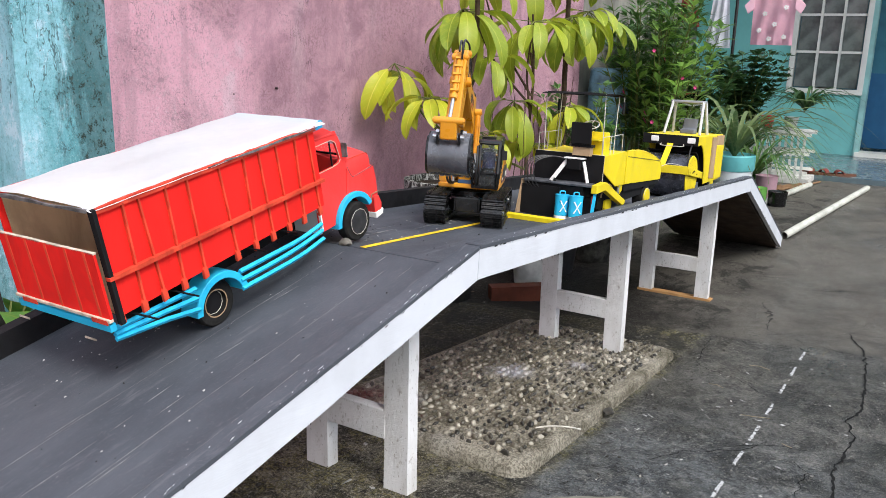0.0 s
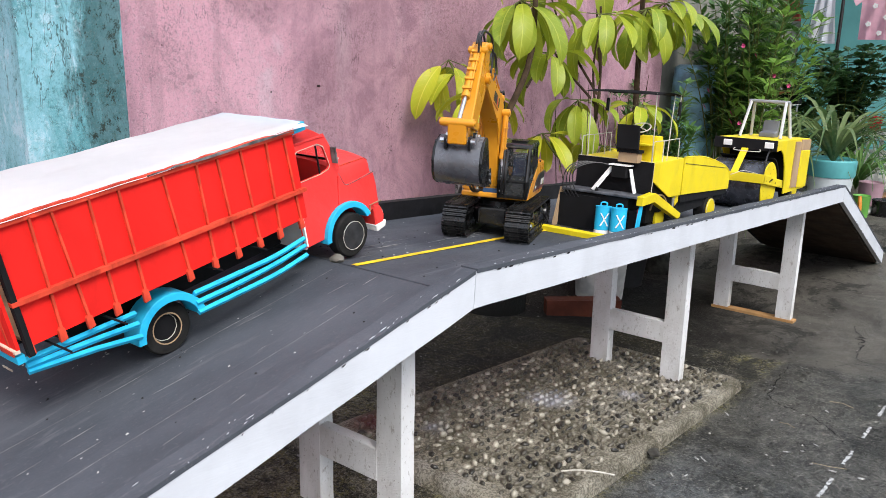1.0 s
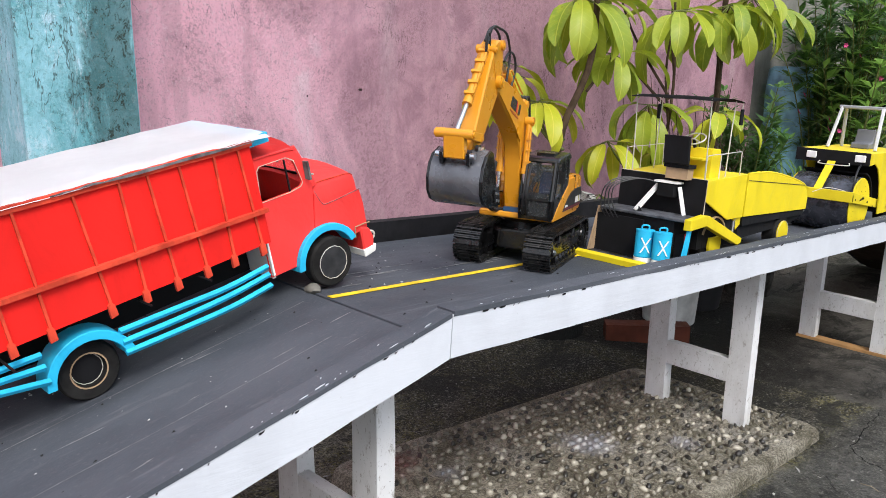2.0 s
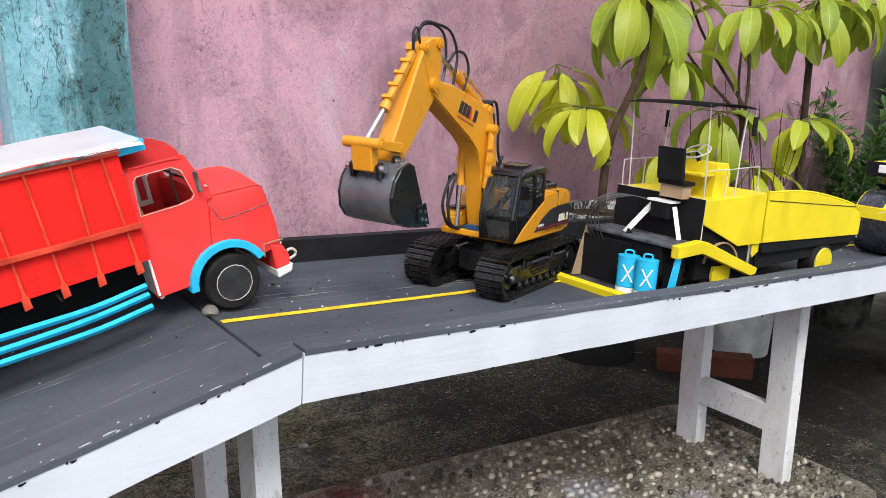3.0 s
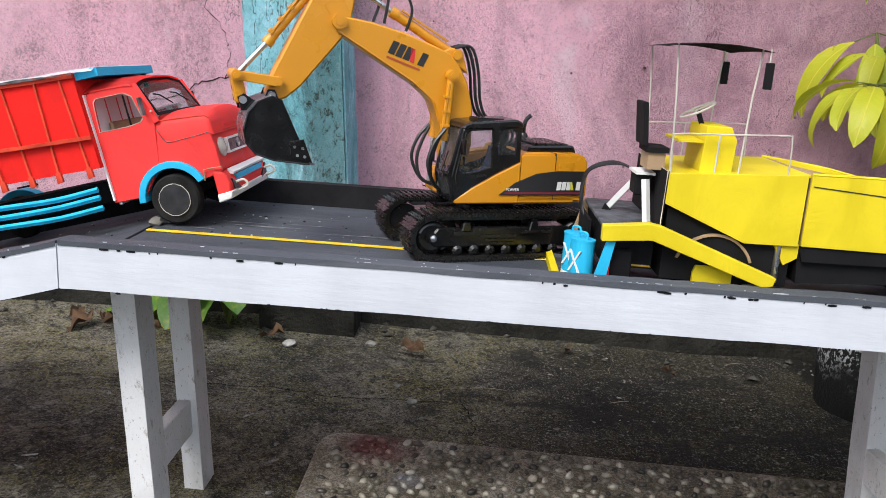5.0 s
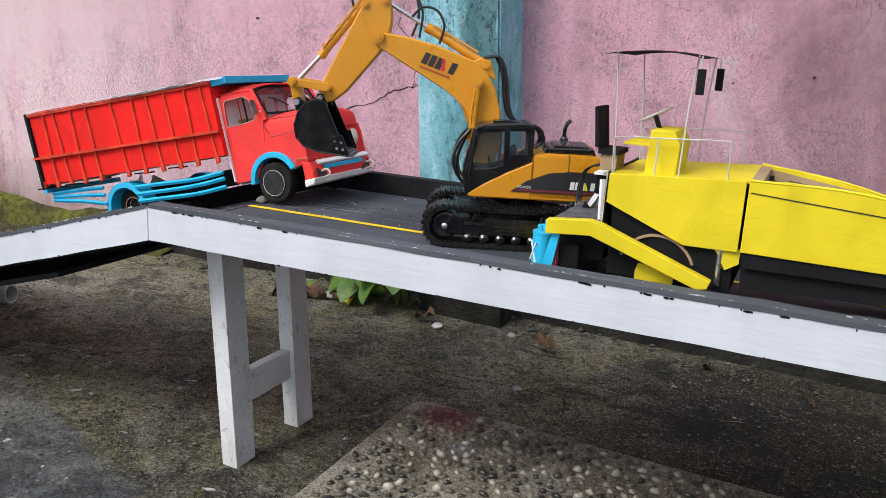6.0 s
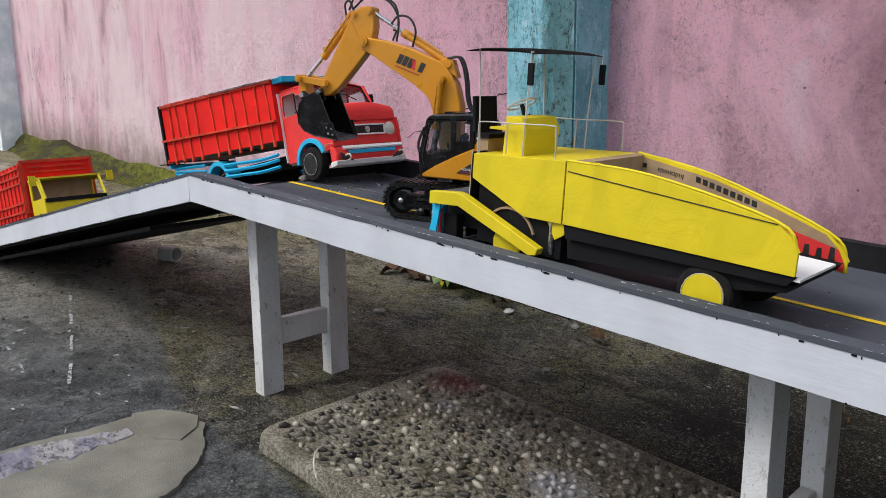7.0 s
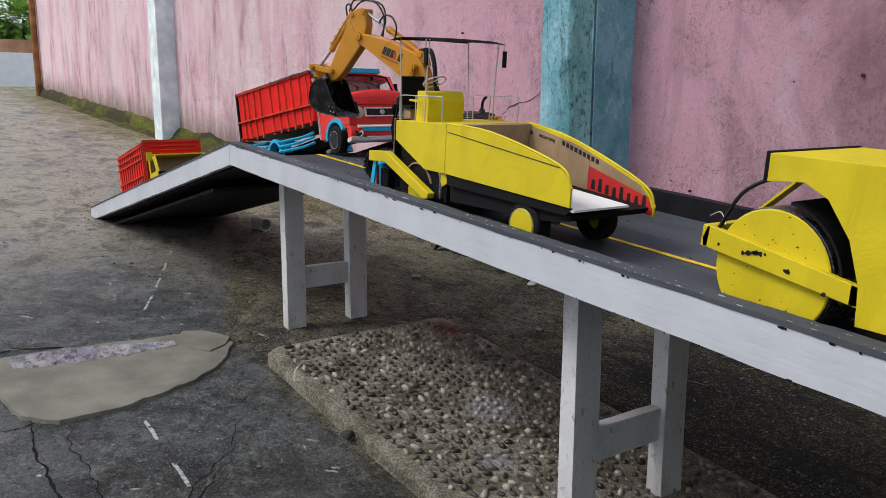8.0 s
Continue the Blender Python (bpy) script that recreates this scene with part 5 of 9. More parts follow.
    for y, out in ((n + 0.008, -1), (f - 0.014, 1)):
        wh = wheel(t, 0.0, y, 0.047, 0.047, 0.03, out, BLACK, hub=0.50, dish=0.012)
        part("rim", lathe(B(), [(0.0272, -0.0145), (0.0285, 0.0152), (0.0262, 0.0152), (0.0245, -0.0145)], pose(0.0, y, 0.047, 90 if out < 0 else -90, 0, 0), 24, False), BROWN, wh, "bare cardboard rim")
    # the box sits skewed on its frame: its rear end stands higher and swings out towards the kerb
    for o in t.children:
        kind = o.name.split(".")[0]
        if kind in ("chassis", "axle_block", "wheel", "side_guard", "rear_guard", "rear_fender", "rib"):
            continue
        at = o.matrix_basis.copy()
        back = at.to_3x3().inverted()
        for v in o.data.vertices:
            w = at @ v.co
            u = min(1.08, max(-0.1, (b - w.x) / (b - a)))
            h = min(1.3, max(0.0, (hi - w.z) / (hi - lo)))
            rise = 0.036 * u if kind == "middle_rail" else 0.034 * u * (1 - h) + (0.028 + 0.024 * u) * h
            if kind.startswith("visor"):
                rise = 0.0
            v.co += back @ Vector((-0.014 * u, -0.014 - 0.047 * u, rise))
    # cab
    cn = 0.126
    outer = [(0.335, 0.055), (0.339, 0.255), (0.350, 0.266), (0.424, 0.264), (0.438, 0.250), (0.453, 0.185), (0.440, 0.108), (0.399, 0.055)]
    inner = [(0.347, 0.190), (0.351, 0.243), (0.357, 0.250), (0.410, 0.250), (0.424, 0.241), (0.434, 0.199), (0.428, 0.193), (0.405, 0.190)]
    wing = [(0.440, 0.108), (0.453, 0.172), (0.463, 0.151), (0.478, 0.1445), (0.551, 0.1480), (0.555, 0.120), (0.555, 0.072), (0.509, 0.064)]
    wing += [(0.455 + 0.057 * math.cos(radians(g)), 0.043 + 0.057 * math.sin(radians(g))) for g in range(30, 121, 15)]
    for side in (-1, 1):
        y0, y1 = sorted((side * cn, side * (cn - 0.006)))
        part("door", holed(B(), outer, inner, y0, y1), CAB_RED, t, bevel=0.001)
        part("wing", prism(B(), wing, y0 - 0.0015, y1 + 0.0015), CAB_RED, t, "red card wing over the wheel", bevel=0.0012)
    part("window_trim", holed(B(), [(x + 0.0010 * (1 if x > 0.39 else -1), z + 0.0010 * (1 if z > 0.21 else -1)) for x, z in inner], inner, -cn - 0.0010, -cn), TORN, t, "white cut edge round the window")
    part("vent_bar", box(B(), 0.4065, 0.409, -cn + 0.001, -cn + 0.004, 0.187, 0.247), BLACK, t)
    bm = grid(B(), 14, 16, lambda u, v: (0.332 + 0.106 * u - 0.008 * abs(2 * v - 1) ** 3 * u, -cn - 0.002 + (2 * cn + 0.004) * v, 0.2635 - 0.004 * u ** 4 + (1 - abs(2 * v - 1) ** 2.6) * (0.023 - 0.009 * u ** 1.6) + 0.0012 * noise.noise((u * 7, v * 9, 2))))
    bmesh.ops.solidify(bm, geom=bm.faces[:], thickness=0.004)
    part("cab_roof", bm, CAB_RED, t, "domed red card roof", smooth=True)
    part("cab_back", box(B(), 0.340, 0.346, -cn + 0.006, cn - 0.006, 0.05, 0.262), PRINT_WHITE, t, "white printed card lining")
    for y, w in ((-0.07, 0.004), (-0.02, 0.004), (0.03, 0.006), (0.075, 0.012)):
        part("print_bar", box(B(), 0.346, 0.3465, y, y + w, 0.16, 0.25), PRINT_RED, t)
    part("cab_floor", box(B(), 0.346, 0.452, -cn + 0.006, cn - 0.006, 0.1, 0.106), BLACK, t)
    part("seat", prism(B(), [(0.350, 0.106), (0.385, 0.106), (0.385, 0.15), (0.366, 0.154), (0.356, 0.205), (0.350, 0.205)], -0.09, 0.09), BROWN, t, bevel=0.003)
    sign = part("number_card", box(B(), 0.349, 0.424, 0.104, 0.107, 0.150, 0.216), PRINT_WHITE, t, "white card with a red figure")
    words("figure", "8", 0.036, PRINT_RED, sign, text_pose(0.376, 0.1035, 0.187, 0))
    part("print_bar", box(B(), 0.362, 0.390, 0.1030, 0.1036, 0.208, 0.2115), PRINT_RED, sign)
    part("print_bar", box(B(), 0.404, 0.416, 0.1030, 0.1036, 0.160, 0.212), PRINT_RED, sign)
    # windscreen
    ws = [(-cn + 0.010, 0.198), (cn - 0.010, 0.198), (cn - 0.016, 0.262), (0.06, 0.2715), (-0.06, 0.2715), (-cn + 0.016, 0.262)]
    wi = [(-cn + 0.016, 0.204), (cn - 0.016, 0.204), (cn - 0.022, 0.257), (0.058, 0.2665), (-0.058, 0.2665), (-cn + 0.022, 0.257)]
    shear = Matrix(((1, 0, -0.46, 0.551), (0, 1, 0, 0), (0, 0, 1, 0), (0, 0, 0, 1)))
    bm = holed(B(), ws, wi, 0.0, 0.003, "x")
    bmesh.ops.transform(bm, matrix=shear, verts=bm.verts)
    part("windscreen_frame", bm, BLACK, t)
    bm = prism(B(), wi, 0.001, 0.002, "x")
    bmesh.ops.transform(bm, matrix=shear, verts=bm.verts)
    part("windscreen", bm, PANE, t)
    bm = B()
    for y in (-0.05, 0.035):
        hose(bm, [(0.457, y + 0.03, 0.217), (0.449, y - 0.005, 0.236), (0.4475, y - 0.03, 0.239)], 0.0014, 5)
    part("wiper", bm, BLACK, t)
    for s in (-1, 1):
        part("pillar", hose(B(), [(0.4570, s * (cn - 0.004), 0.186), (0.4505, s * (cn - 0.005), 0.212), (0.431, s * (cn - 0.008), 0.262)], 0.006, 6), CAB_RED, t)
    # bonnet and nose
    prof = [(0.470, 0.106), (0.470, 0.147), (0.549, 0.149), (0.553, 0.118), (0.553, 0.072), (0.512, 0.066), (0.506, 0.086), (0.488, 0.102)]
    part("nose", prism(B(), prof, -cn + 0.006, cn - 0.006), CAB_RED, t, "red card nose under the bonnet", bevel=0.004)
    bm = B()
    rings = []
    for x, edge, crown, w in ((0.446, 0.188, 0.013, 0.1225), (0.470, 0.187, 0.014, 0.1215), (0.500, 0.185, 0.015, 0.120), (0.532, 0.182, 0.015, 0.118), (0.545, 0.180, 0.014, 0.117), (0.5515, 0.174, 0.010, 0.116), (0.5545, 0.162, 0.004, 0.113)):
        half = [(-w, 0.143), (-w, edge - 0.009), (-w + 0.003, edge - 0.002), (-w + 0.010, edge + 0.10 * crown), (-0.72 * w, edge + 0.45 * crown), (-0.45 * w, edge + 0.80 * crown), (-0.15 * w, edge + 0.98 * crown)]
        ring = half + [(-y, z) for y, z in reversed(half)]
        rings.append([bm.verts.new((x, y, max(0.143, z) + 0.0012 * noise.noise((x * 30, y * 30, z * 30)))) for y, z in ring])
    for one, two in zip(rings, rings[1:]):
        for j in range(len(one) - 1):
            bm.faces.new((one[j], one[j + 1], two[j + 1], two[j]))
    bm.faces.new(rings[-1])
    bm.faces.new(rings[0][::-1])
    part("bonnet", bm, CAB_RED, t, "boxy red card bonnet with rounded front", smooth=True)
    part("bonnet_edge", hose(B(), [(x, -w + 0.0035, edge - 0.0005) for x, edge, w in ((0.449, 0.188, 0.1225), (0.470, 0.187, 0.1215), (0.500, 0.185, 0.120), (0.532, 0.182, 0.118), (0.545, 0.180, 0.117), (0.5515, 0.174, 0.116))], 0.0011, 5), RIB, t, "pale creased edge of the bonnet")
    for y0, y1, z in ((-0.060, 0.0, 0.1455), (0.0, 0.060, 0.1455)):
        part("bonnet_lip", box(B(), 0.551, 0.5545, y0, y1, z, z + 0.002), RIB, t)
    for y in (-0.055, 0.012):
        for k in range(3):
            part("vent", box(B(), 0.5400 + 0.0042 * k, 0.5515 + 0.0022 * k, y, y + 0.045, 0.1725 - 0.0095 * k, 0.1775 - 0.0095 * k), CAB_RED, t, bevel=0.0015)
    part("grille", box(B(), 0.553, 0.557, -0.062, 0.062, 0.104, 0.128), COAL, t, bevel=0.001)
    grille_rim = part("grille_rim", holed(B(), [(-0.066, 0.101), (0.066, 0.101), (0.066, 0.131), (-0.066, 0.131)], [(-0.061, 0.105), (0.061, 0.105), (0.061, 0.127), (-0.061, 0.127)], 0.553, 0.559, "x"), PRINT_WHITE, t)
    part("badge", lathe(B(), [(0.009, 0), (0.009, 0.002), (0.0065, 0.0025), (0.0065, 0.001)], pose(0.557, 0, 0.116, 0, 90, 0), 18), STEEL, grille_rim, "round silver badge")
    for y in (-0.088, 0.088):
        lamp = part("headlight", lathe(B(), [(0.016, 0), (0.016, 0.004), (0.013, 0.006), (0.004, 0.0075)], pose(0.552, y, 0.116, 0, 90, 0), 20), plain("lamp_lens", (0.6, 0.58, 0.5), 0.15), t, smooth=True)
        part("lamp_rim", lathe(B(), [(0.019, 0), (0.019, 0.003), (0.016, 0.004), (0.016, 0)], pose(0.552, y, 0.116, 0, 90, 0), 20), WIRE, lamp)
    part("bonnet_seam", hose(B(), bent([(0.4530, -cn - 0.0022, 0.176), (0.463, -cn - 0.0022, 0.1525), (0.478, -cn - 0.0022, 0.1455), (0.551, -cn - 0.0022, 0.1490)], 5), 0.0008, 4), TAPE, t)
    part("bumper", prism(B(), [(0.536, 0.022), (0.560, 0.024), (0.565, 0.048), (0.557, 0.070), (0.536, 0.078)], -0.130, 0.124), CAB_RED, t, bevel=0.003)
    part("bumper_lip", prism(B(), [(0.553, 0.066), (0.565, 0.062), (0.567, 0.066), (0.556, 0.074)], -0.100, 0.120), PRINT_WHITE, t, "white upper edge of the bumper")
    part("bumper_wire", hose(B(), [(0.520, -0.1325, 0.062), (0.523, -0.1325, 0.083), (0.540, -0.1325, 0.083), (0.558, -0.1325, 0.0815)], 0.0013, 5), BROWN, t)
    part("bumper_stripe", box(B(), 0.556, 0.5675, -0.085, 0.085, 0.050, 0.060), BLUE, t, "sky blue stripe", bevel=0.001)
    part("bumper_foot", prism(B(), [(0.535, 0.016), (0.562, 0.020), (0.567, 0.034), (0.535, 0.032)], -0.132, 0.126), PRINT_WHITE, t, "white lower bumper", bevel=0.002)
    for s in (-1, 1):
        part("lamp_mark", prism(B(), [(s * 0.07, 0.030), (s * 0.112, 0.036), (s * 0.116, 0.056), (s * 0.09, 0.044)][::s], 0.562, 0.5665, "x"), PRINT_DARK, t)
        part("tow_hook", hose(B(), bent([(0.562, s * 0.1, 0.046), (0.582, s * 0.1, 0.048), (0.587, s * 0.1, 0.036), (0.566, s * 0.1, 0.030)], 5), 0.0025, 6), WIRE, t)
    part("front_fender", arch(B(), 0.455, 0.043, 0.056, 0.069, -cn - 0.010, -cn + 0.022, 20, 178), BLUE, t, "sky blue wheel arch", bevel=0.001)
    part("front_fender", arch(B(), 0.455, 0.043, 0.056, 0.069, cn - 0.022, cn + 0.010, 20, 178), BLUE, t, bevel=0.001)
    for y, out in ((-cn + 0.004, -1), (cn - 0.004, 1)):
        wheel(t, 0.456, y, 0.040, 0.047, 0.03, out, HUB_GREY, hub=0.64, dish=-0.001)
    for s in (-1, 1):
        arm = part("mirror", box(B(), 0.440, 0.444, s * 0.136 - 0.007, s * 0.136 + 0.007, 0.203, 0.236), BLACK if s > 0 else TAPE, t, bevel=0.001)
        part("mirror_arm", hose(B(), [(0.452, s * 0.116, 0.206), (0.455, s * 0.132, 0.208)], 0.002, 5), WIRE, arm)
    part("torn_edge", ragged(B(), 0.336, 0.3395, 0.06, 0.262, -cn - 0.006, -cn + 0.004, 6, 0.002, 5), PRINT_WHITE, t, "torn white card edge behind the cab")


big_truck()


def small_truck():
    t = thing("toy_truck", SLOPE @ pose(-1.50, 0.285, 0.1615, 0, -15.8, 0), "red cardboard model truck with a yellow cab, low on the ramp", "toy truck")
    a, b, w, lo, hi = -0.50, 0.0, 0.145, 0.075, 0.292
    for y0, y1 in ((-w, -w + 0.005), (w - 0.005, w)):
        part("box_side", box(B(), a, b, y0, y1, lo, hi), RED, t)
    part("box_front", box(B(), b - 0.005, b, -w + 0.005, w - 0.005, lo, hi + 0.012), RED, t)
    part("box_floor", box(B(), a, b - 0.005, -w + 0.005, w - 0.005, lo, lo + 0.005), BROWN, t)
    part("box_rear", box(B(), a - 0.005, a, -w, w, lo, hi - 0.02), RED, t)
    for z in (0.10, 0.135, 0.215, 0.245, 0.275):
        part("side_rope", ragged(B(), a, b + 0.002, z - 0.004, z + 0.004, -w - 0.007, -w, 50, 0.0014, z * 40), RED_EDGE, t)
    rib = part("rib", box(B(), -0.003, 0.003, -w - 0.005, -w, lo, hi), RED_EDGE, t)
    for i in range(1, 11):
        again(rib, a + 0.046 * i, 0, 0)
    part("headboard_rim", holed(B(), [(-w, 0.09), (w, 0.09), (w, hi + 0.012), (-w, hi + 0.012)], [(-w + 0.012, 0.1), (w - 0.012, 0.1), (w - 0.012, hi), (-w + 0.012, hi)], b, b + 0.006, "x"), RED_EDGE, t)
    bm = B()
    for z in (0.255, 0.275):
        box(bm, b + 0.004, b + 0.010, -w + 0.03, w - 0.03, z - 0.003, z + 0.003)
    part("headboard_bars", bm, RED_EDGE, t)
    part("chassis", box(B(), a + 0.03, 0.13, -0.05, 0.05, 0.04, 0.075), BLACK, t)
    c = 0.125
    outer = [(0.012, 0.035), (0.012, 0.215), (0.105, 0.215), (0.150, 0.130), (0.152, 0.035), (0.08, 0.035)]
    inner = [(0.030, 0.135), (0.030, 0.200), (0.095, 0.200), (0.126, 0.140), (0.11, 0.135), (0.07, 0.135)]
    for y0, y1 in ((-c, -c + 0.005), (c - 0.005, c)):
        part("door", holed(B(), outer, inner, y0, y1), YELLOW, t)
    part("cab_roof", box(B(), 0.010, 0.112, -c - 0.002, c + 0.002, 0.213, 0.220), YELLOW, t, bevel=0.002)
    part("cab_back", box(B(), 0.012, 0.017, -c + 0.005, c - 0.005, 0.035, 0.213), BROWN, t)
    part("cab_front", box(B(), 0.148, 0.154, -c + 0.005, c - 0.005, 0.035, 0.118), YELLOW, t, bevel=0.001)
    part("windscreen_sill", box(B(), 0.146, 0.157, -c + 0.004, c - 0.004, 0.116, 0.132), BLACK, t)
    for s in (-1, 1):
        part("pillar", hose(B(), [(0.150, s * (c - 0.006), 0.130), (0.107, s * (c - 0.006), 0.216)], 0.006, 4), YELLOW, t)
        arm = part("mirror", box(B(), 0.135, 0.140, s * (c + 0.028) - 0.013, s * (c + 0.028) + 0.013, 0.185, 0.225), YELLOW, t, bevel=0.001)
        part("mirror_arm", hose(B(), [(0.110, s * c, 0.210), (0.136, s * (c + 0.02), 0.214)], 0.002, 5), BROWN, arm)
    for x in (-0.37, 0.085):
        for s in (-1, 1):
            wheel(t, x, s * (c - 0.012), 0.040, 0.040, 0.028, s, BLACK)


small_truck()


def maker_mark(parent, at, mat, accent):
    """The maker's mark as a row of plain slanted blocks, one of them in another colour; at(u, v) gives the place on the surface."""
    n = (at(1, 0) - at(0, 0)).cross(at(0, 1) - at(0, 0)).normalized() * 0.0003
    for k in range(5):
        u0, u1, lean = 0.205 * k, 0.205 * k + (0.17 if k != 3 else 0.12), 0.03 if k != 3 else -0.10
        cell = ((u0, 0), (u1, 0), (u1 + lean, 1), (u0 + lean, 1))
        bm = B()
        low, top = [bm.verts.new(at(*p) - n) for p in cell], [bm.verts.new(at(*p) + n) for p in cell]
        bm.faces.new(top)
        bm.faces.new(low[::-1])
        for i in range(4):
            bm.faces.new((low[i], low[(i + 1) % 4], top[(i + 1) % 4], top[i]))
        bmesh.ops.recalc_face_normals(bm, faces=bm.faces)
        part("mark_block", bm, accent if k == 3 else mat, parent)


def excavator():
    t = thing("toy_excavator", SLOPE @ pose(0.625, 0.38, H + 0.001, 0, 0, 203), "amber plastic model excavator with black cab and tracks, bucket raised", "toy excavator")
    # crawler tracks
    L0, L1, hh = -0.188, 0.178, 0.084
    for s in (-1, 1):
        yc = s * 0.080
        w = 0.026
        r = hh / 2 - 0.004
        loop = [(L1 - r + r * math.cos(g), r + 0.004 + r * math.sin(g)) for g in (radians(-90 + 180 * i / 8) for i in range(9))]
        loop += [(L0 + r + r * math.cos(g), r + 0.004 + r * math.sin(g)) for g in (radians(90 + 180 * i / 8) for i in range(9))]
        # the upper run sags between idler and sprocket
        belt = part("crawler_belt", holed(B(), loop, [((x - (L0 + L1) / 2) * 0.955 + (L0 + L1) / 2, (z - hh / 2) * 0.84 + hh / 2) for x, z in loop], yc - w, yc + w), TRACK, t, bevel=0.0)
        path = loop + [loop[0]]
        dist = [0.0]
        for p, q in zip(path, path[1:]):
            dist.append(dist[-1] + math.dist(p, q))
        shoe = None
        count = 76
        for k in range(count):
            d = dist[-1] * k / count
            i = max(j for j in range(len(dist) - 1) if dist[j] <= d)
            u = (d - dist[i]) / (dist[i + 1] - dist[i])
            p, q = Vector(path[i]), Vector(path[i + 1])
            c, g = p.lerp(q, u), math.atan2(q[1] - p[1], q[0] - p[0])
            m = pose(c[0], yc, c[1], 0, -math.degrees(g), 0)
            if shoe is None:
                bm = box(B(), -0.0044, 0.0044, -w - 0.004, w + 0.004, -0.0034, 0.0005)
                box(bm, -0.0042, -0.0020, -w - 0.004, w + 0.004, -0.0068, -0.0034)
                box(bm, 0.0008, 0.0022, -w - 0.004, w + 0.004, -0.0052, -0.0034)
                shoe = part("track_shoe", bm, TRACK, belt)
                shoe.matrix_basis = m
            else:
                o = new("track_shoe", shoe.data)
                o.parent, o.matrix_basis = belt, m
        rail = part("track_frame", prism(B(), [(L0 + 0.045, 0.024), (L1 - 0.045, 0.024), (L1 - 0.032, 0.036), (L1 - 0.050, 0.060), (L0 + 0.052, 0.060), (L0 + 0.036, 0.040)], yc - 0.022, yc + 0.022), COAL, t, bevel=0.003)
        face = yc + s * 0.023
        for x0, x1, z0, z1 in ((-0.09, -0.03, 0.048, 0.053), (-0.02, 0.05, 0.042, 0.046), (-0.02, 0.04, 0.036, 0.0385), (-0.015, 0.03, 0.030, 0.0325), (0.06, 0.10, 0.046, 0.052)):
            part("frame_rib", box(B(), x0, x1, min(face, face + s * 0.002), max(face, face + s * 0.002), z0, z1), TRACK, rail)
        for x in (-0.055, 0.075):
            part("carrier_post", prism(B(), [(x - 0.010, 0.052), (x + 0.010, 0.052), (x + 0.006, 0.070), (x - 0.006, 0.070)], yc - 0.02, yc + 0.024), COAL, rail, bevel=0.002)
        sp = part("sprocket", lathe(B(), [(0.030, -0.022), (0.030, 0.018), (0.026, 0.022), (0.018, 0.022), (0.017, 0.026), (0.008, 0.027)], pose(L0 + 0.042, yc, 0.042, -90 * s, 0, 0), 18), COAL, t)
        for k in range(8):
            g = 2 * math.pi * k / 8
            part("wheel_bolt", rod(B(), (L0 + 0.042 + 0.022 * math.cos(g), yc + s * 0.020, 0.042 + 0.022 * math.sin(g)), (L0 + 0.042 + 0.022 * math.cos(g), yc + s * 0.0245, 0.042 + 0.022 * math.sin(g)), 0.0026, n=6), TRACK, sp)
        idler = part("idler", lathe(B(), [(0.029, -0.022), (0.029, 0.016), (0.022, 0.020), (0.010, 0.018), (0.009, 0.027)], pose(L1 - 0.040, yc, 0.042, -90 * s, 0, 0), 18), COAL, t)
        part("axle_cap", lathe(B(), [(0.006, 0.0), (0.006, 0.004), (0.003, 0.006)], pose(L1 - 0.040, yc + s * 0.026, 0.042, -90 * s, 0, 0), 10), STEEL, idler, smooth=True)
        for k in range(7):
            part("roller", lathe(B(), [(0.010, -0.02), (0.010, 0.022), (0.005, 0.026)], pose(L0 + 0.092 + 0.031 * k, yc, 0.018, -90 * s, 0, 0), 10), COAL, t)
    part("undercarriage", prism(B(), [(-0.07, -0.055), (-0.10, -0.035), (-0.10, 0.035), (-0.07, 0.055), (0.06, 0.055), (0.095, 0.035), (0.095, -0.035), (0.06, -0.055)], 0.030, 0.072, "z"), COAL, t, bevel=0.004)
    part("slew_ring", lathe(B(), [(0.060, 0.070), (0.060, 0.086), (0.054, 0.100)], None, 28), COAL, t)
    # house: deck, rear body, counterweight, skirts
    deck = part("deck", prism(B(), [(0.092, -0.086), (0.092, 0.086), (-0.14, 0.086), (-0.14, -0.086)], 0.098, 0.112, "z"), PLASTIC, t, bevel=0.003)
    part("vent_slot", box(B(), 0.0915, 0.0926, 0.030, 0.044, 0.102, 0.1055), PRINT_DARK, deck)
    part("vent_slot", box(B(), 0.0915, 0.0926, 0.056, 0.070, 0.102, 0.1055), PRINT_DARK, deck)
    part("body", prism(B(), [(-0.024, 0.101), (-0.024, 0.184), (-0.030, 0.188), (-0.146, 0.189), (-0.160, 0.180), (-0.164, 0.150), (-0.164, 0.108), (-0.156, 0.101)], -0.086, 0.086), PLASTIC, t, "glossy amber plastic bodywork", bevel=0.009, smooth=True)
    part("counterweight", prism(B(), [(-0.095, -0.0872), (-0.128, -0.0872), (-0.148, -0.083), (-0.162, -0.070), (-0.169, -0.050), (-0.171, 0.0), (-0.169, 0.050), (-0.162, 0.070), (-0.148, 0.083), (-0.128, 0.0872), (-0.095, 0.0872)], 0.103, 0.181, "z"), PLASTIC, t, bevel=0.008, smooth=True)
    part("body_seam", box(B(), -0.0955, -0.0945, -0.0868, 0.0868, 0.105, 0.1895), PRINT_DARK, t)
    part("cab_skirt", prism(B(), [(0.096, 0.099), (0.097, 0.106), (0.064, 0.127), (0.022, 0.150), (-0.026, 0.173), (-0.026, 0.099)], 0.080, 0.0875), PLASTIC, t, bevel=0.002, smooth=True)
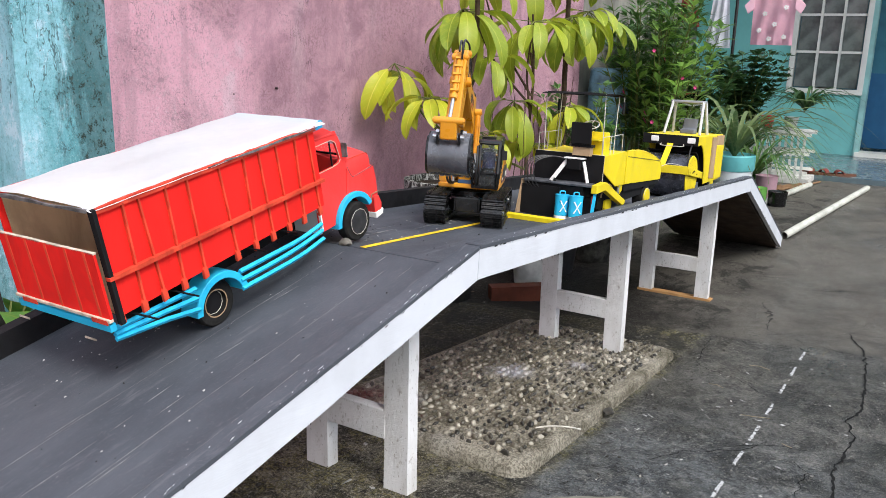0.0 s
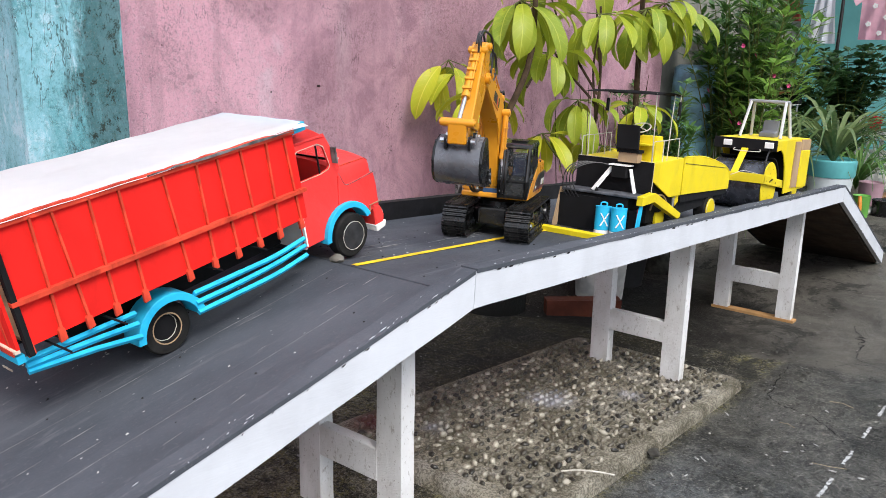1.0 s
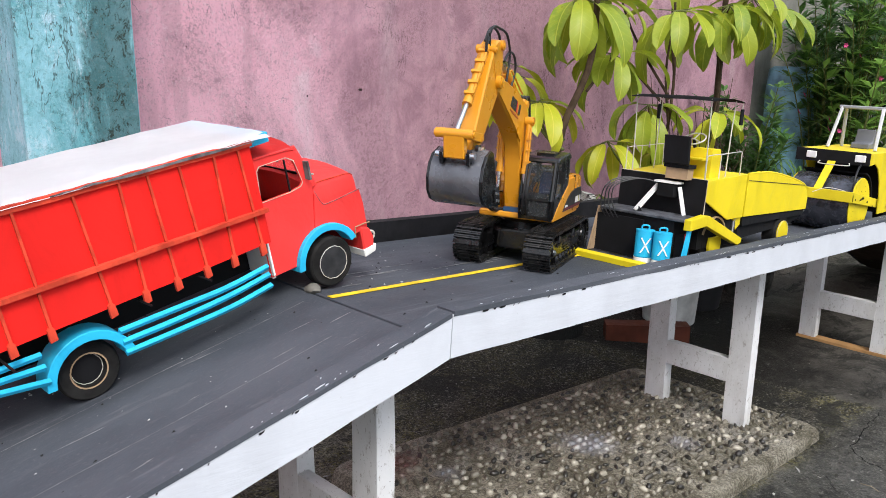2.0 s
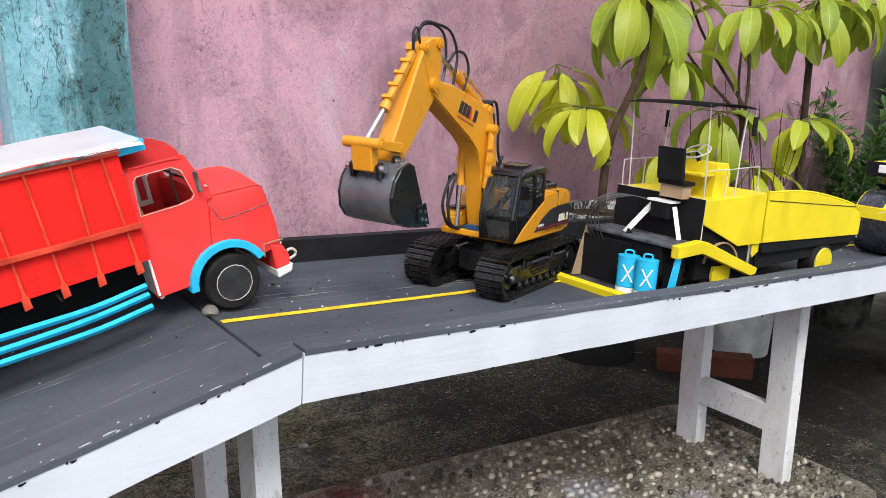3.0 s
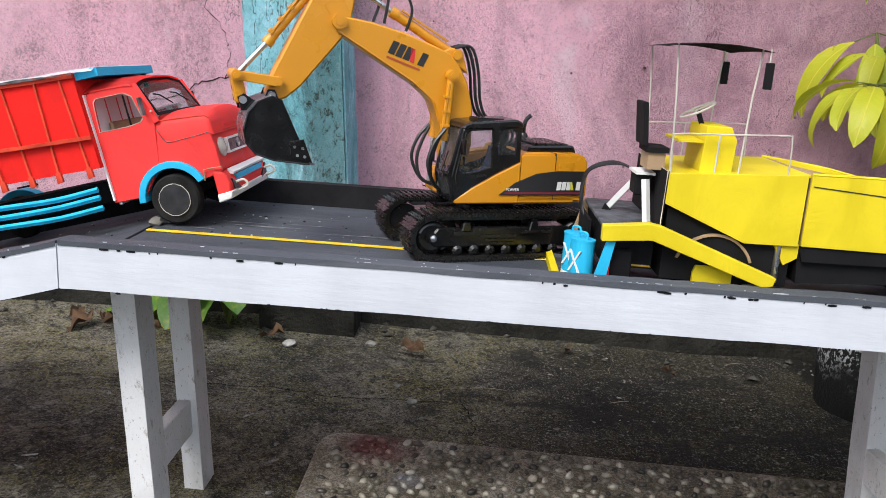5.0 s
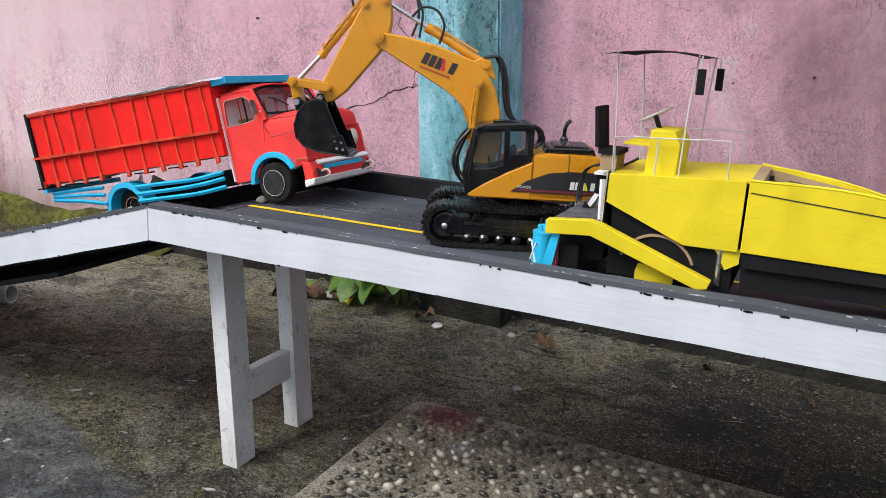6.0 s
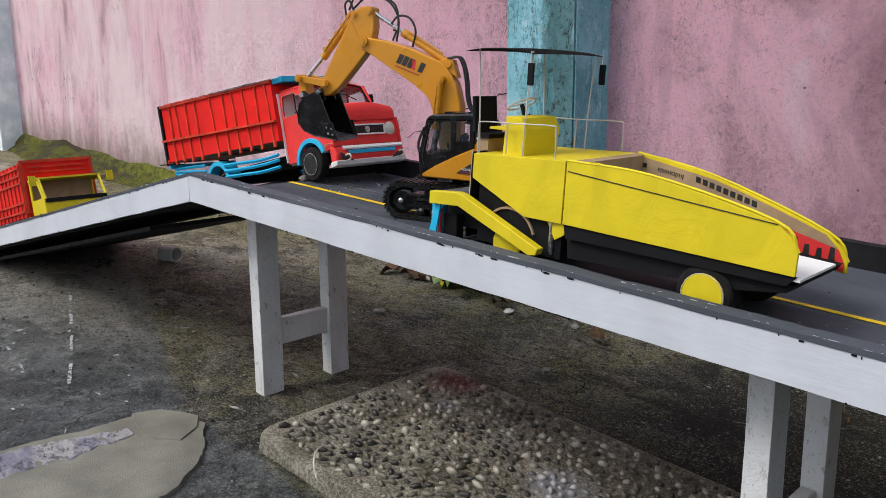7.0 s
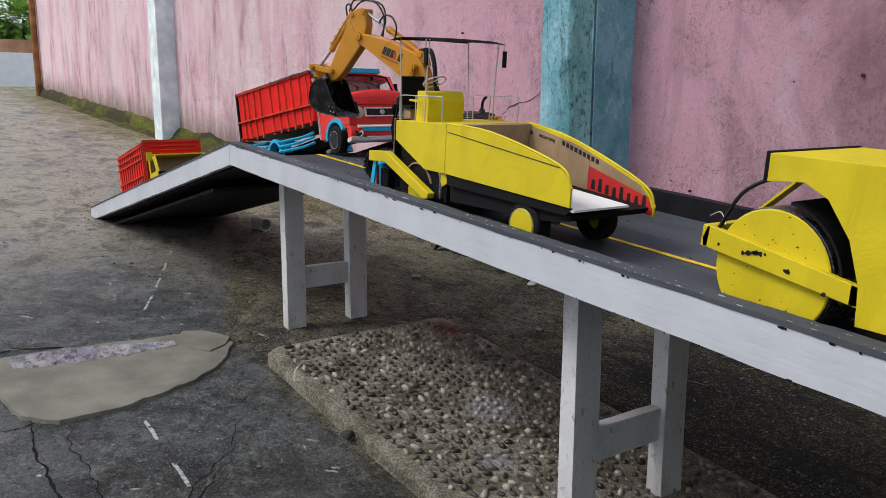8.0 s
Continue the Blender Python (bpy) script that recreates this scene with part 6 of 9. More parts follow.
    part("side_tank", prism(B(), [(-0.026, 0.112), (0.034, 0.112), (0.034, 0.160), (0.026, 0.172), (-0.026, 0.180)], -0.086, -0.046), PLASTIC, t, bevel=0.005, smooth=True)
    part("tool_box", prism(B(), [(0.035, 0.112), (0.086, 0.112), (0.086, 0.134), (0.076, 0.146), (0.035, 0.148)], -0.086, -0.048), PLASTIC, t, bevel=0.004, smooth=True)
    for k in range(3):
        part("step_slat", box(B(), 0.036 + 0.016 * k, 0.048 + 0.016 * k, -0.084, -0.05, 0.1485, 0.1505), COAL, t)
    part("blue_tray", box(B(), 0.055, 0.090, -0.030, 0.010, 0.112, 0.122), plain("dark_blue_plastic", (0.02, 0.06, 0.14), 0.4), t, bevel=0.002)
    for y in (-0.060, -0.082):
        part("hand_rail", hose(B(), bent([(0.034, y, 0.150), (0.034, y, 0.205), (0.040, y, 0.212), (0.074, y, 0.212), (0.078, y, 0.205), (0.078, y, 0.148)], 4), 0.0020, 6), COAL, t)
    deco = [(0.014, 0.114), (-0.156, 0.114), (-0.156, 0.158), (-0.100, 0.158), (-0.058, 0.153), (-0.016, 0.136)]
    for s in (-1, 1):
        lo = min(s * 0.0872, s * 0.0892)
        decal = part("side_decal", prism(B(), deco, lo, lo + 0.002), PRINT_DARK, t, "black side decal")
        part("decal_stripe", prism(B(), [(-0.150, 0.116), (0.006, 0.116), (0.000, 0.120), (-0.150, 0.120)], lo - 0.0003, lo + 0.0023), plain("maroon_print", (0.16, 0.02, 0.03), 0.5), decal)
        maker_mark(decal, lambda u, v: Vector((-0.1475 + 0.048 * (1 - u if s > 0 else u), (lo + 0.0022) if s > 0 else lo - 0.0002, 0.1235 + 0.015 * v)), PRINT_WHITE, PRINT_YELLOW)
        words("word", "POWER", 0.0075, PRINT_WHITE, decal, text_pose(-0.012, s * 0.0896, 0.124, 0 if s < 0 else 180))
    panel = part("rear_decal", box(B(), -0.1725, -0.168, -0.050, 0.050, 0.121, 0.163), PRINT_DARK, t, "black rear decal")
    maker_mark(panel, lambda u, v: Vector((-0.1727, 0.040 - 0.080 * u, 0.1355 + 0.0205 * v)), PRINT_WHITE, PRINT_RED)
    words("word", "CONSTRUCTION VEHICLES", 0.0058, PRINT_WHITE, panel, pose(-0.1730, 0.0, 0.129, 90, 0, -90))
    part("engine_cover", prism(B(), [(-0.150, 0.186), (-0.048, 0.186), (-0.054, 0.199), (-0.144, 0.201)], -0.055, 0.060), COAL, t, bevel=0.003)
    grill = part("cooling_grille", box(B(), -0.136, -0.068, -0.046, 0.050, 0.2005, 0.2022), TRACK, t)
    for k in range(9):
        part("slat", box(B(), -0.133 + 0.0073 * k, -0.1295 + 0.0073 * k, -0.044, 0.048, 0.2022, 0.2032), COAL, grill)
    part("exhaust", hose(B(), bent([(-0.098, -0.062, 0.186), (-0.098, -0.062, 0.222), (-0.102, -0.062, 0.236), (-0.110, -0.062, 0.244)], 4), 0.0042, 8), COAL, t, smooth=True)
    part("exhaust_base", lathe(B(), [(0.009, 0.186), (0.009, 0.204), (0.006, 0.210)], Matrix.Translation((-0.098, -0.062, 0)), 12), COAL, t, smooth=True)
    for k, x in enumerate((-0.146, -0.150)):
        part("tank_cap", lathe(B(), [(0.008, 0.186), (0.008, 0.193), (0.005, 0.195)], Matrix.Translation((x, -0.02 - 0.028 * k, 0)), 12), PLASTIC, t, smooth=True)
    # cab on the left
    cy0, cy1 = 0.008, 0.087
    prof = [(0.097, 0.104), (0.104, 0.146), (0.088, 0.226), (0.080, 0.234), (-0.010, 0.240), (-0.022, 0.232), (-0.024, 0.174), (0.022, 0.152), (0.064, 0.128)]
    hole = [(0.084, 0.152), (0.092, 0.160), (0.081, 0.219), (0.074, 0.225), (-0.004, 0.231), (-0.012, 0.225), (-0.014, 0.188), (0.020, 0.168), (0.055, 0.156)]
    for y0, y1 in ((cy0, cy0 + 0.005), (cy1 - 0.005, cy1)):
        cabside = part("cab_side", holed(B(), prof, hole, y0, y1), COAL, t, bevel=0.0008)
        part("side_window", prism(B(), hole, y0 + 0.002, y0 + 0.003), PANE, cabside)
    part("door_post", prism(B(), [(0.020, 0.158), (0.030, 0.155), (0.033, 0.232), (0.022, 0.233)], cy1 - 0.0056, cy1 + 0.0008), COAL, t)
    part("window_corner", prism(B(), [(0.022, 0.158), (0.018, 0.184), (-0.016, 0.188), (-0.018, 0.174)], cy1 - 0.0054, cy1 + 0.0004), COAL, t)
    part("door_seam", hose(B(), [(0.092, cy1 + 0.0006, 0.120), (0.098, cy1 + 0.0006, 0.146), (0.083, cy1 + 0.0006, 0.222)], 0.0012, 4), TRACK, t)
    part("door_handle", box(B(), 0.040, 0.056, cy1, cy1 + 0.003, 0.146, 0.150), TRACK, t)
    part("cab_roof", prism(B(), [(-0.026, 0.232), (0.090, 0.227), (0.086, 0.236), (0.074, 0.240), (-0.012, 0.247), (-0.024, 0.242)], cy0 - 0.002, cy1 + 0.002), COAL, t, bevel=0.003)
    part("roof_hatch", box(B(), 0.005, 0.055, cy0 + 0.02, cy1 - 0.02, 0.2405, 0.2465), COAL, t, bevel=0.002)
    front = part("cab_front", prism(B(), [(0.094, 0.102), (0.099, 0.102), (0.106, 0.147), (0.100, 0.148)], cy0 + 0.005, cy1 - 0.005), COAL, t)
    part("front_glass", prism(B(), [(0.0995, 0.110), (0.1005, 0.110), (0.1062, 0.142), (0.1052, 0.142)], cy0 + 0.012, cy1 - 0.012), DUSTY, front)
    part("windscreen", prism(B(), [(0.1035, 0.148), (0.1048, 0.148), (0.089, 0.226), (0.0877, 0.226)], cy0 + 0.008, cy1 - 0.008), PANE, t)
    for y in (cy0 + 0.005, cy1 - 0.005):
        part("front_post", hose(B(), [(0.098, y, 0.102), (0.105, y, 0.147), (0.088, y, 0.230)], 0.0042, 6), COAL, t)
    part("front_bar", rod(B(), (0.105, cy0 + 0.004, 0.147), (0.105, cy1 - 0.004, 0.147), 0.003, n=6), COAL, t)
    part("wiper", hose(B(), [(0.106, 0.040, 0.150), (0.099, 0.050, 0.186)], 0.0012, 4), COAL, t)
    rear = part("cab_rear", holed(B(), [(cy0 + 0.005, 0.172), (cy1 - 0.005, 0.172), (cy1 - 0.005, 0.236), (cy0 + 0.005, 0.236)], [(cy0 + 0.013, 0.190), (cy1 - 0.013, 0.190), (cy1 - 0.013, 0.220), (cy0 + 0.013, 0.220)], -0.025, -0.020, "x"), COAL, t)
    words("word", "STRONG POWER", 0.0075, PRINT_WHITE, rear, pose(-0.0256, (cy0 + cy1) / 2, 0.2285, 90, 0, -90))
    part("driver_seat", prism(B(), [(0.010, 0.130), (0.050, 0.130), (0.050, 0.150), (0.025, 0.154), (0.016, 0.200), (0.006, 0.200)], 0.030, 0.066), plain("seat_blue", (0.03, 0.04, 0.12), 0.6), t, bevel=0.004)
    part("console", box(B(), 0.062, 0.090, 0.026, 0.070, 0.122, 0.158), COAL, t, bevel=0.004)
    part("joystick", hose(B(), [(0.055, 0.026, 0.150), (0.060, 0.025, 0.172)], 0.0022, 6), COAL, t)
    part("mirror", box(B(), 0.088, 0.092, cy1 + 0.004, cy1 + 0.018, 0.186, 0.212), COAL, t, bevel=0.001)
    part("mirror_arm", hose(B(), [(0.088, cy1 - 0.002, 0.214), (0.090, cy1 + 0.010, 0.212)], 0.0016, 5), COAL, t)
    # boom
    by = -0.014
    boom = [(0.054, 0.120), (0.076, 0.118), (0.090, 0.165), (0.101, 0.225), (0.115, 0.262), (0.134, 0.281), (0.155, 0.296), (0.201, 0.322), (0.248, 0.348), (0.278, 0.366), (0.294, 0.372), (0.300, 0.388), (0.289, 0.402), (0.235, 0.395), (0.173, 0.381), (0.123, 0.364), (0.092, 0.353), (0.072, 0.334), (0.054, 0.304), (0.040, 0.257), (0.038, 0.190)]
    arm = part("boom", prism(B(), boom, by - 0.019, by + 0.019), PLASTIC, t, "bent amber boom", bevel=0.003, smooth=True)
    for s in (-1, 1):
        y = by + s * 0.0192
        at = lambda u, v: Vector((0.205 - (0.066 * u if s > 0 else 0.066 * (1 - u)) - 0.008 * v, y + s * 0.0003, 0.3465 + 0.0215 * v - 0.021 * (u if s > 0 else 1 - u)))
        maker_mark(arm, at, PRINT_DARK, PRINT_RED)
        part("mark_bar", prism(B(), [(0.206, 0.3415), (0.145, 0.322), (0.146, 0.3185), (0.207, 0.338)], min(y, y + s * 0.0006), max(y, y + s * 0.0006)), plain("amber_print", (0.40, 0.07, 0.02), 0.5), arm)
        part("weld_edge", hose(B(), [(0.288, y, 0.374), (0.236, y, 0.345), (0.158, y, 0.301), (0.120, y, 0.272), (0.105, y, 0.235)], 0.0014, 4), PLASTIC, arm)
    for s in (-1, 1):
        y = by + s * 0.029
        cyl = part("boom_cylinder", rod(B(), (0.096, y, 0.204), (0.089, y, 0.308), 0.0072, n=14), PLASTIC, t, smooth=True)
        part("piston", rod(B(), (0.100, y, 0.118), (0.096, y, 0.206), 0.0042, n=10), STEEL, cyl, smooth=True)
        part("pin", rod(B(), (0.088, y - 0.009, 0.314), (0.088, y + 0.009, 0.314), 0.010, n=16), PLASTIC, cyl, smooth=True)
        part("pin_cap", rod(B(), (0.088, y + s * 0.008, 0.314), (0.088, y + s * 0.011, 0.314), 0.006, n=12), PLASTIC, cyl, smooth=True)
        part("gland", rod(B(), (0.0965, y, 0.200), (0.0955, y, 0.212), 0.0088, n=14), PLASTIC, cyl, smooth=True)
        part("feed_pipe", hose(B(), [(0.100, y + s * 0.006, 0.215), (0.099, y + s * 0.007, 0.26), (0.094, y + s * 0.006, 0.300)], 0.0024, 6), PLASTIC, cyl)
        for z in (0.225, 0.250, 0.275):
            part("pipe_clip", box(B(), 0.090, 0.103, min(y, y + s * 0.010), max(y, y + s * 0.010), z, z + 0.004), PLASTIC, cyl)
    part("cylinder_bracket", prism(B(), [(0.052, 0.318), (0.105, 0.352), (0.086, 0.362), (0.066, 0.358)], by - 0.014, by + 0.014), PLASTIC, t, bevel=0.002)
    part("bracket_pin", rod(B(), (0.076, by - 0.019, 0.349), (0.076, by + 0.019, 0.349), 0.008, n=14), PLASTIC, t, smooth=True)
    sc = part("stick_cylinder", rod(B(), (0.078, by, 0.350), (0.192, by, 0.413), 0.0085, n=14), PLASTIC, t, smooth=True)
    part("gland", rod(B(), (0.186, by, 0.4095), (0.197, by, 0.4155), 0.0102, n=14), PLASTIC, sc, smooth=True)
    part("stick_piston", rod(B(), (0.190, by, 0.412), (0.277, by, 0.460), 0.0045, n=10), STEEL, sc, smooth=True)
    part("feed_pipe", hose(B(), [(0.092, by + 0.008, 0.372), (0.180, by + 0.008, 0.418)], 0.0022, 6), PLASTIC, sc)
    # stick
    stick = [(0.268, 0.460), (0.284, 0.472), (0.302, 0.470), (0.318, 0.460), (0.332, 0.436), (0.402, 0.296), (0.410, 0.268), (0.396, 0.256), (0.376, 0.262), (0.352, 0.282), (0.286, 0.362), (0.272, 0.380), (0.264, 0.425)]
    st = part("stick", prism(B(), stick, by - 0.0165, by + 0.0165), PLASTIC, t, "amber dipper arm", bevel=0.003, smooth=True)
    for s in (-1, 1):
        y = by + s * 0.0168
        part("weld_edge", hose(B(), [(0.290, y, 0.368), (0.300, y, 0.392), (0.325, y, 0.436)], 0.0013, 4), PLASTIC, st)
    for x, z, r, w in ((0.291, 0.392, 0.0125, 0.026), (0.279, 0.462, 0.0095, 0.021), (0.318, 0.452, 0.0085, 0.020)):
        pin = part("joint_pin", rod(B(), (x, by - w, z), (x, by + w, z), r, n=18), PLASTIC, t, smooth=True)
        part("pin_cap", rod(B(), (x, by - w - 0.002, z), (x, by + w + 0.002, z), r * 0.55, n=12), PLASTIC, pin, smooth=True)
    bc = part("bucket_cylinder", rod(B(), (0.322, by, 0.456), (0.404, by, 0.352), 0.0078, n=14), PLASTIC, t, smooth=True)
    part("gland", rod(B(), (0.400, by, 0.357), (0.407, by, 0.348), 0.0096, n=14), PLASTIC, bc, smooth=True)
    part("bucket_piston", rod(B(), (0.402, by, 0.355), (0.452, by, 0.300), 0.0045, n=10), STEEL, bc, smooth=True)
    part("feed_pipe", hose(B(), [(0.330, by + 0.007, 0.460), (0.402, by + 0.008, 0.364)], 0.0022, 6), PLASTIC, bc)
    for k in range(5):
        u = 0.12 + 0.19 * k
        part("pipe_clip", box(B(), -0.003, 0.003, by - 0.009, by + 0.011, 0.004, 0.011), PLASTIC, bc).matrix_basis = Matrix.Translation((0.322 + 0.082 * u, 0, 0.456 - 0.104 * u)) @ pose(0, 0, 0, 0, 52, 0)
    for x, z, r, w in ((0.458, 0.297, 0.009, 0.036), (0.390, 0.288, 0.009, 0.027)):
        pin = part("link_pin", rod(B(), (x, by - w, z), (x, by + w, z), r, n=16), PLASTIC, t, smooth=True)
        part("pin_cap", rod(B(), (x, by - w - 0.003, z), (x, by + w + 0.003, z), r * 0.6, n=12), PLASTIC, pin, smooth=True)
    for s in (-1, 1):
        y = by + s * 0.025
        part("link", prism(B(), [(0.386, 0.296), (0.388, 0.280), (0.458, 0.289), (0.460, 0.304)], y - 0.004, y + 0.004), PLASTIC, t, bevel=0.001)
    part("link_plate", prism(B(), [(0.448, 0.299), (0.466, 0.296), (0.458, 0.252), (0.438, 0.250)], by - 0.020, by + 0.020), PLASTIC, t, bevel=0.002)
    # bucket: curved shell with cheeks, ears and cutting edge
    shell = [(0.404, 0.268), (0.428, 0.258), (0.443, 0.240), (0.450, 0.214), (0.446, 0.190), (0.430, 0.172), (0.400, 0.162), (0.340, 0.156)]
    inner = [(x - 0.007 if x > 0.42 else x, z + 0.006 if z < 0.2 else z - 0.006) for x, z in shell]
    bw = 0.049
    part("bucket_shell", prism(B(), shell + inner[::-1], by - bw, by + bw), GREYMETAL, t, "scuffed dark bucket", smooth=True)
    cheek = shell + [(0.348, 0.176), (0.366, 0.214), (0.388, 0.262)]
    for s in (-1, 1):
        lo = min(by + s * bw, by + s * (bw + 0.004))
        out = lo + (0.004 if s > 0 else -0.003)
        part("bucket_cheek", prism(B(), cheek, lo, lo + 0.004), COAL, t, bevel=0.0008)
        part("cheek_rim", hose(B(), [(x * 0.97 + 0.012, by + s * (bw + 0.0046), z * 0.97 + 0.006) for x, z in shell[1:]], 0.0015, 5), COAL, t)
        plate_b = part("cutter_plate", prism(B(), [(0.337, 0.160), (0.372, 0.168), (0.376, 0.194), (0.352, 0.199)], out, out + 0.003), COAL, t, bevel=0.0006)
        for u, v in ((0.350, 0.170), (0.362, 0.172), (0.354, 0.184), (0.367, 0.186)):
            yy = out + (0.003 if s > 0 else 0.0)
            part("bolt", rod(B(), (u, yy - 0.0012, v), (u, yy + 0.0012, v), 0.0028, n=6), STEEL, plate_b)
        part("bucket_ear", prism(B(), [(0.386, 0.250), (0.450, 0.240), (0.456, 0.262), (0.446, 0.268), (0.430, 0.258), (0.414, 0.260), (0.408, 0.276), (0.396, 0.276)], by + s * 0.026 - 0.003, by + s * 0.026 + 0.003), COAL, t)
        for x, z in ((0.402, 0.267), (0.448, 0.258)):
            part("ear_pin", rod(B(), (x, by + s * 0.022, z), (x, by + s * 0.038, z), 0.006, n=12), STEEL, t, smooth=True)
    for k in range(6):
        y = by - bw + 0.009 + k * (2 * bw - 0.018) / 5
        part("tooth", prism(B(), [(0.356, 0.164), (0.356, 0.155), (0.330, 0.155), (0.332, 0.158)], y - 0.005, y + 0.005), GREYMETAL, t)
    # hoses
    for o, w in ((-0.011, 0.0), (-0.004, 0.006), (0.004, 0.002), (0.011, 0.008)):
        y = by + o
        part("hose", hose(B(), bent([(0.080, y * 0.8, 0.362), (0.056 - w, y, 0.364), (0.040 - w, y, 0.326), (0.032 - w, y, 0.272), (0.018 - w, y, 0.244), (-0.010 - w, y - 0.004, 0.238), (-0.036 - w, y - 0.008, 0.226), (-0.044 - w, y - 0.012, 0.204), (-0.036, y - 0.014, 0.190), (-0.028, y - 0.014, 0.184)], 5), 0.0028, 7), CABLE, t, smooth=True)
    for pts in ([(0.170, by + 0.006, 0.384), (0.162, by + 0.010, 0.420), (0.178, by + 0.010, 0.448), (0.206, by + 0.008, 0.452), (0.226, by + 0.006, 0.434)],
                [(0.226, by - 0.006, 0.396), (0.214, by - 0.008, 0.436), (0.224, by - 0.008, 0.478), (0.262, by - 0.006, 0.494), (0.300, by - 0.004, 0.490), (0.328, by - 0.002, 0.466)],
                [(0.210, by + 0.008, 0.394), (0.206, by + 0.010, 0.446), (0.232, by + 0.010, 0.484), (0.276, by + 0.008, 0.494), (0.318, by + 0.008, 0.492), (0.336, by + 0.006, 0.462)],
                [(0.322, by + 0.006, 0.456), (0.334, by + 0.008, 0.482), (0.346, by + 0.008, 0.474), (0.342, by + 0.007, 0.446)]):
        part("hose", hose(B(), bent(pts, 6), 0.0026, 7), CABLE, t, smooth=True)
    for s in (-1, 1):
        for o in (0.0, 0.008):
            y = by + s * (0.036 + o)
            part("hose", hose(B(), bent([(0.099, y, 0.222), (0.112 + o, y + s * 0.002, 0.196), (0.122 + o, y + s * 0.003, 0.160), (0.116, y, 0.126), (0.096, y * 0.9, 0.112), (0.07, y * 0.7, 0.114)], 6), 0.0032, 7), CABLE, t, smooth=True)


excavator()


def with_origin(t, o):
    """A part maker that takes road coordinates for a thing whose base stands at o."""
    def make(name, bm, mat, parent=None, label="", bevel=0.0, smooth=False):
        bmesh.ops.translate(bm, vec=-Vector(o), verts=bm.verts)
        return part(name, bm, mat, parent or t, label, bevel, smooth)
    return make


SCUFFED = plain("scuffed_grey_board", (0.075, 0.08, 0.09), 0.6, vary=0.7, grain=70, blot=30, bump=0.5)


def paver():
    o = (1.10, 0.19, H)
    t = thing("toy_paver", SLOPE @ pose(*o), "yellow cardboard model road paver with canopy and hopper", "toy paver")
    P = with_origin(t, o)
    n, f = 0.074, 0.300
    side = [(0.885, 0.787), (1.090, 0.798), (1.090, 0.691), (1.011, 0.690), (0.887, 0.742)]
    for y0 in (n, f - 0.004):
        P("body_side", prism(B(), side, y0, y0 + 0.004), YELLOW, bevel=0.0006)
    P("body_top", prism(B(), [(0.885, 0.783), (1.094, 0.794), (1.094, 0.798), (0.885, 0.787)], n + 0.004, f - 0.004), YELLOW)
    P("front_panel", prism(B(), [(0.882, 0.700), (0.886, 0.700), (0.888, 0.790), (0.884, 0.790)], n - 0.001, f + 0.001), BLACK, None, "black card front panel")
    P("engine_block", box(B(), 0.895, 1.085, n + 0.012, f - 0.012, 0.625, 0.735), BLACK)
    P("side_gusset", prism(B(), [(1.055, 0.694), (1.094, 0.694), (1.094, 0.672), (1.075, 0.660)], n + 0.006, n + 0.012), YELLOW)
    # hopper
    hop = [(1.094, 0.798), (1.150, 0.803), (1.250, 0.795), (1.350, 0.779), (1.446, 0.759), (1.470, 0.742), (1.482, 0.722), (1.482, 0.688), (1.094, 0.692)]
    P("hopper_side", prism(B(), hop, n - 0.002, n + 0.003), YELLOW, bevel=0.0006)
    hop_far = [(x, z - max(0.0, x - 1.094) * (0.13 if z > 0.70 else 0.09)) for x, z in hop]
    far = P("hopper_side", prism(B(), hop_far, f - 0.003, f + 0.002), YELLOW, bevel=0.0006)
    P("hopper_flap", prism(B(), [(1.098, 0.783), (1.45, 0.757), (1.45, 0.7555), (1.098, 0.7815)], n - 0.0032, n - 0.002), PRINT_DARK, None, "dark crease line")
    P("hopper_rim", hose(B(), bent([(1.094, f, 0.799), (1.25, f, 0.776), (1.446, f, 0.714), (1.482, f, 0.672)], 5), 0.0028, 5), YELLOW)
    P("hopper_rim", hose(B(), bent([(1.094, n, 0.799), (1.25, n, 0.796), (1.446, n, 0.760), (1.482, n, 0.722)], 5), 0.0028, 5), YELLOW)
    lining = P("hopper_lining", prism(B(), [(1.094, 0.795), (1.25, 0.770), (1.30, 0.756), (1.30, 0.673), (1.094, 0.695)], f - 0.0045, f - 0.0032), BROWN, None, "bare printed cardboard lining")
    P("lining_red", prism(B(), [(1.301, 0.728), (1.466, 0.690), (1.478, 0.668), (1.478, 0.656), (1.301, 0.673)], f - 0.0048, f - 0.0032), PRINT_RED, lining, "red printed end of the cardboard")
    P("lining_top", prism(B(), [(1.301, 0.756), (1.375, 0.733), (1.444, 0.710), (1.465, 0.6905), (1.301, 0.7285)], f - 0.0046, f - 0.0032), BROWN, lining)
    for k in range(8):
        x, z = 1.312 + 0.020 * k, 0.682 - 0.0024 * k
        P("print_bar", prism(B(), [(x, z), (x + 0.011, z), (x + 0.009, z + 0.020 + 0.007 * (k % 3 == 1)), (x + 0.002, z + 0.020 + 0.007 * (k % 3 == 1))], f - 0.0056, f - 0.0049), PRINT_DARK, lining)
    words("word", "Indonesia", 0.014, PRINT_DARK, lining, Matrix.Translation(-Vector(o)) @ text_pose(1.165, f - 0.0050, 0.770, 0, 180 - 7))
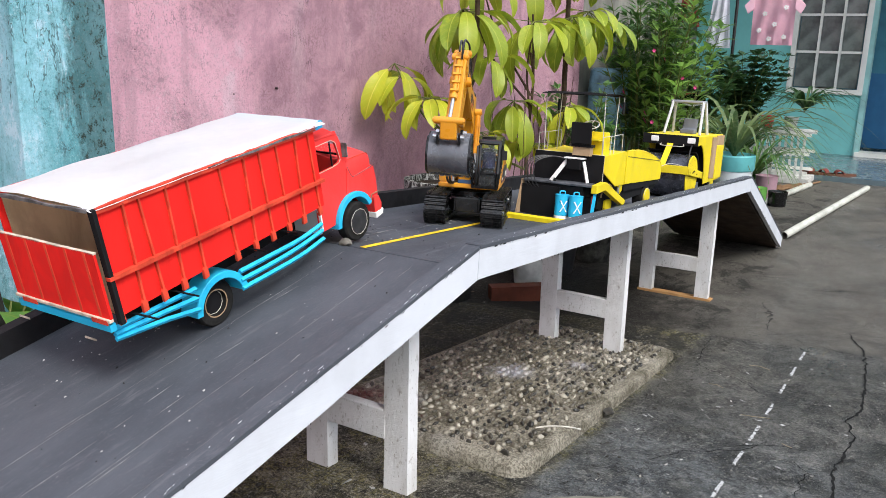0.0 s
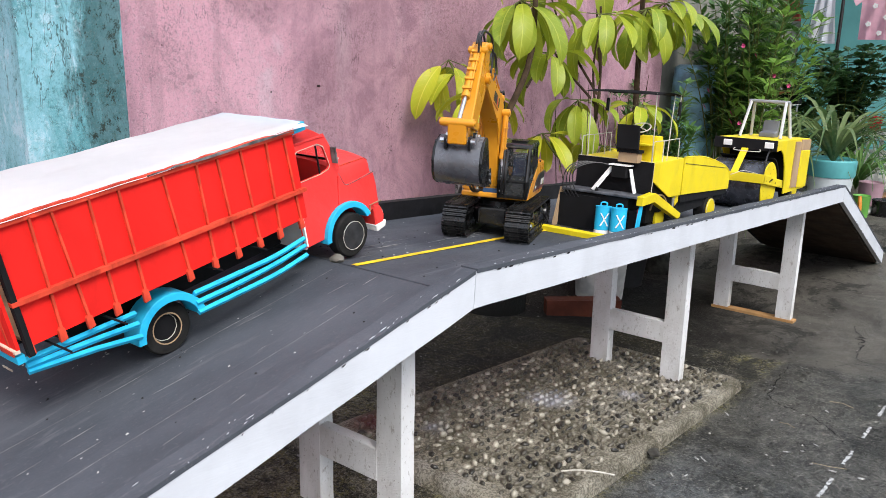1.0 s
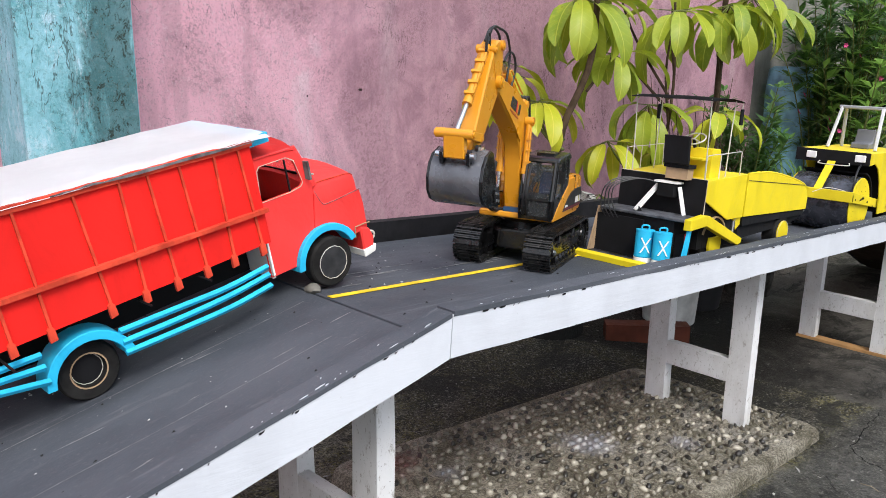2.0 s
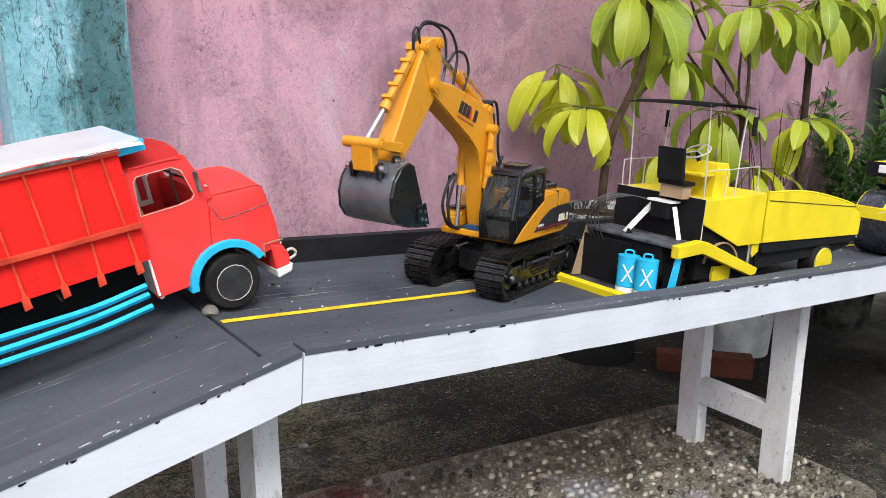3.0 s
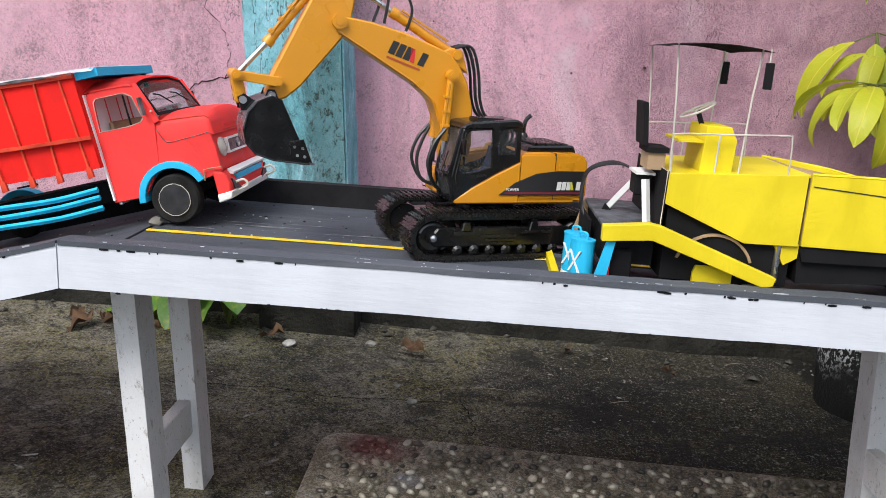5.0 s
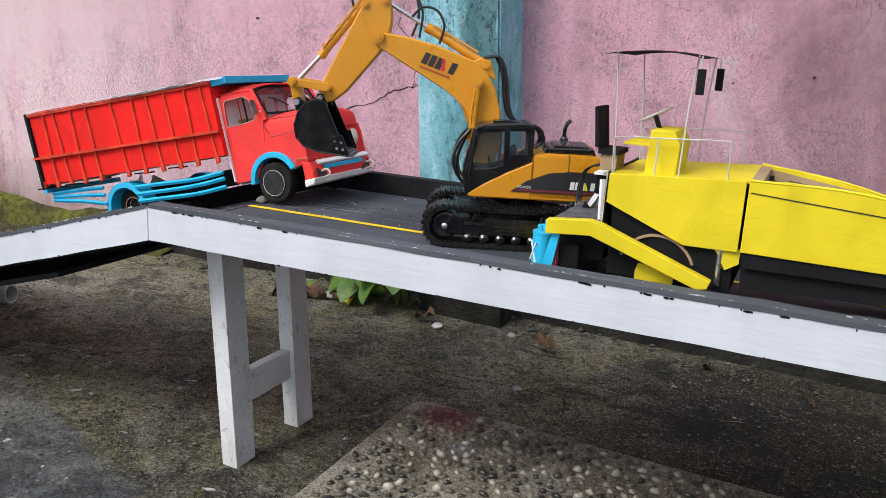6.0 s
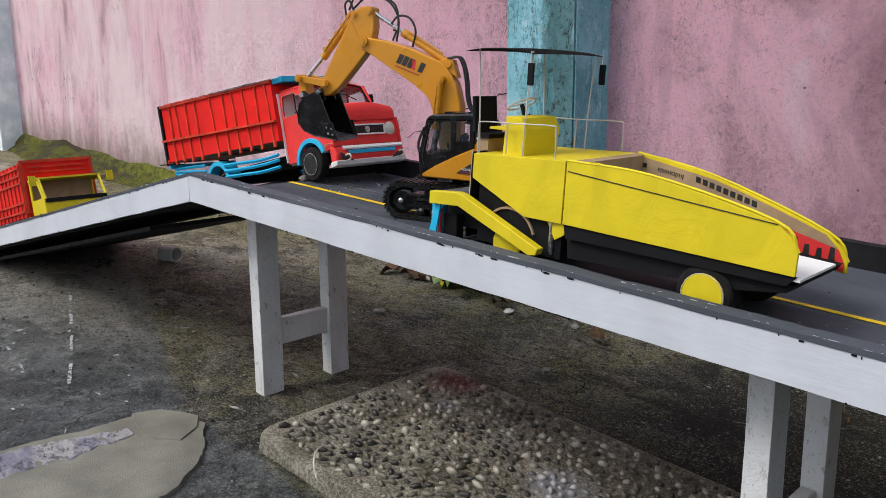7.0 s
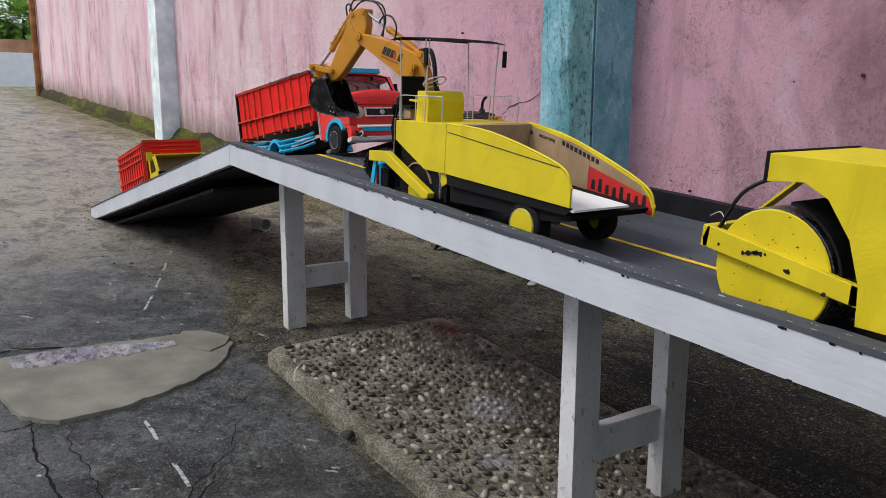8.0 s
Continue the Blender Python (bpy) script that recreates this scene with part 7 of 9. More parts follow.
    for k in range(9):
        P("print_bar", prism(B(), [(1.215 + 0.013 * k, 0.762 - 0.0032 * k), (1.224 + 0.013 * k, 0.760 - 0.0032 * k), (1.224 + 0.013 * k, 0.770 - 0.0032 * k), (1.215 + 0.013 * k, 0.772 - 0.0032 * k)], f - 0.0052, f - 0.0046), PRINT_DARK, lining)
    P("print_bar", box(B(), 1.108, 1.116, f - 0.0052, f - 0.0046, 0.774, 0.782), PRINT_DARK, lining)
    P("hopper_front", prism(B(), [(1.094, 0.692), (1.098, 0.692), (1.110, 0.796), (1.094, 0.798)], n + 0.004, f - 0.006), BROWN)
    P("hopper_floor", prism(B(), [(1.094, 0.694), (1.488, 0.680), (1.488, 0.684), (1.094, 0.700)], n + 0.004, 0.22), PRINT_WHITE, None, "torn white card floor")
    P("belly", prism(B(), [(1.094, 0.690), (1.478, 0.672), (1.470, 0.660), (1.40, 0.648), (1.10, 0.632)], n + 0.012, f - 0.012), BLACK, None, "black card belly")
    P("belly_skirt", prism(B(), [(1.094, 0.691), (1.484, 0.687), (1.470, 0.672), (1.10, 0.668)], n + 0.002, n + 0.006), BLACK)
    P("tail_shaft", rod(B(), (1.11, 0.19, 0.622), (1.33, 0.19, 0.628), 0.012, n=10), BROWN)
    P("prop", rod(B(), (1.066, n + 0.01, 0.632), (1.066, n + 0.01, 0.695), 0.005, n=10), STEEL)
    for y, s in ((n + 0.022, -1), (f - 0.022, 1)):
        wheel(t, 1.352 - o[0], y - o[1], 0.0455, 0.0455, 0.036, s, YELLOW, hub=0.74, dish=-0.001)
        wheel(t, 0.972 - o[0], y - o[1] + 0.012 * -s, 0.056, 0.056, 0.036, s, BLACK, hub=0.5, tyre_mat=RUBBER)
    P("half_disc", prism(B(), [(0.972 + 0.030 * math.cos(radians(a)), 0.632 + 0.036 * math.sin(radians(a))) for a in range(150, 391, 20)], n + 0.004, n + 0.010), YELLOW, None, "yellow half disc")
    P("wheel_arch", arch(B(), 0.972, 0.639, 0.057, 0.061, n + 0.008, n + 0.03, 20, 160), BROWN)
    # platform in front
    P("apron", box(B(), 0.748, 0.885, 0.062, 0.312, 0.589, 0.597), SCUFFED, None, "dark grey apron board", bevel=0.001)
    P("apron_edge", prism(B(), [(0.742, 0.5845), (0.752, 0.5845), (0.752, 0.602), (0.742, 0.597)], 0.058, 0.316), YELLOW, None, "yellow edge strip")
    P("shelf", box(B(), 0.800, 0.884, 0.072, 0.306, 0.698, 0.704), SCUFFED, None, "scuffed grey shelf with torn edges", bevel=0.001)
    P("shelf_edge", ragged(B(), 0.798, 0.884, 0.6985, 0.7045, 0.0695, 0.0722, 20, 0.0012, 3), TORN)
    P("panel_edge", hose(B(), [(0.8835, n - 0.002, 0.702), (0.8855, n - 0.002, 0.790), (0.8855, f, 0.7905)], 0.0011, 4), TORN)
    P("shelf_block", box(B(), 0.806, 0.884, 0.10, 0.29, 0.64, 0.697), BLACK)
    P("burner_box", box(B(), 0.815, 0.85, 0.078, 0.10, 0.605, 0.665), BLACK, bevel=0.002)
    P("step_plate", box(B(), 0.855, 0.895, 0.075, 0.11, 0.600, 0.604), BROWN)
    P("side_board", prism(B(), [(0.770, 0.600), (0.790, 0.600), (0.812, 0.700), (0.800, 0.705)], 0.296, 0.302), BROWN, None, "slanting bare cardboard board")
    P("rear_board", box(B(), 0.792, 0.797, 0.17, 0.296, 0.600, 0.690), BLACK)
    P("blue_board", prism(B(), [(0.786, 0.598), (0.806, 0.598), (0.822, 0.694), (0.812, 0.702)], 0.062, 0.067), BLUE, None, "sky blue card stay")
    P("red_edge", box(B(), 0.812, 0.816, 0.068, 0.074, 0.600, 0.672), PRINT_RED)
    P("step_arm", prism(B(), [(0.798, 0.682), (0.798, 0.706), (0.868, 0.713), (0.884, 0.710), (1.060, 0.644), (1.056, 0.632), (1.040, 0.629), (0.872, 0.688)], 0.054, 0.072), YELLOW, None, "bent yellow step arm", bevel=0.001)
    for pts in ([(0.872, 0.115, 0.704), (0.866, 0.130, 0.768)], [(0.825, 0.215, 0.704), (0.866, 0.185, 0.768)]):
        P("strut", hose(B(), pts, 0.0062, 4), PRINT_WHITE, None, "white paper strut")
    P("motor_box", box(B(), 0.852, 0.878, 0.135, 0.180, 0.742, 0.775), BLACK, None, bevel=0.002)
    P("strut_cap", box(B(), 0.850, 0.880, 0.128, 0.188, 0.775, 0.779), PRINT_WHITE)
    for k in range(4):
        P("cable", hose(B(), bent([(0.870, 0.17 + 0.004 * k, 0.770), (0.835, 0.22 + 0.012 * k, 0.778), (0.795, 0.26 + 0.008 * k, 0.755), (0.790, 0.25 + 0.012 * k, 0.700), (0.80, 0.22 + 0.01 * k, 0.665)], 6), 0.0016, 5), CABLE)
    P("flap", prism(B(), [(0.795, 0.655), (0.81, 0.64), (0.835, 0.70), (0.82, 0.715)], 0.20, 0.204), BLACK)
    # driver's stand
    P("seat_back", prism(B(), [(0.852, 0.822), (0.860, 0.820), (0.853, 0.886), (0.846, 0.886)], 0.108, 0.172), BLACK, None, "black card seat back", bevel=0.001)
    P("seat_base", box(B(), 0.858, 0.892, 0.108, 0.172, 0.812, 0.820), BLACK)
    P("seat_box", box(B(), 0.862, 0.888, 0.112, 0.168, 0.786, 0.812), BROWN)
    P("console", prism(B(), [(0.936, 0.788), (0.984, 0.790), (0.986, 0.838), (0.976, 0.858), (0.940, 0.858)], 0.096, 0.196), YELLOW, None, "yellow card console", bevel=0.001)
    P("console_tray", box(B(), 0.900, 0.938, 0.10, 0.19, 0.832, 0.836), YELLOW)
    bm = B()
    for k in range(20):
        a0, a1 = 2 * math.pi * k / 20, 2 * math.pi * (k + 1) / 20
        hose(bm, [(0.027 * math.cos(a), 0.027 * math.sin(a), 0) for a in (a0, a1)], 0.0018, 5)
    for k in range(3):
        a = 2 * math.pi * k / 3
        hose(bm, [(0, 0, 0), (0.027 * math.cos(a), 0.027 * math.sin(a), 0)], 0.0014, 5)
    bmesh.ops.transform(bm, matrix=pose(0.935, 0.145, 0.878, 0, -28, 0), verts=bm.verts)
    P("steering_wheel", bm, WIRE)
    P("steering_column", rod(B(), (0.944, 0.145, 0.856), (0.935, 0.145, 0.877), 0.004, n=8), BLACK)
    # canopy
    bm = grid(B(), 12, 6, lambda u, v: (0.862 + 0.150 * u, 0.066 + 0.220 * v, 0.967 + 0.008 * math.sin(math.pi * u) ** 0.8 + 0.002 * math.sin(math.pi * v)))
    bmesh.ops.solidify(bm, geom=bm.faces[:], thickness=0.005)
    P("canopy", bm, BLACK, None, "curved black card canopy", smooth=True)
    for x, y in ((0.892, 0.084), (0.892, 0.276), (0.990, 0.084), (0.990, 0.276)):
        P("canopy_post", hose(B(), [(x, y, 0.786), (x + (-0.006 if x < 0.9 else 0.004), y, 0.900), (x + (-0.012 if x < 0.9 else 0.010), y, 0.972)], 0.0014, 6), WIRE)
    for y in (0.07, 0.288):
        arm = P("mirror", box(B(), 1.002, 1.014, y - 0.002, y + 0.003, 0.916, 0.953), BLACK, None, bevel=0.001)
        P("mirror_wire", hose(B(), [(1.007, y, 0.953), (1.007, y, 0.972)], 0.0013, 5), WIRE, arm)
    for y in (0.082, 0.294):
        P("handrail", hose(B(), bent([(0.890, y, 0.786), (0.889, y, 0.836), (0.898, y, 0.845), (0.97, y, 0.848), (1.050, y, 0.852), (1.060, y, 0.845), (1.062, y, 0.796)], 4), 0.0012, 6), WIRE)
        P("rail_post", hose(B(), [(0.955, y, 0.789), (0.956, y, 0.848)], 0.0014, 5), WIRE)


paver()


def fuel_can(x, y, turn):
    t = thing("toy_can", SLOPE @ pose(x, y, 0.5975, 0, 0, turn), "sky blue model can with a white cross, on the apron", "toy can", "cans on the paver apron")
    def oval(a, b, z0, z1, n=20):
        return prism(B(), [(a * math.cos(2 * math.pi * k / n), b * math.sin(2 * math.pi * k / n)) for k in range(n)], z0, z1, "z")
    part("can_body", oval(0.021, 0.016, 0.012, 0.074), BLUE, t, bevel=0.002, smooth=True)
    part("base_band", oval(0.0214, 0.0164, 0.0, 0.012), PRINT_WHITE, t, smooth=True)
    part("can_rim", oval(0.0216, 0.0166, 0.072, 0.075), BLUE, t, smooth=True)
    part("handle", hose(B(), bent([(-0.008, 0, 0.074), (-0.007, 0, 0.084), (0.007, 0, 0.084), (0.008, 0, 0.074)], 4), 0.002, 6), BLUE, t)
    for s in (-1, 1):
        part("cross_stroke", prism(B(), [(s * -0.010 - 0.0018, 0.024), (s * -0.010 + 0.0018, 0.024), (s * 0.010 + 0.0018, 0.058), (s * 0.010 - 0.0018, 0.058)], -0.0168, -0.0145), PRINT_WHITE, t)


fuel_can(0.772, 0.150, -48)
fuel_can(0.778, 0.108, -48)


def road_roller():
    o = (2.05, 0.16, H)
    t = thing("toy_roller", SLOPE @ pose(*o), "yellow cardboard model road roller with black drum, on the model road", "toy roller")
    P = with_origin(t, o)
    n, f = 0.052, 0.272
    drum = pose(1.890, 0.162, 0.674, 90, 0, 0)
    P("drum", lathe(B(), [(0.082, -0.095), (0.090, -0.093), (0.090, 0.093), (0.082, 0.095)], drum, 40), plain("foil_black", (0.085, 0.09, 0.105), 0.22, 0.6, vary=0.6, grain=70, blot=25, bump=0.8, depth=0.004), None, "crumpled black foil drum", smooth=True)
    for s in (-1, 1):
        y0 = 0.162 + s * 0.0965
        P("drum_end", lathe(B(), [(0.086, -0.002), (0.088, 0.0), (0.086, 0.002)], pose(1.890, y0, 0.674, 90, 0, 0), 40), YELLOW, None, "flecked yellow disc", smooth=True)
    # yoke round the drum
    for y0 in (n, f - 0.012):
        P("yoke_side", prism(B(), [(1.782, 0.702), (1.790, 0.722), (2.030, 0.688), (2.020, 0.662), (1.785, 0.690)], y0, y0 + 0.012), YELLOW, None, "chipped yellow yoke", bevel=0.001)
    rng = random.Random(4)
    for k in range(11):
        x, r = rng.uniform(1.80, 1.99) if k > 7 else rng.gauss(1.872, 0.014), rng.uniform(0.0015, 0.0045)
        z = 0.716 - 0.14 * (x - 1.79) - rng.uniform(0.002, 0.022) * (1 if k > 7 else 0.7)
        P("paint_chip", prism(B(), [(x + r * rng.uniform(0.6, 1.6) * math.cos(g), z + r * rng.uniform(0.6, 1.3) * math.sin(g)) for g in (2 * math.pi * j / 7 for j in range(7))], n - 0.0009, n + 0.0005), EDGE)
    for k in range(44):
        g, q, r = rng.uniform(0, 2 * math.pi), 0.086 * rng.random() ** 0.4, rng.uniform(0.0004, 0.0012)
        x, z = 1.890 + 0.98 * q * math.cos(g), 0.674 + 0.98 * q * math.sin(g)
        P("paint_chip", prism(B(), [(x + r * rng.uniform(0.5, 1.5) * math.cos(h), z + r * rng.uniform(0.5, 1.3) * math.sin(h)) for h in (2 * math.pi * j / 6 for j in range(6))], 0.0628, 0.0640), EDGE)
    P("yoke_front", prism(B(), [(1.780, 0.690), (1.792, 0.690), (1.795, 0.722), (1.782, 0.722)], n, f), YELLOW, bevel=0.001)
    P("yoke_rear", box(B(), 2.010, 2.020, n, f, 0.664, 0.690), YELLOW)
    P("front_strap", prism(B(), [(1.784, 0.722), (1.788, 0.722), (1.876, 0.806), (1.872, 0.808)], 0.148, 0.172), YELLOW, None, "yellow card strap up to the bonnet")
    P("lamp_bar", hose(B(), bent([(1.866, 0.105, 0.804), (1.858, 0.108, 0.796), (1.858, 0.192, 0.796), (1.866, 0.195, 0.804)], 4), 0.0018, 5), WIRE)
    # bonnet over the drum and body
    prof = [(1.876, 0.800), (1.876, 0.838), (2.285, 0.846), (2.300, 0.650), (2.024, 0.640), (2.020, 0.690), (2.000, 0.745), (1.965, 0.790), (1.93, 0.806)]
    for y0 in (n - 0.004, f):
        P("body_side", prism(B(), prof, y0, y0 + 0.004), YELLOW, bevel=0.0006)
    P("bonnet_top", prism(B(), [(1.878, 0.834), (2.284, 0.842), (2.284, 0.846), (1.878, 0.838)], n, f), YELLOW)
    P("front_band", box(B(), 1.870, 1.878, n - 0.004, f + 0.004, 0.800, 0.840), BLACK, None, "black front band", bevel=0.001)
    for y in (0.075, 0.225):
        P("headlight", box(B(), 1.866, 1.871, y - 0.016, y + 0.016, 0.810, 0.832), PRINT_WHITE, None, "white headlight square", bevel=0.002)
    P("inner_block", box(B(), 2.03, 2.28, n + 0.004, f - 0.004, 0.645, 0.83), BLACK)
    P("wheel_guard", arch(B(), 1.890, 0.674, 0.100, 0.104, n + 0.01, f - 0.01, 10, 80), BLACK)
    P("rear_panel", box(B(), 2.286, 2.300, n, f, 0.655, 0.80), YELLOW)
    P("side_card", box(B(), 2.10, 2.17, n - 0.009, n - 0.004, 0.66, 0.835), BROWN, None, "bare cardboard door")
    P("rear_box", box(B(), 2.18, 2.302, n - 0.010, f + 0.006, 0.655, 0.80), YELLOW, bevel=0.002)
    P("rear_box_top", box(B(), 2.18, 2.302, n - 0.008, f + 0.004, 0.801, 0.842), BROWN, None, "bare cardboard box top")
    for s in (-1, 1):
        wheel(t, 2.19 - o[0], s * 0.085, 0.066, 0.066, 0.04, s, YELLOW, hub=0.5)
    for k in range(2):
        P("wire_loop", hose(B(), bent([(1.80, n + 0.01, 0.715), (1.83, n + 0.015, 0.775), (1.88, n + 0.02, 0.805), (1.93, n + 0.02 + 0.004 * k, 0.812)], 6), 0.003, 6), CABLE)
    P("wire", hose(B(), bent([(1.80, 0.08, 0.722), (1.76, 0.12, 0.73), (1.72, 0.15, 0.715)], 5), 0.0009, 4), WIRE)
    # roll bar and seat
    bar = plain("pale_grey_card", (0.50, 0.52, 0.53), 0.5)
    for y in (0.085, 0.235):
        P("bar_post", hose(B(), [(2.02, y, 0.842), (2.075, y * 0.86 + 0.022, 0.978)], 0.006, 6), bar)
        P("bar_post", hose(B(), [(2.15, y, 0.842), (2.115, y * 0.86 + 0.022, 0.978)], 0.006, 6), bar)
    P("bar_top", box(B(), 2.07, 2.12, 0.09, 0.235, 0.972, 0.984), plain("grey_roof_card", (0.24, 0.25, 0.26), 0.5), None, "grey card roof", bevel=0.003)
    P("seat", prism(B(), [(2.10, 0.842), (2.15, 0.842), (2.158, 0.905), (2.145, 0.908), (2.135, 0.865), (2.10, 0.86)], 0.13, 0.19), plain("seat_grey", (0.16, 0.17, 0.19), 0.6), bevel=0.003)


road_roller()
bm = B()
bmesh.ops.create_icosphere(bm, subdivisions=2, radius=0.012)
for v in bm.verts:
    v.co += 0.004 * noise.noise_vector(v.co * 130)
single("stone_chock", bm, plain("grey_stone", (0.16, 0.15, 0.13), 0.9, vary=0.4), SLOPE @ pose(0.004, 0.358, H + 0.006, 0, 0, 0) @ Matrix.Diagonal((1.1, 1.4, 0.8, 1)), "small grey stone wedged behind the truck wheel", "stone", smooth=True)


# ---- plants and pots along the wall
MOSSY = plain("mossy_concrete", (0.075, 0.073, 0.064), 0.9, vary=0.75, grain=50, blot=16, bump=0.9, depth=0.01)
POT_WHITE = plain("chipped_white_pot", (0.60, 0.60, 0.57), 0.7, vary=0.35, grain=60, blot=9, bump=0.4)
POT_BLACK = plain("black_pot", (0.025, 0.025, 0.027), 0.5, vary=0.3)
SOIL = plain("soil", (0.035, 0.026, 0.018), 0.95, vary=0.6, grain=50, blot=12, bump=0.9, depth=0.01)
BIG = [leaf_mesh("leaf", n, w, d, LEAF_BIG, f, 9, 1.1, 0.5, 0.05) for n, w, d, f in ((0.205, 0.068, 1.3, 0.22), (0.235, 0.076, 1.5, 0.18), (0.175, 0.062, 1.0, 0.28), (0.22, 0.066, 1.7, 0.3))]
OLD = [leaf_mesh("leaf", n, w, d, LEAF_YELLOW, f, 9, 1.1, 0.5, 0.05) for n, w, d, f in ((0.21, 0.066, 1.5, 0.2), (0.23, 0.064, 1.8, 0.25), (0.20, 0.068, 1.2, 0.3))]


def umbrella_tree(base, pot, trunk, hubs, label):
    """Stems that rise from a pot, each ending in a whorl of long drooping leaves."""
    t = thing("umbrella_tree", Matrix.Translation(base), label, "tree")
    b = Vector(base)
    part("trunk", hose(B(), [Vector(p) - b for p in bent(trunk, 5)], pot, 9, 0.6), BARK, t, smooth=True)
    for (hx, hy, hz), root, count, size, old, turn, lean in hubs:
        h = Vector((hx, hy, hz)) - b
        r = Vector(root) - b
        mid = r.lerp(h, 0.55) + Vector((0.02 * math.sin(turn), 0.03, -0.03))
        part("stem", hose(B(), bent([r, mid, h], 5), 0.0065, 6, 0.6), GREEN_STEM if old else BARK, t, smooth=True)
        bm = B()
        count = int(count * 1.35)
        for k in range(count):
            a = turn + 2 * math.pi * (k + random.uniform(-0.22, 0.22)) / count
            pitch = lean + 2 + random.uniform(-26, 24)
            kinds = OLD if old and random.random() < 0.8 else BIG
            s = size * random.uniform(0.9, 1.22)
            m = Matrix.Translation(h) @ pose(0, 0, 0, 0, 0, math.degrees(a)) @ pose(0, 0, 0, random.uniform(-18, 18), pitch, 0) @ Matrix.Scale(s, 4)
            o = new("leaf", kinds[k % len(kinds)])
            o.parent, o.matrix_basis = t, m
            hose(bm, [h, m @ Vector((0.052, 0, 0))], 0.0022, 5)
        part("stalk_whorl", bm, GREEN_STEM, t, smooth=True)
    return t


def pot(name, x, y, r, h, material, label, lip=0.0, taper=0.85, rim=None):
    t = thing(name, stand(x, y), label, "plant pot")
    bm = lathe(B(), [(r * taper, 0), (r * (taper + 1) / 2, h * 0.5), (r, h * 0.86), (r - 0.014, h * 0.86)], None, 28)
    for v in bm.verts:
        v.co += 0.003 * noise.noise_vector(v.co * 14)
    part("pot_wall", bm, material, t, smooth=True)
    bm = lathe(B(), [(r, h * 0.862), (r + lip, h * 0.88), (r + lip, h), (r - 0.012, h), (r - 0.018, h - 0.03)], None, 28, False)
    for v in bm.verts:
        v.co += 0.003 * noise.noise_vector(v.co * 14)
    part("pot_rim", bm, rim or material, t, smooth=True)
    part("soil", lathe(B(), [(r - 0.02, h - 0.028), (r * 0.5, h - 0.022), (0.01, h - 0.018)], None, 20), SOIL, t)
    return t


def limewashed():
    s = Shader("limewashed_concrete", 0.9)
    col = s.mix(s.ramp(s.noise((22.0, 22.0, 14.0), 6.0, 0.8, 1.0), 0.46, 0.54), (0.030, 0.030, 0.027), (0.42, 0.42, 0.40))
    s.colour(col).bump(s.noise(50.0, 6.0, 0.8), 0.9, 0.01)
    return s.m


LIMEWASH = limewashed()
def gritty_pot():
    s = Shader("gritty_black_pot", 0.9)
    cut = s.t.nodes.new("ShaderNodeSeparateXYZ")
    s.t.links.new(s.coord, cut.inputs[0])
    up = s.math("ADD", cut.outputs[2], s.math("MULTIPLY", s.math("SUBTRACT", s.noise(9.0, 4.0), 0.5), 0.25))
    grit = s.math("MULTIPLY", s.ramp(s.noise((95.0, 95.0, 70.0), 3.0, 0.7), 0.50, 0.56), s.ramp(up, 0.10, 0.20, 0.0, 0.9))
    s.colour(s.mix(grit, (0.012, 0.012, 0.011), (0.42, 0.43, 0.43))).bump(s.noise((95.0, 95.0, 70.0), 3.0, 0.7), 0.8, 0.008)
    return s.m


pot("plant_pot", 1.83, 1.20, 0.165, 0.575, gritty_pot(), "tall black mossy pot with white paint splashes", 0.012, 0.95, LIMEWASH)
bm = B()
for k in range(70):
    a0, z0, size = radians(268 + random.gauss(0, 5)), 0.055 + random.gauss(0, 0.017), random.uniform(0.003, 0.011)
    ring = []
    for j in range(9):
        g, q = 2 * math.pi * j / 9, size * random.uniform(0.4, 1.1)
        g2 = a0 + q * math.cos(g) / 0.164
        ring.append((g2, z0 + q * 1.2 * math.sin(g)))
    top = [bm.verts.new((0.1655 * math.cos(g), 0.1655 * math.sin(g), z)) for g, z in ring]
    low = [bm.verts.new((0.158 * math.cos(g), 0.158 * math.sin(g), z)) for g, z in ring]
    bm.faces.new(top)
    for j in range(9):
        bm.faces.new((low[j], low[(j + 1) % 9], top[(j + 1) % 9], top[j]))
single("paint_splash", bm, POT_WHITE, stand(1.83, 1.20, 0, 0.09), "splashes of white paint on the pot side", "paint")
pot("plant_pot", 2.42, 0.96, 0.135, 0.30, POT_WHITE, "chipped white-washed pot on a mossy foot", 0.01)
pot("plant_pot", 2.75, 1.0, 0.14, 0.26, POT_BLACK, "round black plastic plant pot", 0.012, 0.75)
pot("plant_pot", 3.12, 0.92, 0.13, 0.22, MOSSY, "low grey mossy concrete pot", 0.008)
ground1, ground2, ground3 = (1.83, 1.2, 0.42), (2.42, 0.97, 0.10), (2.76, 1.0, 0.04)
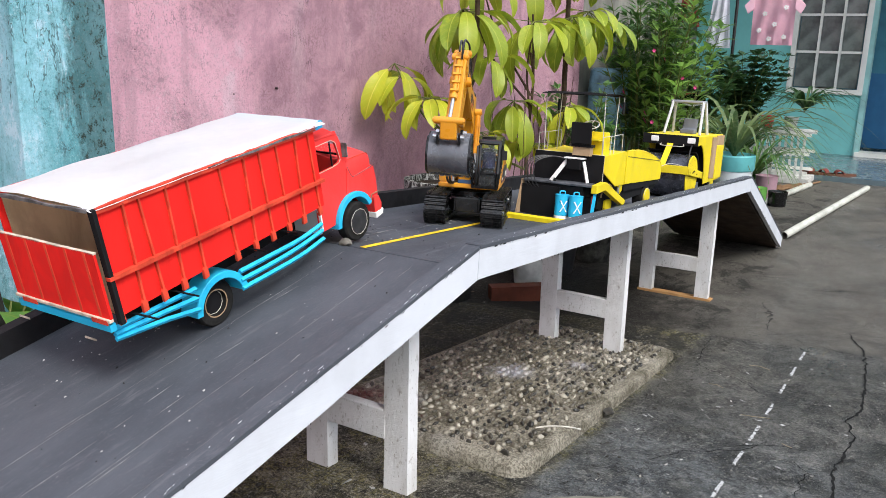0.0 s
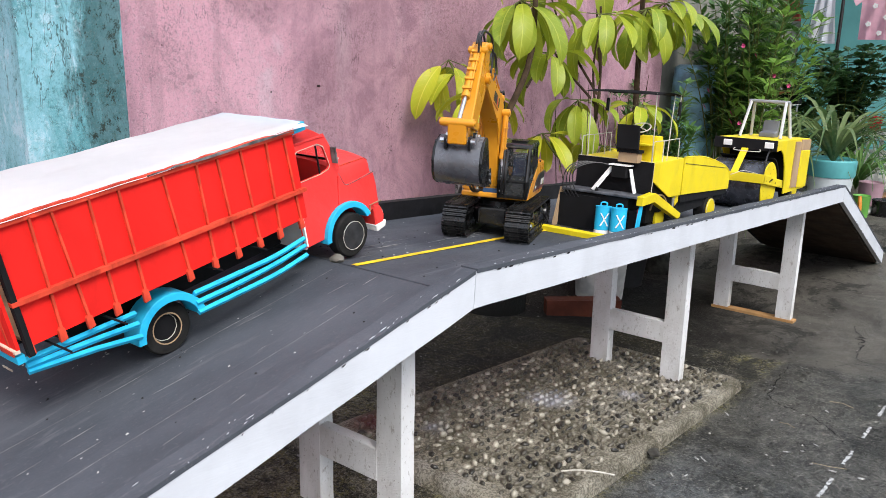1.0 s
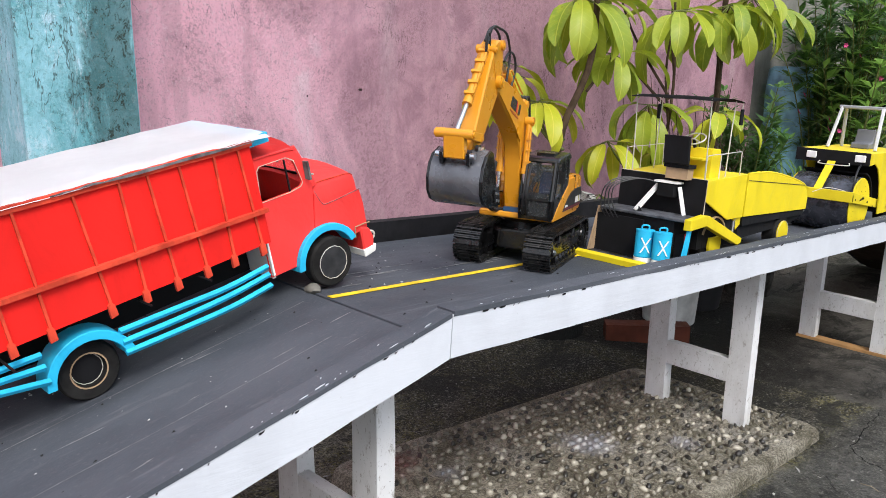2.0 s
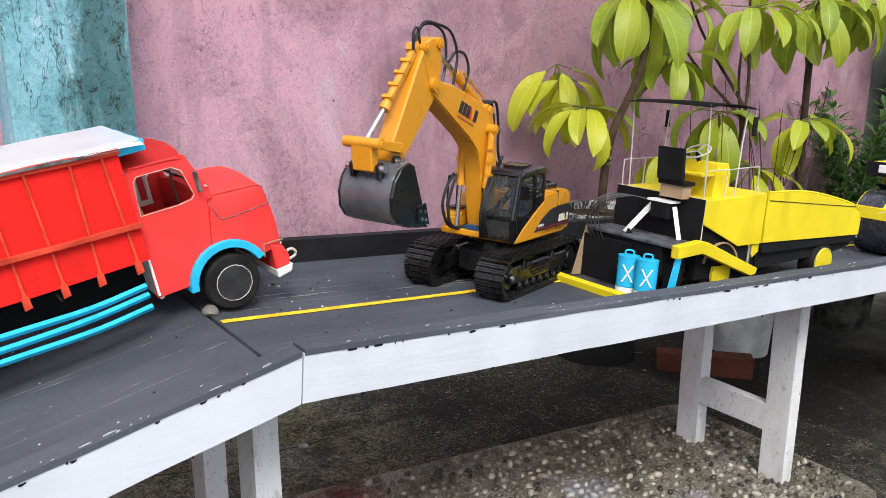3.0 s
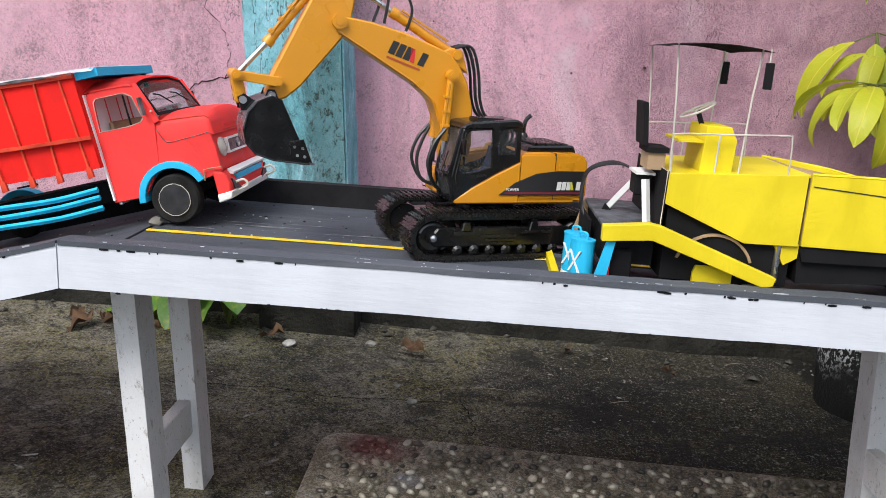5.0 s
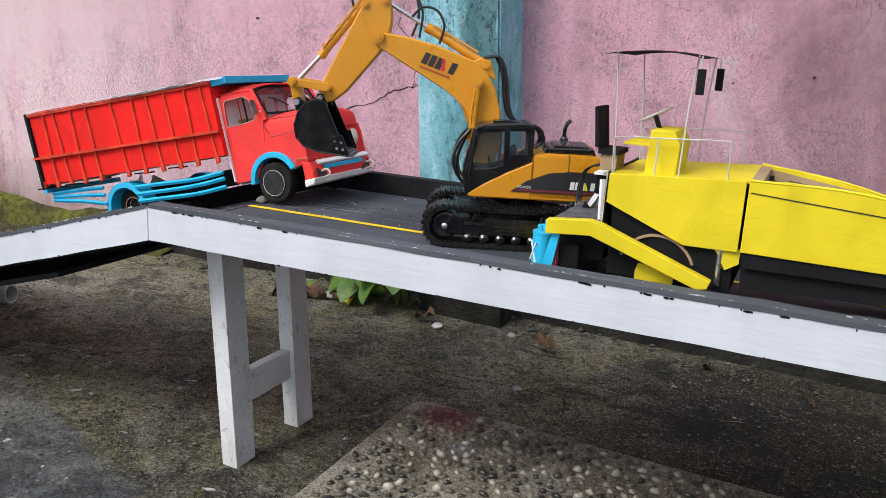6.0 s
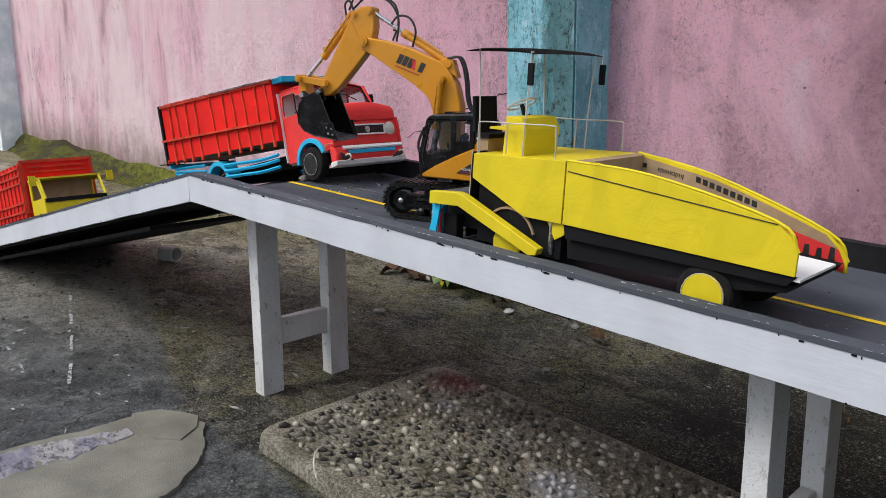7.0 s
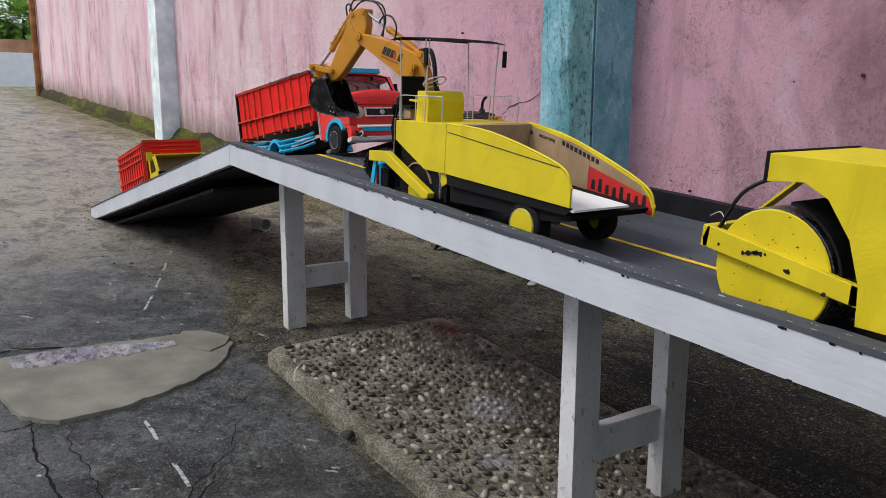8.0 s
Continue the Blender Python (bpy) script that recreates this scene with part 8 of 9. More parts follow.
umbrella_tree(ground1, 0.017, [ground1, (1.80, 1.14, 0.7), (1.86, 1.06, 1.0), (1.84, 1.05, 1.5)],
    [((1.755, 1.23, 0.805), (1.80, 1.13, 0.62), 8, 0.98, True, 0.45, 14),
     ((1.88, 1.46, 0.90), (1.80, 1.14, 0.60), 5, 1.0, True, 1.0, 18),
     ((1.85, 1.12, 1.20), (1.85, 1.06, 1.05), 9, 1.15, False, 0.1, 22),
     ((2.06, 1.10, 0.99), (1.85, 1.07, 0.85), 7, 0.95, False, 0.7, 12),
     ((1.86, 1.50, 0.95), (1.80, 1.13, 0.66), 3, 1.15, True, 3.0, 34),
     ((1.86, 1.05, 1.50), (1.84, 1.05, 1.40), 9, 1.1, False, 0.4, 20)],
    "umbrella tree with long drooping yellow-green leaves in a concrete pot")
umbrella_tree(ground2, 0.009, [ground2, (2.40, 1.04, 0.45), (2.44, 1.04, 0.85), (2.40, 1.04, 1.2)],
    [((2.38, 1.02, 1.165), (2.42, 1.04, 0.7), 9, 1.12, False, 0.2, 14),
     ((2.35, 1.10, 0.775), (2.42, 1.04, 0.52), 8, 0.98, False, 0.9, 16),
     ((2.54, 1.06, 0.545), (2.40, 1.04, 0.40), 8, 0.92, True, 0.2, 4),
     ((2.60, 1.15, 1.42), (2.44, 1.04, 0.9), 8, 1.1, False, 0.5, 14),
     ((2.22, 1.25, 1.38), (2.42, 1.04, 0.8), 7, 1.0, False, 0.0, 14),
     ((2.20, 1.20, 0.62), (2.40, 1.04, 0.42), 6, 0.95, True, 0.4, 18),
     ((2.10, 1.22, 1.20), (2.42, 1.04, 0.75), 8, 1.1, False, 0.7, 16),
     ((2.02, 1.10, 0.42), (2.34, 1.02, 0.28), 4, 1.0, True, 2.4, 30)],
    "umbrella tree of thin dark stems with glossy green leaves")
umbrella_tree(ground3, 0.020, [ground3, (2.86, 1.04, 0.4), (2.86, 1.05, 0.9), (2.92, 1.08, 1.6)],
    [((2.74, 0.97, 1.20), (2.86, 1.05, 0.9), 9, 1.1, False, 0.3, 16),
     ((2.68, 0.95, 0.735), (2.86, 1.04, 0.5), 8, 0.95, True, 0.6, 12),
     ((2.98, 0.98, 1.24), (2.88, 1.05, 1.0), 9, 1.05, False, 0.8, 14),
     ((3.25, 1.02, 1.20), (2.90, 1.06, 1.05), 9, 1.0, False, 0.1, 12),
     ((3.05, 1.10, 1.52), (2.92, 1.07, 1.3), 9, 1.0, False, 0.1, 12),
     ((2.85, 0.98, 1.50), (2.92, 1.07, 1.3), 8, 1.0, False, 0.6, 16)],
    "umbrella tree with a dark trunk and crowded leaf whorls")
bm = B()
for k in range(26):
    a = random.uniform(0, 6.28)
    x, y = 2.5 + random.uniform(-0.35, 0.5), 1.05 + random.uniform(-0.08, 0.12)
    hose(bm, bent([(x, y, ground_z(x) + 0.1), (x + 0.05 * math.cos(a), y + 0.04 * math.sin(a), 0.35), (x + 0.16 * math.cos(a), y + 0.1 * math.sin(a), 0.55 + 0.35 * random.random())], 4), 0.0035, 5, 0.4)
single("bare_twigs", bm, BARK, Matrix(), "thin bare brown twigs among the pots", "twigs", kind="stuff", smooth=True)


def leaf_cloud(bm, spots, length, width, tilt, material_leaf=None):
    """Many small pointed leaves, four triangles each."""
    for p, d, s in spots:
        d = d.normalized()
        side = d.cross(Vector((0, 0, 1)))
        side = (side if side.length > 0.05 else Vector((1, 0, 0))).normalized()
        up = side.cross(d)
        n = length * s
        w = width * s * 0.5
        sag = -tilt * n
        a = bm.verts.new(p)
        b = bm.verts.new(p + d * n * 0.45 + side * w + up * 0.15 * w)
        c = bm.verts.new(p + d * n * 0.45 - side * w + up * 0.15 * w)
        m = bm.verts.new(p + d * n * 0.5 - up * 0.1 * w)
        e = bm.verts.new(p + d * n + Vector((0, 0, sag)))
        for f in ((a, b, m), (a, m, c), (b, e, m), (m, e, c)):
            bm.faces.new(f)


def shrub(base, stems, label, leaf, length, width, spread, top, per):
    t = thing("shrub", Matrix.Translation(base), label, "shrub")
    bm, spots = B(), []
    for k in range(stems):
        a = 2 * math.pi * k / stems + random.uniform(-0.3, 0.3)
        r = spread * random.uniform(0.35, 1.0)
        tip = Vector((r * math.cos(a), r * math.sin(a), top * random.uniform(0.7, 1.05)))
        line = bent([(0.03 * math.cos(a), 0.03 * math.sin(a), 0), tip * 0.45 + Vector((0, 0, 0.12 * top)), tip], 6)
        hose(bm, line, 0.006, 5, 0.35)
        for i, p in enumerate(line):
            if i < len(line) * 0.25:
                continue
            for j in range(per):
                b = random.uniform(0, 6.28)
                spots.append((p + 0.01 * Vector((math.cos(b), math.sin(b), 0)), Vector((math.cos(b), math.sin(b), random.uniform(0.1, 0.9))), random.uniform(0.7, 1.2)))
    part("branch_work", bm, GREEN_STEM, t, smooth=True)
    bm = B()
    leaf_cloud(bm, spots, length, width, 0.12)
    part("crown", bm, leaf, t)
    return t


CROWN = leaf_green("fine_leaf", (0.10, 0.21, 0.045), (0.05, 0.13, 0.03), (0.16, 0.27, 0.06))
SHOOT = leaf_green("bright_shoot_leaf", (0.20, 0.36, 0.06), (0.10, 0.22, 0.045), (0.26, 0.40, 0.08))
DEEP = leaf_green("deep_green_leaf", (0.045, 0.11, 0.03), (0.02, 0.06, 0.018), (0.07, 0.14, 0.04))
shrub((4.7, 1.22, ground_z(4.7)), 22, "tall leafy oleander shrub by the wall", CROWN, 0.15, 0.032, 0.5, 1.65, 8)
shrub((4.55, 0.98, ground_z(4.55)), 9, "leafy shrub with bright upright shoots", SHOOT, 0.145, 0.046, 0.42, 1.45, 5)
shrub((5.0, 1.02, ground_z(5.0)), 7, "leafy shrub with long bright shoots", SHOOT, 0.16, 0.05, 0.34, 1.75, 5)
shrub((5.6, 1.45, ground_z(5.6)), 26, "dense dark green shrub behind the toys", DEEP, 0.12, 0.038, 0.42, 1.6, 8)
shrub((3.9, 1.35, ground_z(3.9)), 16, "low leafy shrub at the wall foot", LEAF_DARK, 0.11, 0.03, 0.32, 0.95, 7)
shrub((6.2, 1.15, ground_z(6.2)), 20, "dark leafy bush in the yard corner", DEEP, 0.11, 0.045, 0.36, 1.2, 7)
shrub((6.6, 0.86, ground_z(6.6) + 0.3), 34, "round clipped dark bush in the yard", DEEP, 0.08, 0.046, 0.36, 0.90, 9)
shrub((6.9, 1.75, ground_z(6.9) + 0.2), 16, "straggling shrub by the grey wall", CROWN, 0.10, 0.03, 0.4, 1.6, 6)


PETAL = plain("pink_petal", (0.72, 0.10, 0.28), 0.7, vary=0.3, blot=60)
for x, y, z in ((4.30, 0.80, 0.86), (4.35, 0.72, 0.80), (4.32, 1.02, 1.04), (4.28, 0.98, 0.55)):
    t = thing("pink_flower", pose(x, y, z), "small pink flower among the shrub leaves", "flower", "flowers on the shrub")
    bm = B()
    for k in range(6):
        g = 2 * math.pi * k / 6
        d, q = Vector((0, math.cos(g), math.sin(g))) * 0.6, Vector((0, -math.sin(g), math.cos(g))) * 0.6
        bm.faces.new([bm.verts.new(p) for p in (Vector((0, 0, 0)), d * 0.016 + q * 0.008 + Vector((-0.006, 0, 0)), d * 0.026 + Vector((-0.004, 0, 0)), d * 0.016 - q * 0.008 + Vector((-0.006, 0, 0)))])
    part("petals", bm, PETAL, t)
    part("stalk", hose(B(), [(0, 0, 0), (0.03, 0.004, -0.05), (0.07, 0.01, -0.16)], 0.0018, 5), GREEN_STEM, t)


def strap_plant(base, count, length, width, rise, label, leaf=LEAF_GREY, name="strap_plant"):
    """Long arching blades from one foot."""
    t = thing(name, Matrix.Translation(base), label, "plant")
    for k in range(count):
        a = 2 * math.pi * k / count + random.uniform(-0.3, 0.3)
        n = length * random.uniform(0.6, 1.1)
        up = rise * random.uniform(0.6, 1.15)
        d = Vector((math.cos(a), math.sin(a), 0))
        s = Vector((-math.sin(a), math.cos(a), 0))
        bm = B()
        rows = []
        for i in range(9):
            u = i / 8
            p = d * n * (u ** 1.15) + Vector((0, 0, up * n * (1.9 * u - 1.75 * u * u)))
            w = width * 0.5 * (0.55 + 0.45 * math.sin(math.pi * min(1, u * 1.2))) * (1 - u ** 3) + 0.0008
            rows.append([bm.verts.new(p + s * w + Vector((0, 0, w * 0.3))), bm.verts.new(p), bm.verts.new(p - s * w + Vector((0, 0, w * 0.3)))])
        for one, two in zip(rows, rows[1:]):
            for j in range(2):
                bm.faces.new((one[j], one[j + 1], two[j + 1], two[j]))
        part("blade", bm, leaf, t, smooth=True)
    return t


bucket = thing("bucket", stand(4.95, 0.54), "white plastic bucket with a teal rim, used as planter", "bucket")
part("bucket_wall", lathe(B(), [(0.12, 0), (0.145, 0.36), (0.145, 0.37)], None, 28), plain("bucket_white", (0.55, 0.60, 0.62), 0.45), bucket, smooth=True)
part("bucket_rim", lathe(B(), [(0.148, 0.35), (0.155, 0.36), (0.156, 0.46), (0.148, 0.47), (0.13, 0.45)], None, 28), plain("bucket_teal", (0.13, 0.48, 0.50), 0.45), bucket, smooth=True)
strap_plant((4.95, 0.54, ground_z(4.95) + 0.44), 44, 0.98, 0.034, 0.85, "sword-leaved plant with arching striped blades in the bucket")
strap_plant((4.35, 1.25, ground_z(4.35)), 70, 0.75, 0.014, 1.3, "clump of tall thin grass blades", LEAF_DARK, "grass_clump")
strap_plant((4.15, 1.05, ground_z(4.15)), 80, 0.62, 0.011, 1.5, "clump of thin bright grass blades", CROWN, "grass_clump")
strap_plant((6.9, 0.36, 0.52), 56, 0.55, 0.026, 0.7, "spider plant with thin arching leaves", DEEP, "spider_plant")
strap_plant((5.3, 0.95, ground_z(5.3) + 0.2), 26, 0.95, 0.034, 1.1, "arching long-bladed plant growing by the wall", LEAF_GREY)
strap_plant((6.1, 0.60, ground_z(6.1) + 0.1), 60, 0.75, 0.022, 1.0, "dark grassy plant among the pots", LEAF_DARK, "grass_clump")
strap_plant((6.45, 0.80, ground_z(6.45) + 0.25), 40, 0.8, 0.030, 0.9, "dark arching sword-leaved plant among the pots", DEEP)
FLOWER = plain("pink_petal", (0.62, 0.04, 0.22), 0.6)
for x, y, z in ((4.05, 1.14, 0.66), (4.1, 0.98, 0.57), (4.2, 1.18, 0.75), (4.15, 1.0, 0.62), (4.5, 1.0, 0.98)):
    bm = B()
    for k in range(5):
        a = 2 * math.pi * k / 5
        leaf_cloud(bm, [(Vector((0, 0, 0)), Vector((math.cos(a), math.sin(a), 0.3)), 1.0)], 0.022, 0.022, 0.1)
    single("flower", bm, FLOWER, pose(x, y, z, 60, 0, 30), "small pink five-petalled flower among the grass", "flower", "pink flowers")

# ---- yard clutter towards the house
tarp = thing("plastic_drum", stand(4.75, 1.48), "pale blue and white plastic drum by the wall", "drum")
part("drum_wall", lathe(B(), [(0.15, 0), (0.17, 0.1), (0.16, 0.5), (0.17, 0.9), (0.16, 1.05), (0.13, 1.07)], None, 24), plain("pale_blue_plastic", (0.22, 0.42, 0.55), 0.5, vary=0.6, blot=7), tarp, smooth=True)
rack = thing("shoe_rack", stand(5.15, 1.02), "small metal rack with worn shoes on top", "rack")
part("rack_top", box(B(), -0.16, 0.16, -0.13, 0.13, 0.80, 0.815), POT_WHITE, rack, bevel=0.003)
leg = part("rack_leg", rod(B(), (-0.14, -0.11, 0), (-0.14, -0.11, 0.80), 0.008, n=8), STEEL, rack)
for dx, dy in ((0.28, 0), (0, 0.22), (0.28, 0.22)):
    again(leg, dx, dy, 0)


def shoe(x, y, z, turn, mat, label):
    bm = B()
    rows = []
    for i in range(9):
        u = i / 8
        w = 0.034 * (0.75 + 0.35 * math.sin(math.pi * (u * 0.9 + 0.05)))
        h = 0.075 - 0.045 * max(0.0, u - 0.35) / 0.65
        rows.append([bm.verts.new((0.24 * u - 0.12, w * c, 0.0 if s == 0 else h * s)) for c, s in ((-1, 0), (-1, 0.45), (-0.6, 1), (0.6, 1), (1, 0.45), (1, 0))])
    for one, two in zip(rows, rows[1:]):
        for j in range(6):
            bm.faces.new((one[j], one[(j + 1) % 6], two[(j + 1) % 6], two[j]))
    bm.faces.new(rows[0])
    bm.faces.new(rows[-1][::-1])
    bmesh.ops.recalc_face_normals(bm, faces=bm.faces)
    single("shoe", bm, mat, pose(x, y, z, 0, 0, turn), label, "shoe", "shoes on the rack", smooth=True)


zt = ground_z(5.15) + 0.816
shoe(5.10, 0.95, zt, 70, COAL, "black worn shoe lying on the rack")
shoe(5.16, 1.06, zt, 100, plain("shoe_brown", (0.24, 0.11, 0.04), 0.7), "tan brown shoe lying on the rack")
shoe(5.22, 0.97, zt, 60, COAL, "black worn shoe lying on the rack")
planter = thing("slatted_planter", stand(7.15, 0.62, 0, 0.05), "white slatted planter rack with small pots", "planter")
for x in (-0.18, 0.18):
    for z in (0.04, 0.22, 0.40):
        part("rail", box(B(), x - 0.008, x + 0.008, -0.34, 0.34, z, z + 0.03), FRAME, planter)
slat = part("slat", box(B(), -0.192, -0.188, -0.012, 0.012, 0.0, 0.44), POT_WHITE, planter)
for k in range(1, 13):
    again(slat, 0, -0.34 + 0.055 * k, 0)
part("shelf", box(B(), -0.18, 0.18, -0.34, 0.34, 0.43, 0.445), POT_WHITE, planter)
part("base", box(B(), -0.2, 0.2, -0.36, 0.36, -0.06, 0.0), POT_WHITE, planter)
for y, m, n in ((0.5, POT_WHITE, "white"), (0.72, PRINT_RED, "red"), (0.86, POT_WHITE, "white")):
    bm = lathe(B(), [(0.05, 0), (0.065, 0.11), (0.07, 0.12), (0.05, 0.115)], None, 18)
    single("small_pot", bm, m, stand(7.12, y, 0, 0.497), f"small {n} flower pot on the planter rack", "plant pot", "small pots", smooth=True)
for x, y, r, h, m, label in ((5.45, 0.42, 0.06, 0.16, plain("green_tin", (0.12, 0.34, 0.06), 0.5), "green paint tin among the clutter"), (5.6, 0.30, 0.075, 0.12, COAL, "black tub among the clutter"), (5.9, 0.45, 0.09, 0.20, plain("dull_pink", (0.40, 0.25, 0.30), 0.7), "dull pink tub among the clutter"), (5.4, 0.56, 0.05, 0.1, plain("clay", (0.40, 0.14, 0.05), 0.8), "small clay flower pot among the clutter")):
    bm = lathe(B(), [(r * 0.9, 0), (r, h * 0.9), (r * 1.04, h), (r * 0.9, h - 0.01)], None, 18)
    single("tub", bm, m, stand(x, y), label, "tub", "tubs by the bucket", smooth=True)
bm = hose(B(), bent([(0, 0, 0), (0.01, 0, 0.08), (0.03, 0.01, 0.15)], 4), 0.018, 8, 0.7)
single("brush_handle", bm, plain("orange_plastic", (0.70, 0.25, 0.02), 0.45), stand(5.3, 0.40, 0, 0.02), "orange plastic tool handle leaning in the clutter", "tool", smooth=True)
PVC = plain("pvc_pipe", (0.52, 0.52, 0.46), 0.5, vary=0.25, blot=8)
for p, q, label in (((4.31, 0.03), (6.95, -0.25), "long pale plastic pipe lying on the drive"), ((5.3, 0.43), (6.80, 0.22), "pale plastic pipe lying on the drive")):
    bm = rod(B(), (*p, ground_z(p[0]) + 0.026), (*q, ground_z(q[0]) + 0.026), 0.026, n=14, caps=False)
    single("plastic_pipe", bm, PVC, Matrix(), label, "pipe", "pipes on the drive", smooth=True)
STICK = plain("stick_wood", (0.22, 0.13, 0.07), 0.8, vary=0.4)
for k in range(5):
    x, y = 6.3 + 0.12 * k, 0.55 - 0.07 * k
    bm = rod(B(), (x - 0.3, y + 0.08, ground_z(x) + 0.012), (x + 0.35, y - 0.1, ground_z(x) + 0.018), 0.012, 0.008, n=7)
    single("stick", bm, STICK, Matrix(), "short brown stick lying on the drive", "stick", "sticks")
for k, (x, y, a) in enumerate(((7.42, 0.30, 65), (7.44, 0.16, 80), (7.46, 0.02, 110))):
    t = thing("sandal", pose(x, y, FLOOR, 0, 0, a), "worn brown sandal lying on the porch edge", "sandal", "sandals")
    sole = [(0.13 * math.cos(g) * (1.0), 0.045 * math.sin(g) * (1.0 + 0.25 * math.cos(g))) for g in (2 * math.pi * j / 18 for j in range(18))]
    part("sole", prism(B(), sole, 0.0, 0.022, "z"), plain("sole_brown", (0.14, 0.06, 0.035), 0.8), t)
    part("strap", arch(B(), 0.03, 0.015, 0.035, 0.041, -0.05, 0.05, 0, 180), plain("strap_red", (0.22, 0.05, 0.04), 0.7), t)

# washing on a line
single("clothes_line", rod(B(), (7.2, 2.0, 1.63), (7.7, -1.2, 1.66), 0.004, n=6), WIRE, Matrix(), "thin wire clothes line across the porch", "wire")


def garment(name, x, y, z, w, h, material, label, sleeves):
    t = thing(name, pose(x, y, z, 0, 0, 90), label, "clothing")
    def f(u, v):
        flare = 1.0 if sleeves else 0.55 + 0.45 * (1 - v)
        return ((u - 0.5) * w * flare, 0.02 * math.sin(u * 17 + v * 3) * (1 - v * 0.5), -h * (1 - v) - (0.03 if abs(u - 0.5) < 0.12 and v == 1 else 0))
    bm = grid(B(), 16, 12, f)
    bmesh.ops.solidify(bm, geom=bm.faces[:], thickness=0.006)
    part("body", bm, material, t, smooth=True)
    if sleeves:
        for s in (-1, 1):
            bm = prism(B(), [(s * w * 0.48, -0.02), (s * w * 0.72, -0.12), (s * w * 0.62, -0.20), (s * w * 0.47, -0.15)][::s], -0.012, 0.012)
            part("sleeve", bm, material, t, bevel=0.004)
        for k, (u, v) in enumerate(((-0.28, -0.14), (0.20, -0.20), (-0.05, -0.30), (0.30, -0.36), (-0.30, -0.42), (0.05, -0.44))):
            bm = B()
            for j in range(5):
                g = 2 * math.pi * j / 5
                rod(bm, (u * w + 0.014 * math.cos(g), 0.020, v + 0.014 * math.sin(g)), (u * w + 0.014 * math.cos(g), 0.030, v + 0.014 * math.sin(g)), 0.010, n=7)
            part("flower_print", bm, PRINT_WHITE, t, "white printed flower")
    part("hanger", hose(B(), [(-w * 0.3, 0, -0.01), (0, 0, 0.04), (w * 0.3, 0, -0.01)], 0.004, 5), WIRE, t)


garment("tshirt", 7.42, 0.83, 1.62, 0.40, 0.50, plain("pink_cotton", (0.86, 0.52, 0.62), 0.9, vary=0.12), "pink child's T-shirt drying on the line", True)
garment("dress", 7.30, 1.32, 1.64, 0.26, 0.56, plain("white_cotton", (0.80, 0.80, 0.86), 0.9), "white child's dress drying on the line", False)
garment("shirt", 7.24, 1.62, 1.62, 0.24, 0.34, plain("dull_red_cotton", (0.30, 0.06, 0.06), 0.9), "dull red garment drying on the line", False)
single("line_post", rod(B(), (7.28, 1.16, FLOOR - 0.05), (7.28, 1.16, 1.66), 0.016, n=10), COAL, Matrix(), "dark metal post of the clothes line", "post", smooth=True)

# ---- small things round the toy road
single("wood_block", box(B(), -0.17, 0.17, -0.035, 0.035, 0, 0.075), plain("red_brown_wood", (0.11, 0.032, 0.018), 0.6, vary=0.35, blot=10), stand(2.05, 0.85, -47), "red-brown wooden block on the drive beside the pot", "wood block", bevel=0.004)
single("broken_pipe", lathe(B(), [(0.034, 0), (0.034, 0.085), (0.030, 0.085), (0.030, 0.0)], pose(0, 0, 0.034, 0, 90, 0), 16), POT_WHITE, stand(-1.42, 0.66, 15), "short broken piece of grey plastic pipe", "pipe", smooth=True)
TARO = leaf_green("broad_leaf", (0.10, 0.24, 0.03), (0.07, 0.17, 0.03), (0.28, 0.30, 0.03))
wide = [leaf_mesh("leaf", 0.17, 0.11, 0.9, TARO, 0.15, 7, 0.7, 0.6, 0.0), leaf_mesh("leaf", 0.13, 0.09, 1.3, LEAF_YELLOW, 0.2, 7, 0.7, 0.6, 0.0)]
for bx, by, count, hi in ((-0.19, 1.43, 14, 0.27), (-0.34, 1.50, 7, 0.18), (-0.50, 1.47, 2, 0.03)):
    t = thing("broad_leaf_plant", stand(bx, by), "low broad-leaved weed growing at the wall foot", "plant", "weeds at the wall")
    bm = B()
    for k in range(count):
        a = 2 * math.pi * k / count + random.uniform(-0.4, 0.4)
        tip = Vector((0.07 * math.cos(a), 0.07 * math.sin(a), hi * random.uniform(0.5, 1.1)))
        hose(bm, bent([(0, 0, 0), tip * 0.6 + Vector((0, 0, 0.03)), tip], 4), 0.003, 5)
        o = new("leaf", wide[1 if k == 2 else 0])
        o.parent = t
        o.matrix_basis = Matrix.Translation(tip) @ pose(0, 0, 0, random.uniform(-20, 20), random.uniform(-5, 35), math.degrees(a))
    part("stalks", bm, GREEN_STEM, t)
DEAD = plain("dead_leaf", (0.085, 0.05, 0.028), 0.85, vary=0.5, blot=30)
dry = leaf_mesh("dead_leaf", 0.12, 0.07, 0.9, DEAD, 0.5, 6, 0.7, 1.5, 0.0)
for k in range(14):
    x, y = (random.uniform(-0.75, -0.25), random.uniform(1.25, 1.5)) if k < 9 else (random.uniform(-0.2, 2.2), random.uniform(1.25, 1.5))
    o = new("dead_leaf", dry)
    o.matrix_world = stand(x, y, random.uniform(0, 360), 0.03) @ pose(0, 0, 0, random.uniform(-30, 30), random.uniform(-20, 20), 0) @ Matrix.Scale(random.uniform(0.4, 0.8), 4)
    tagged(o, "curled brown dead leaf lying on the drive", "leaf", "fallen leaves")


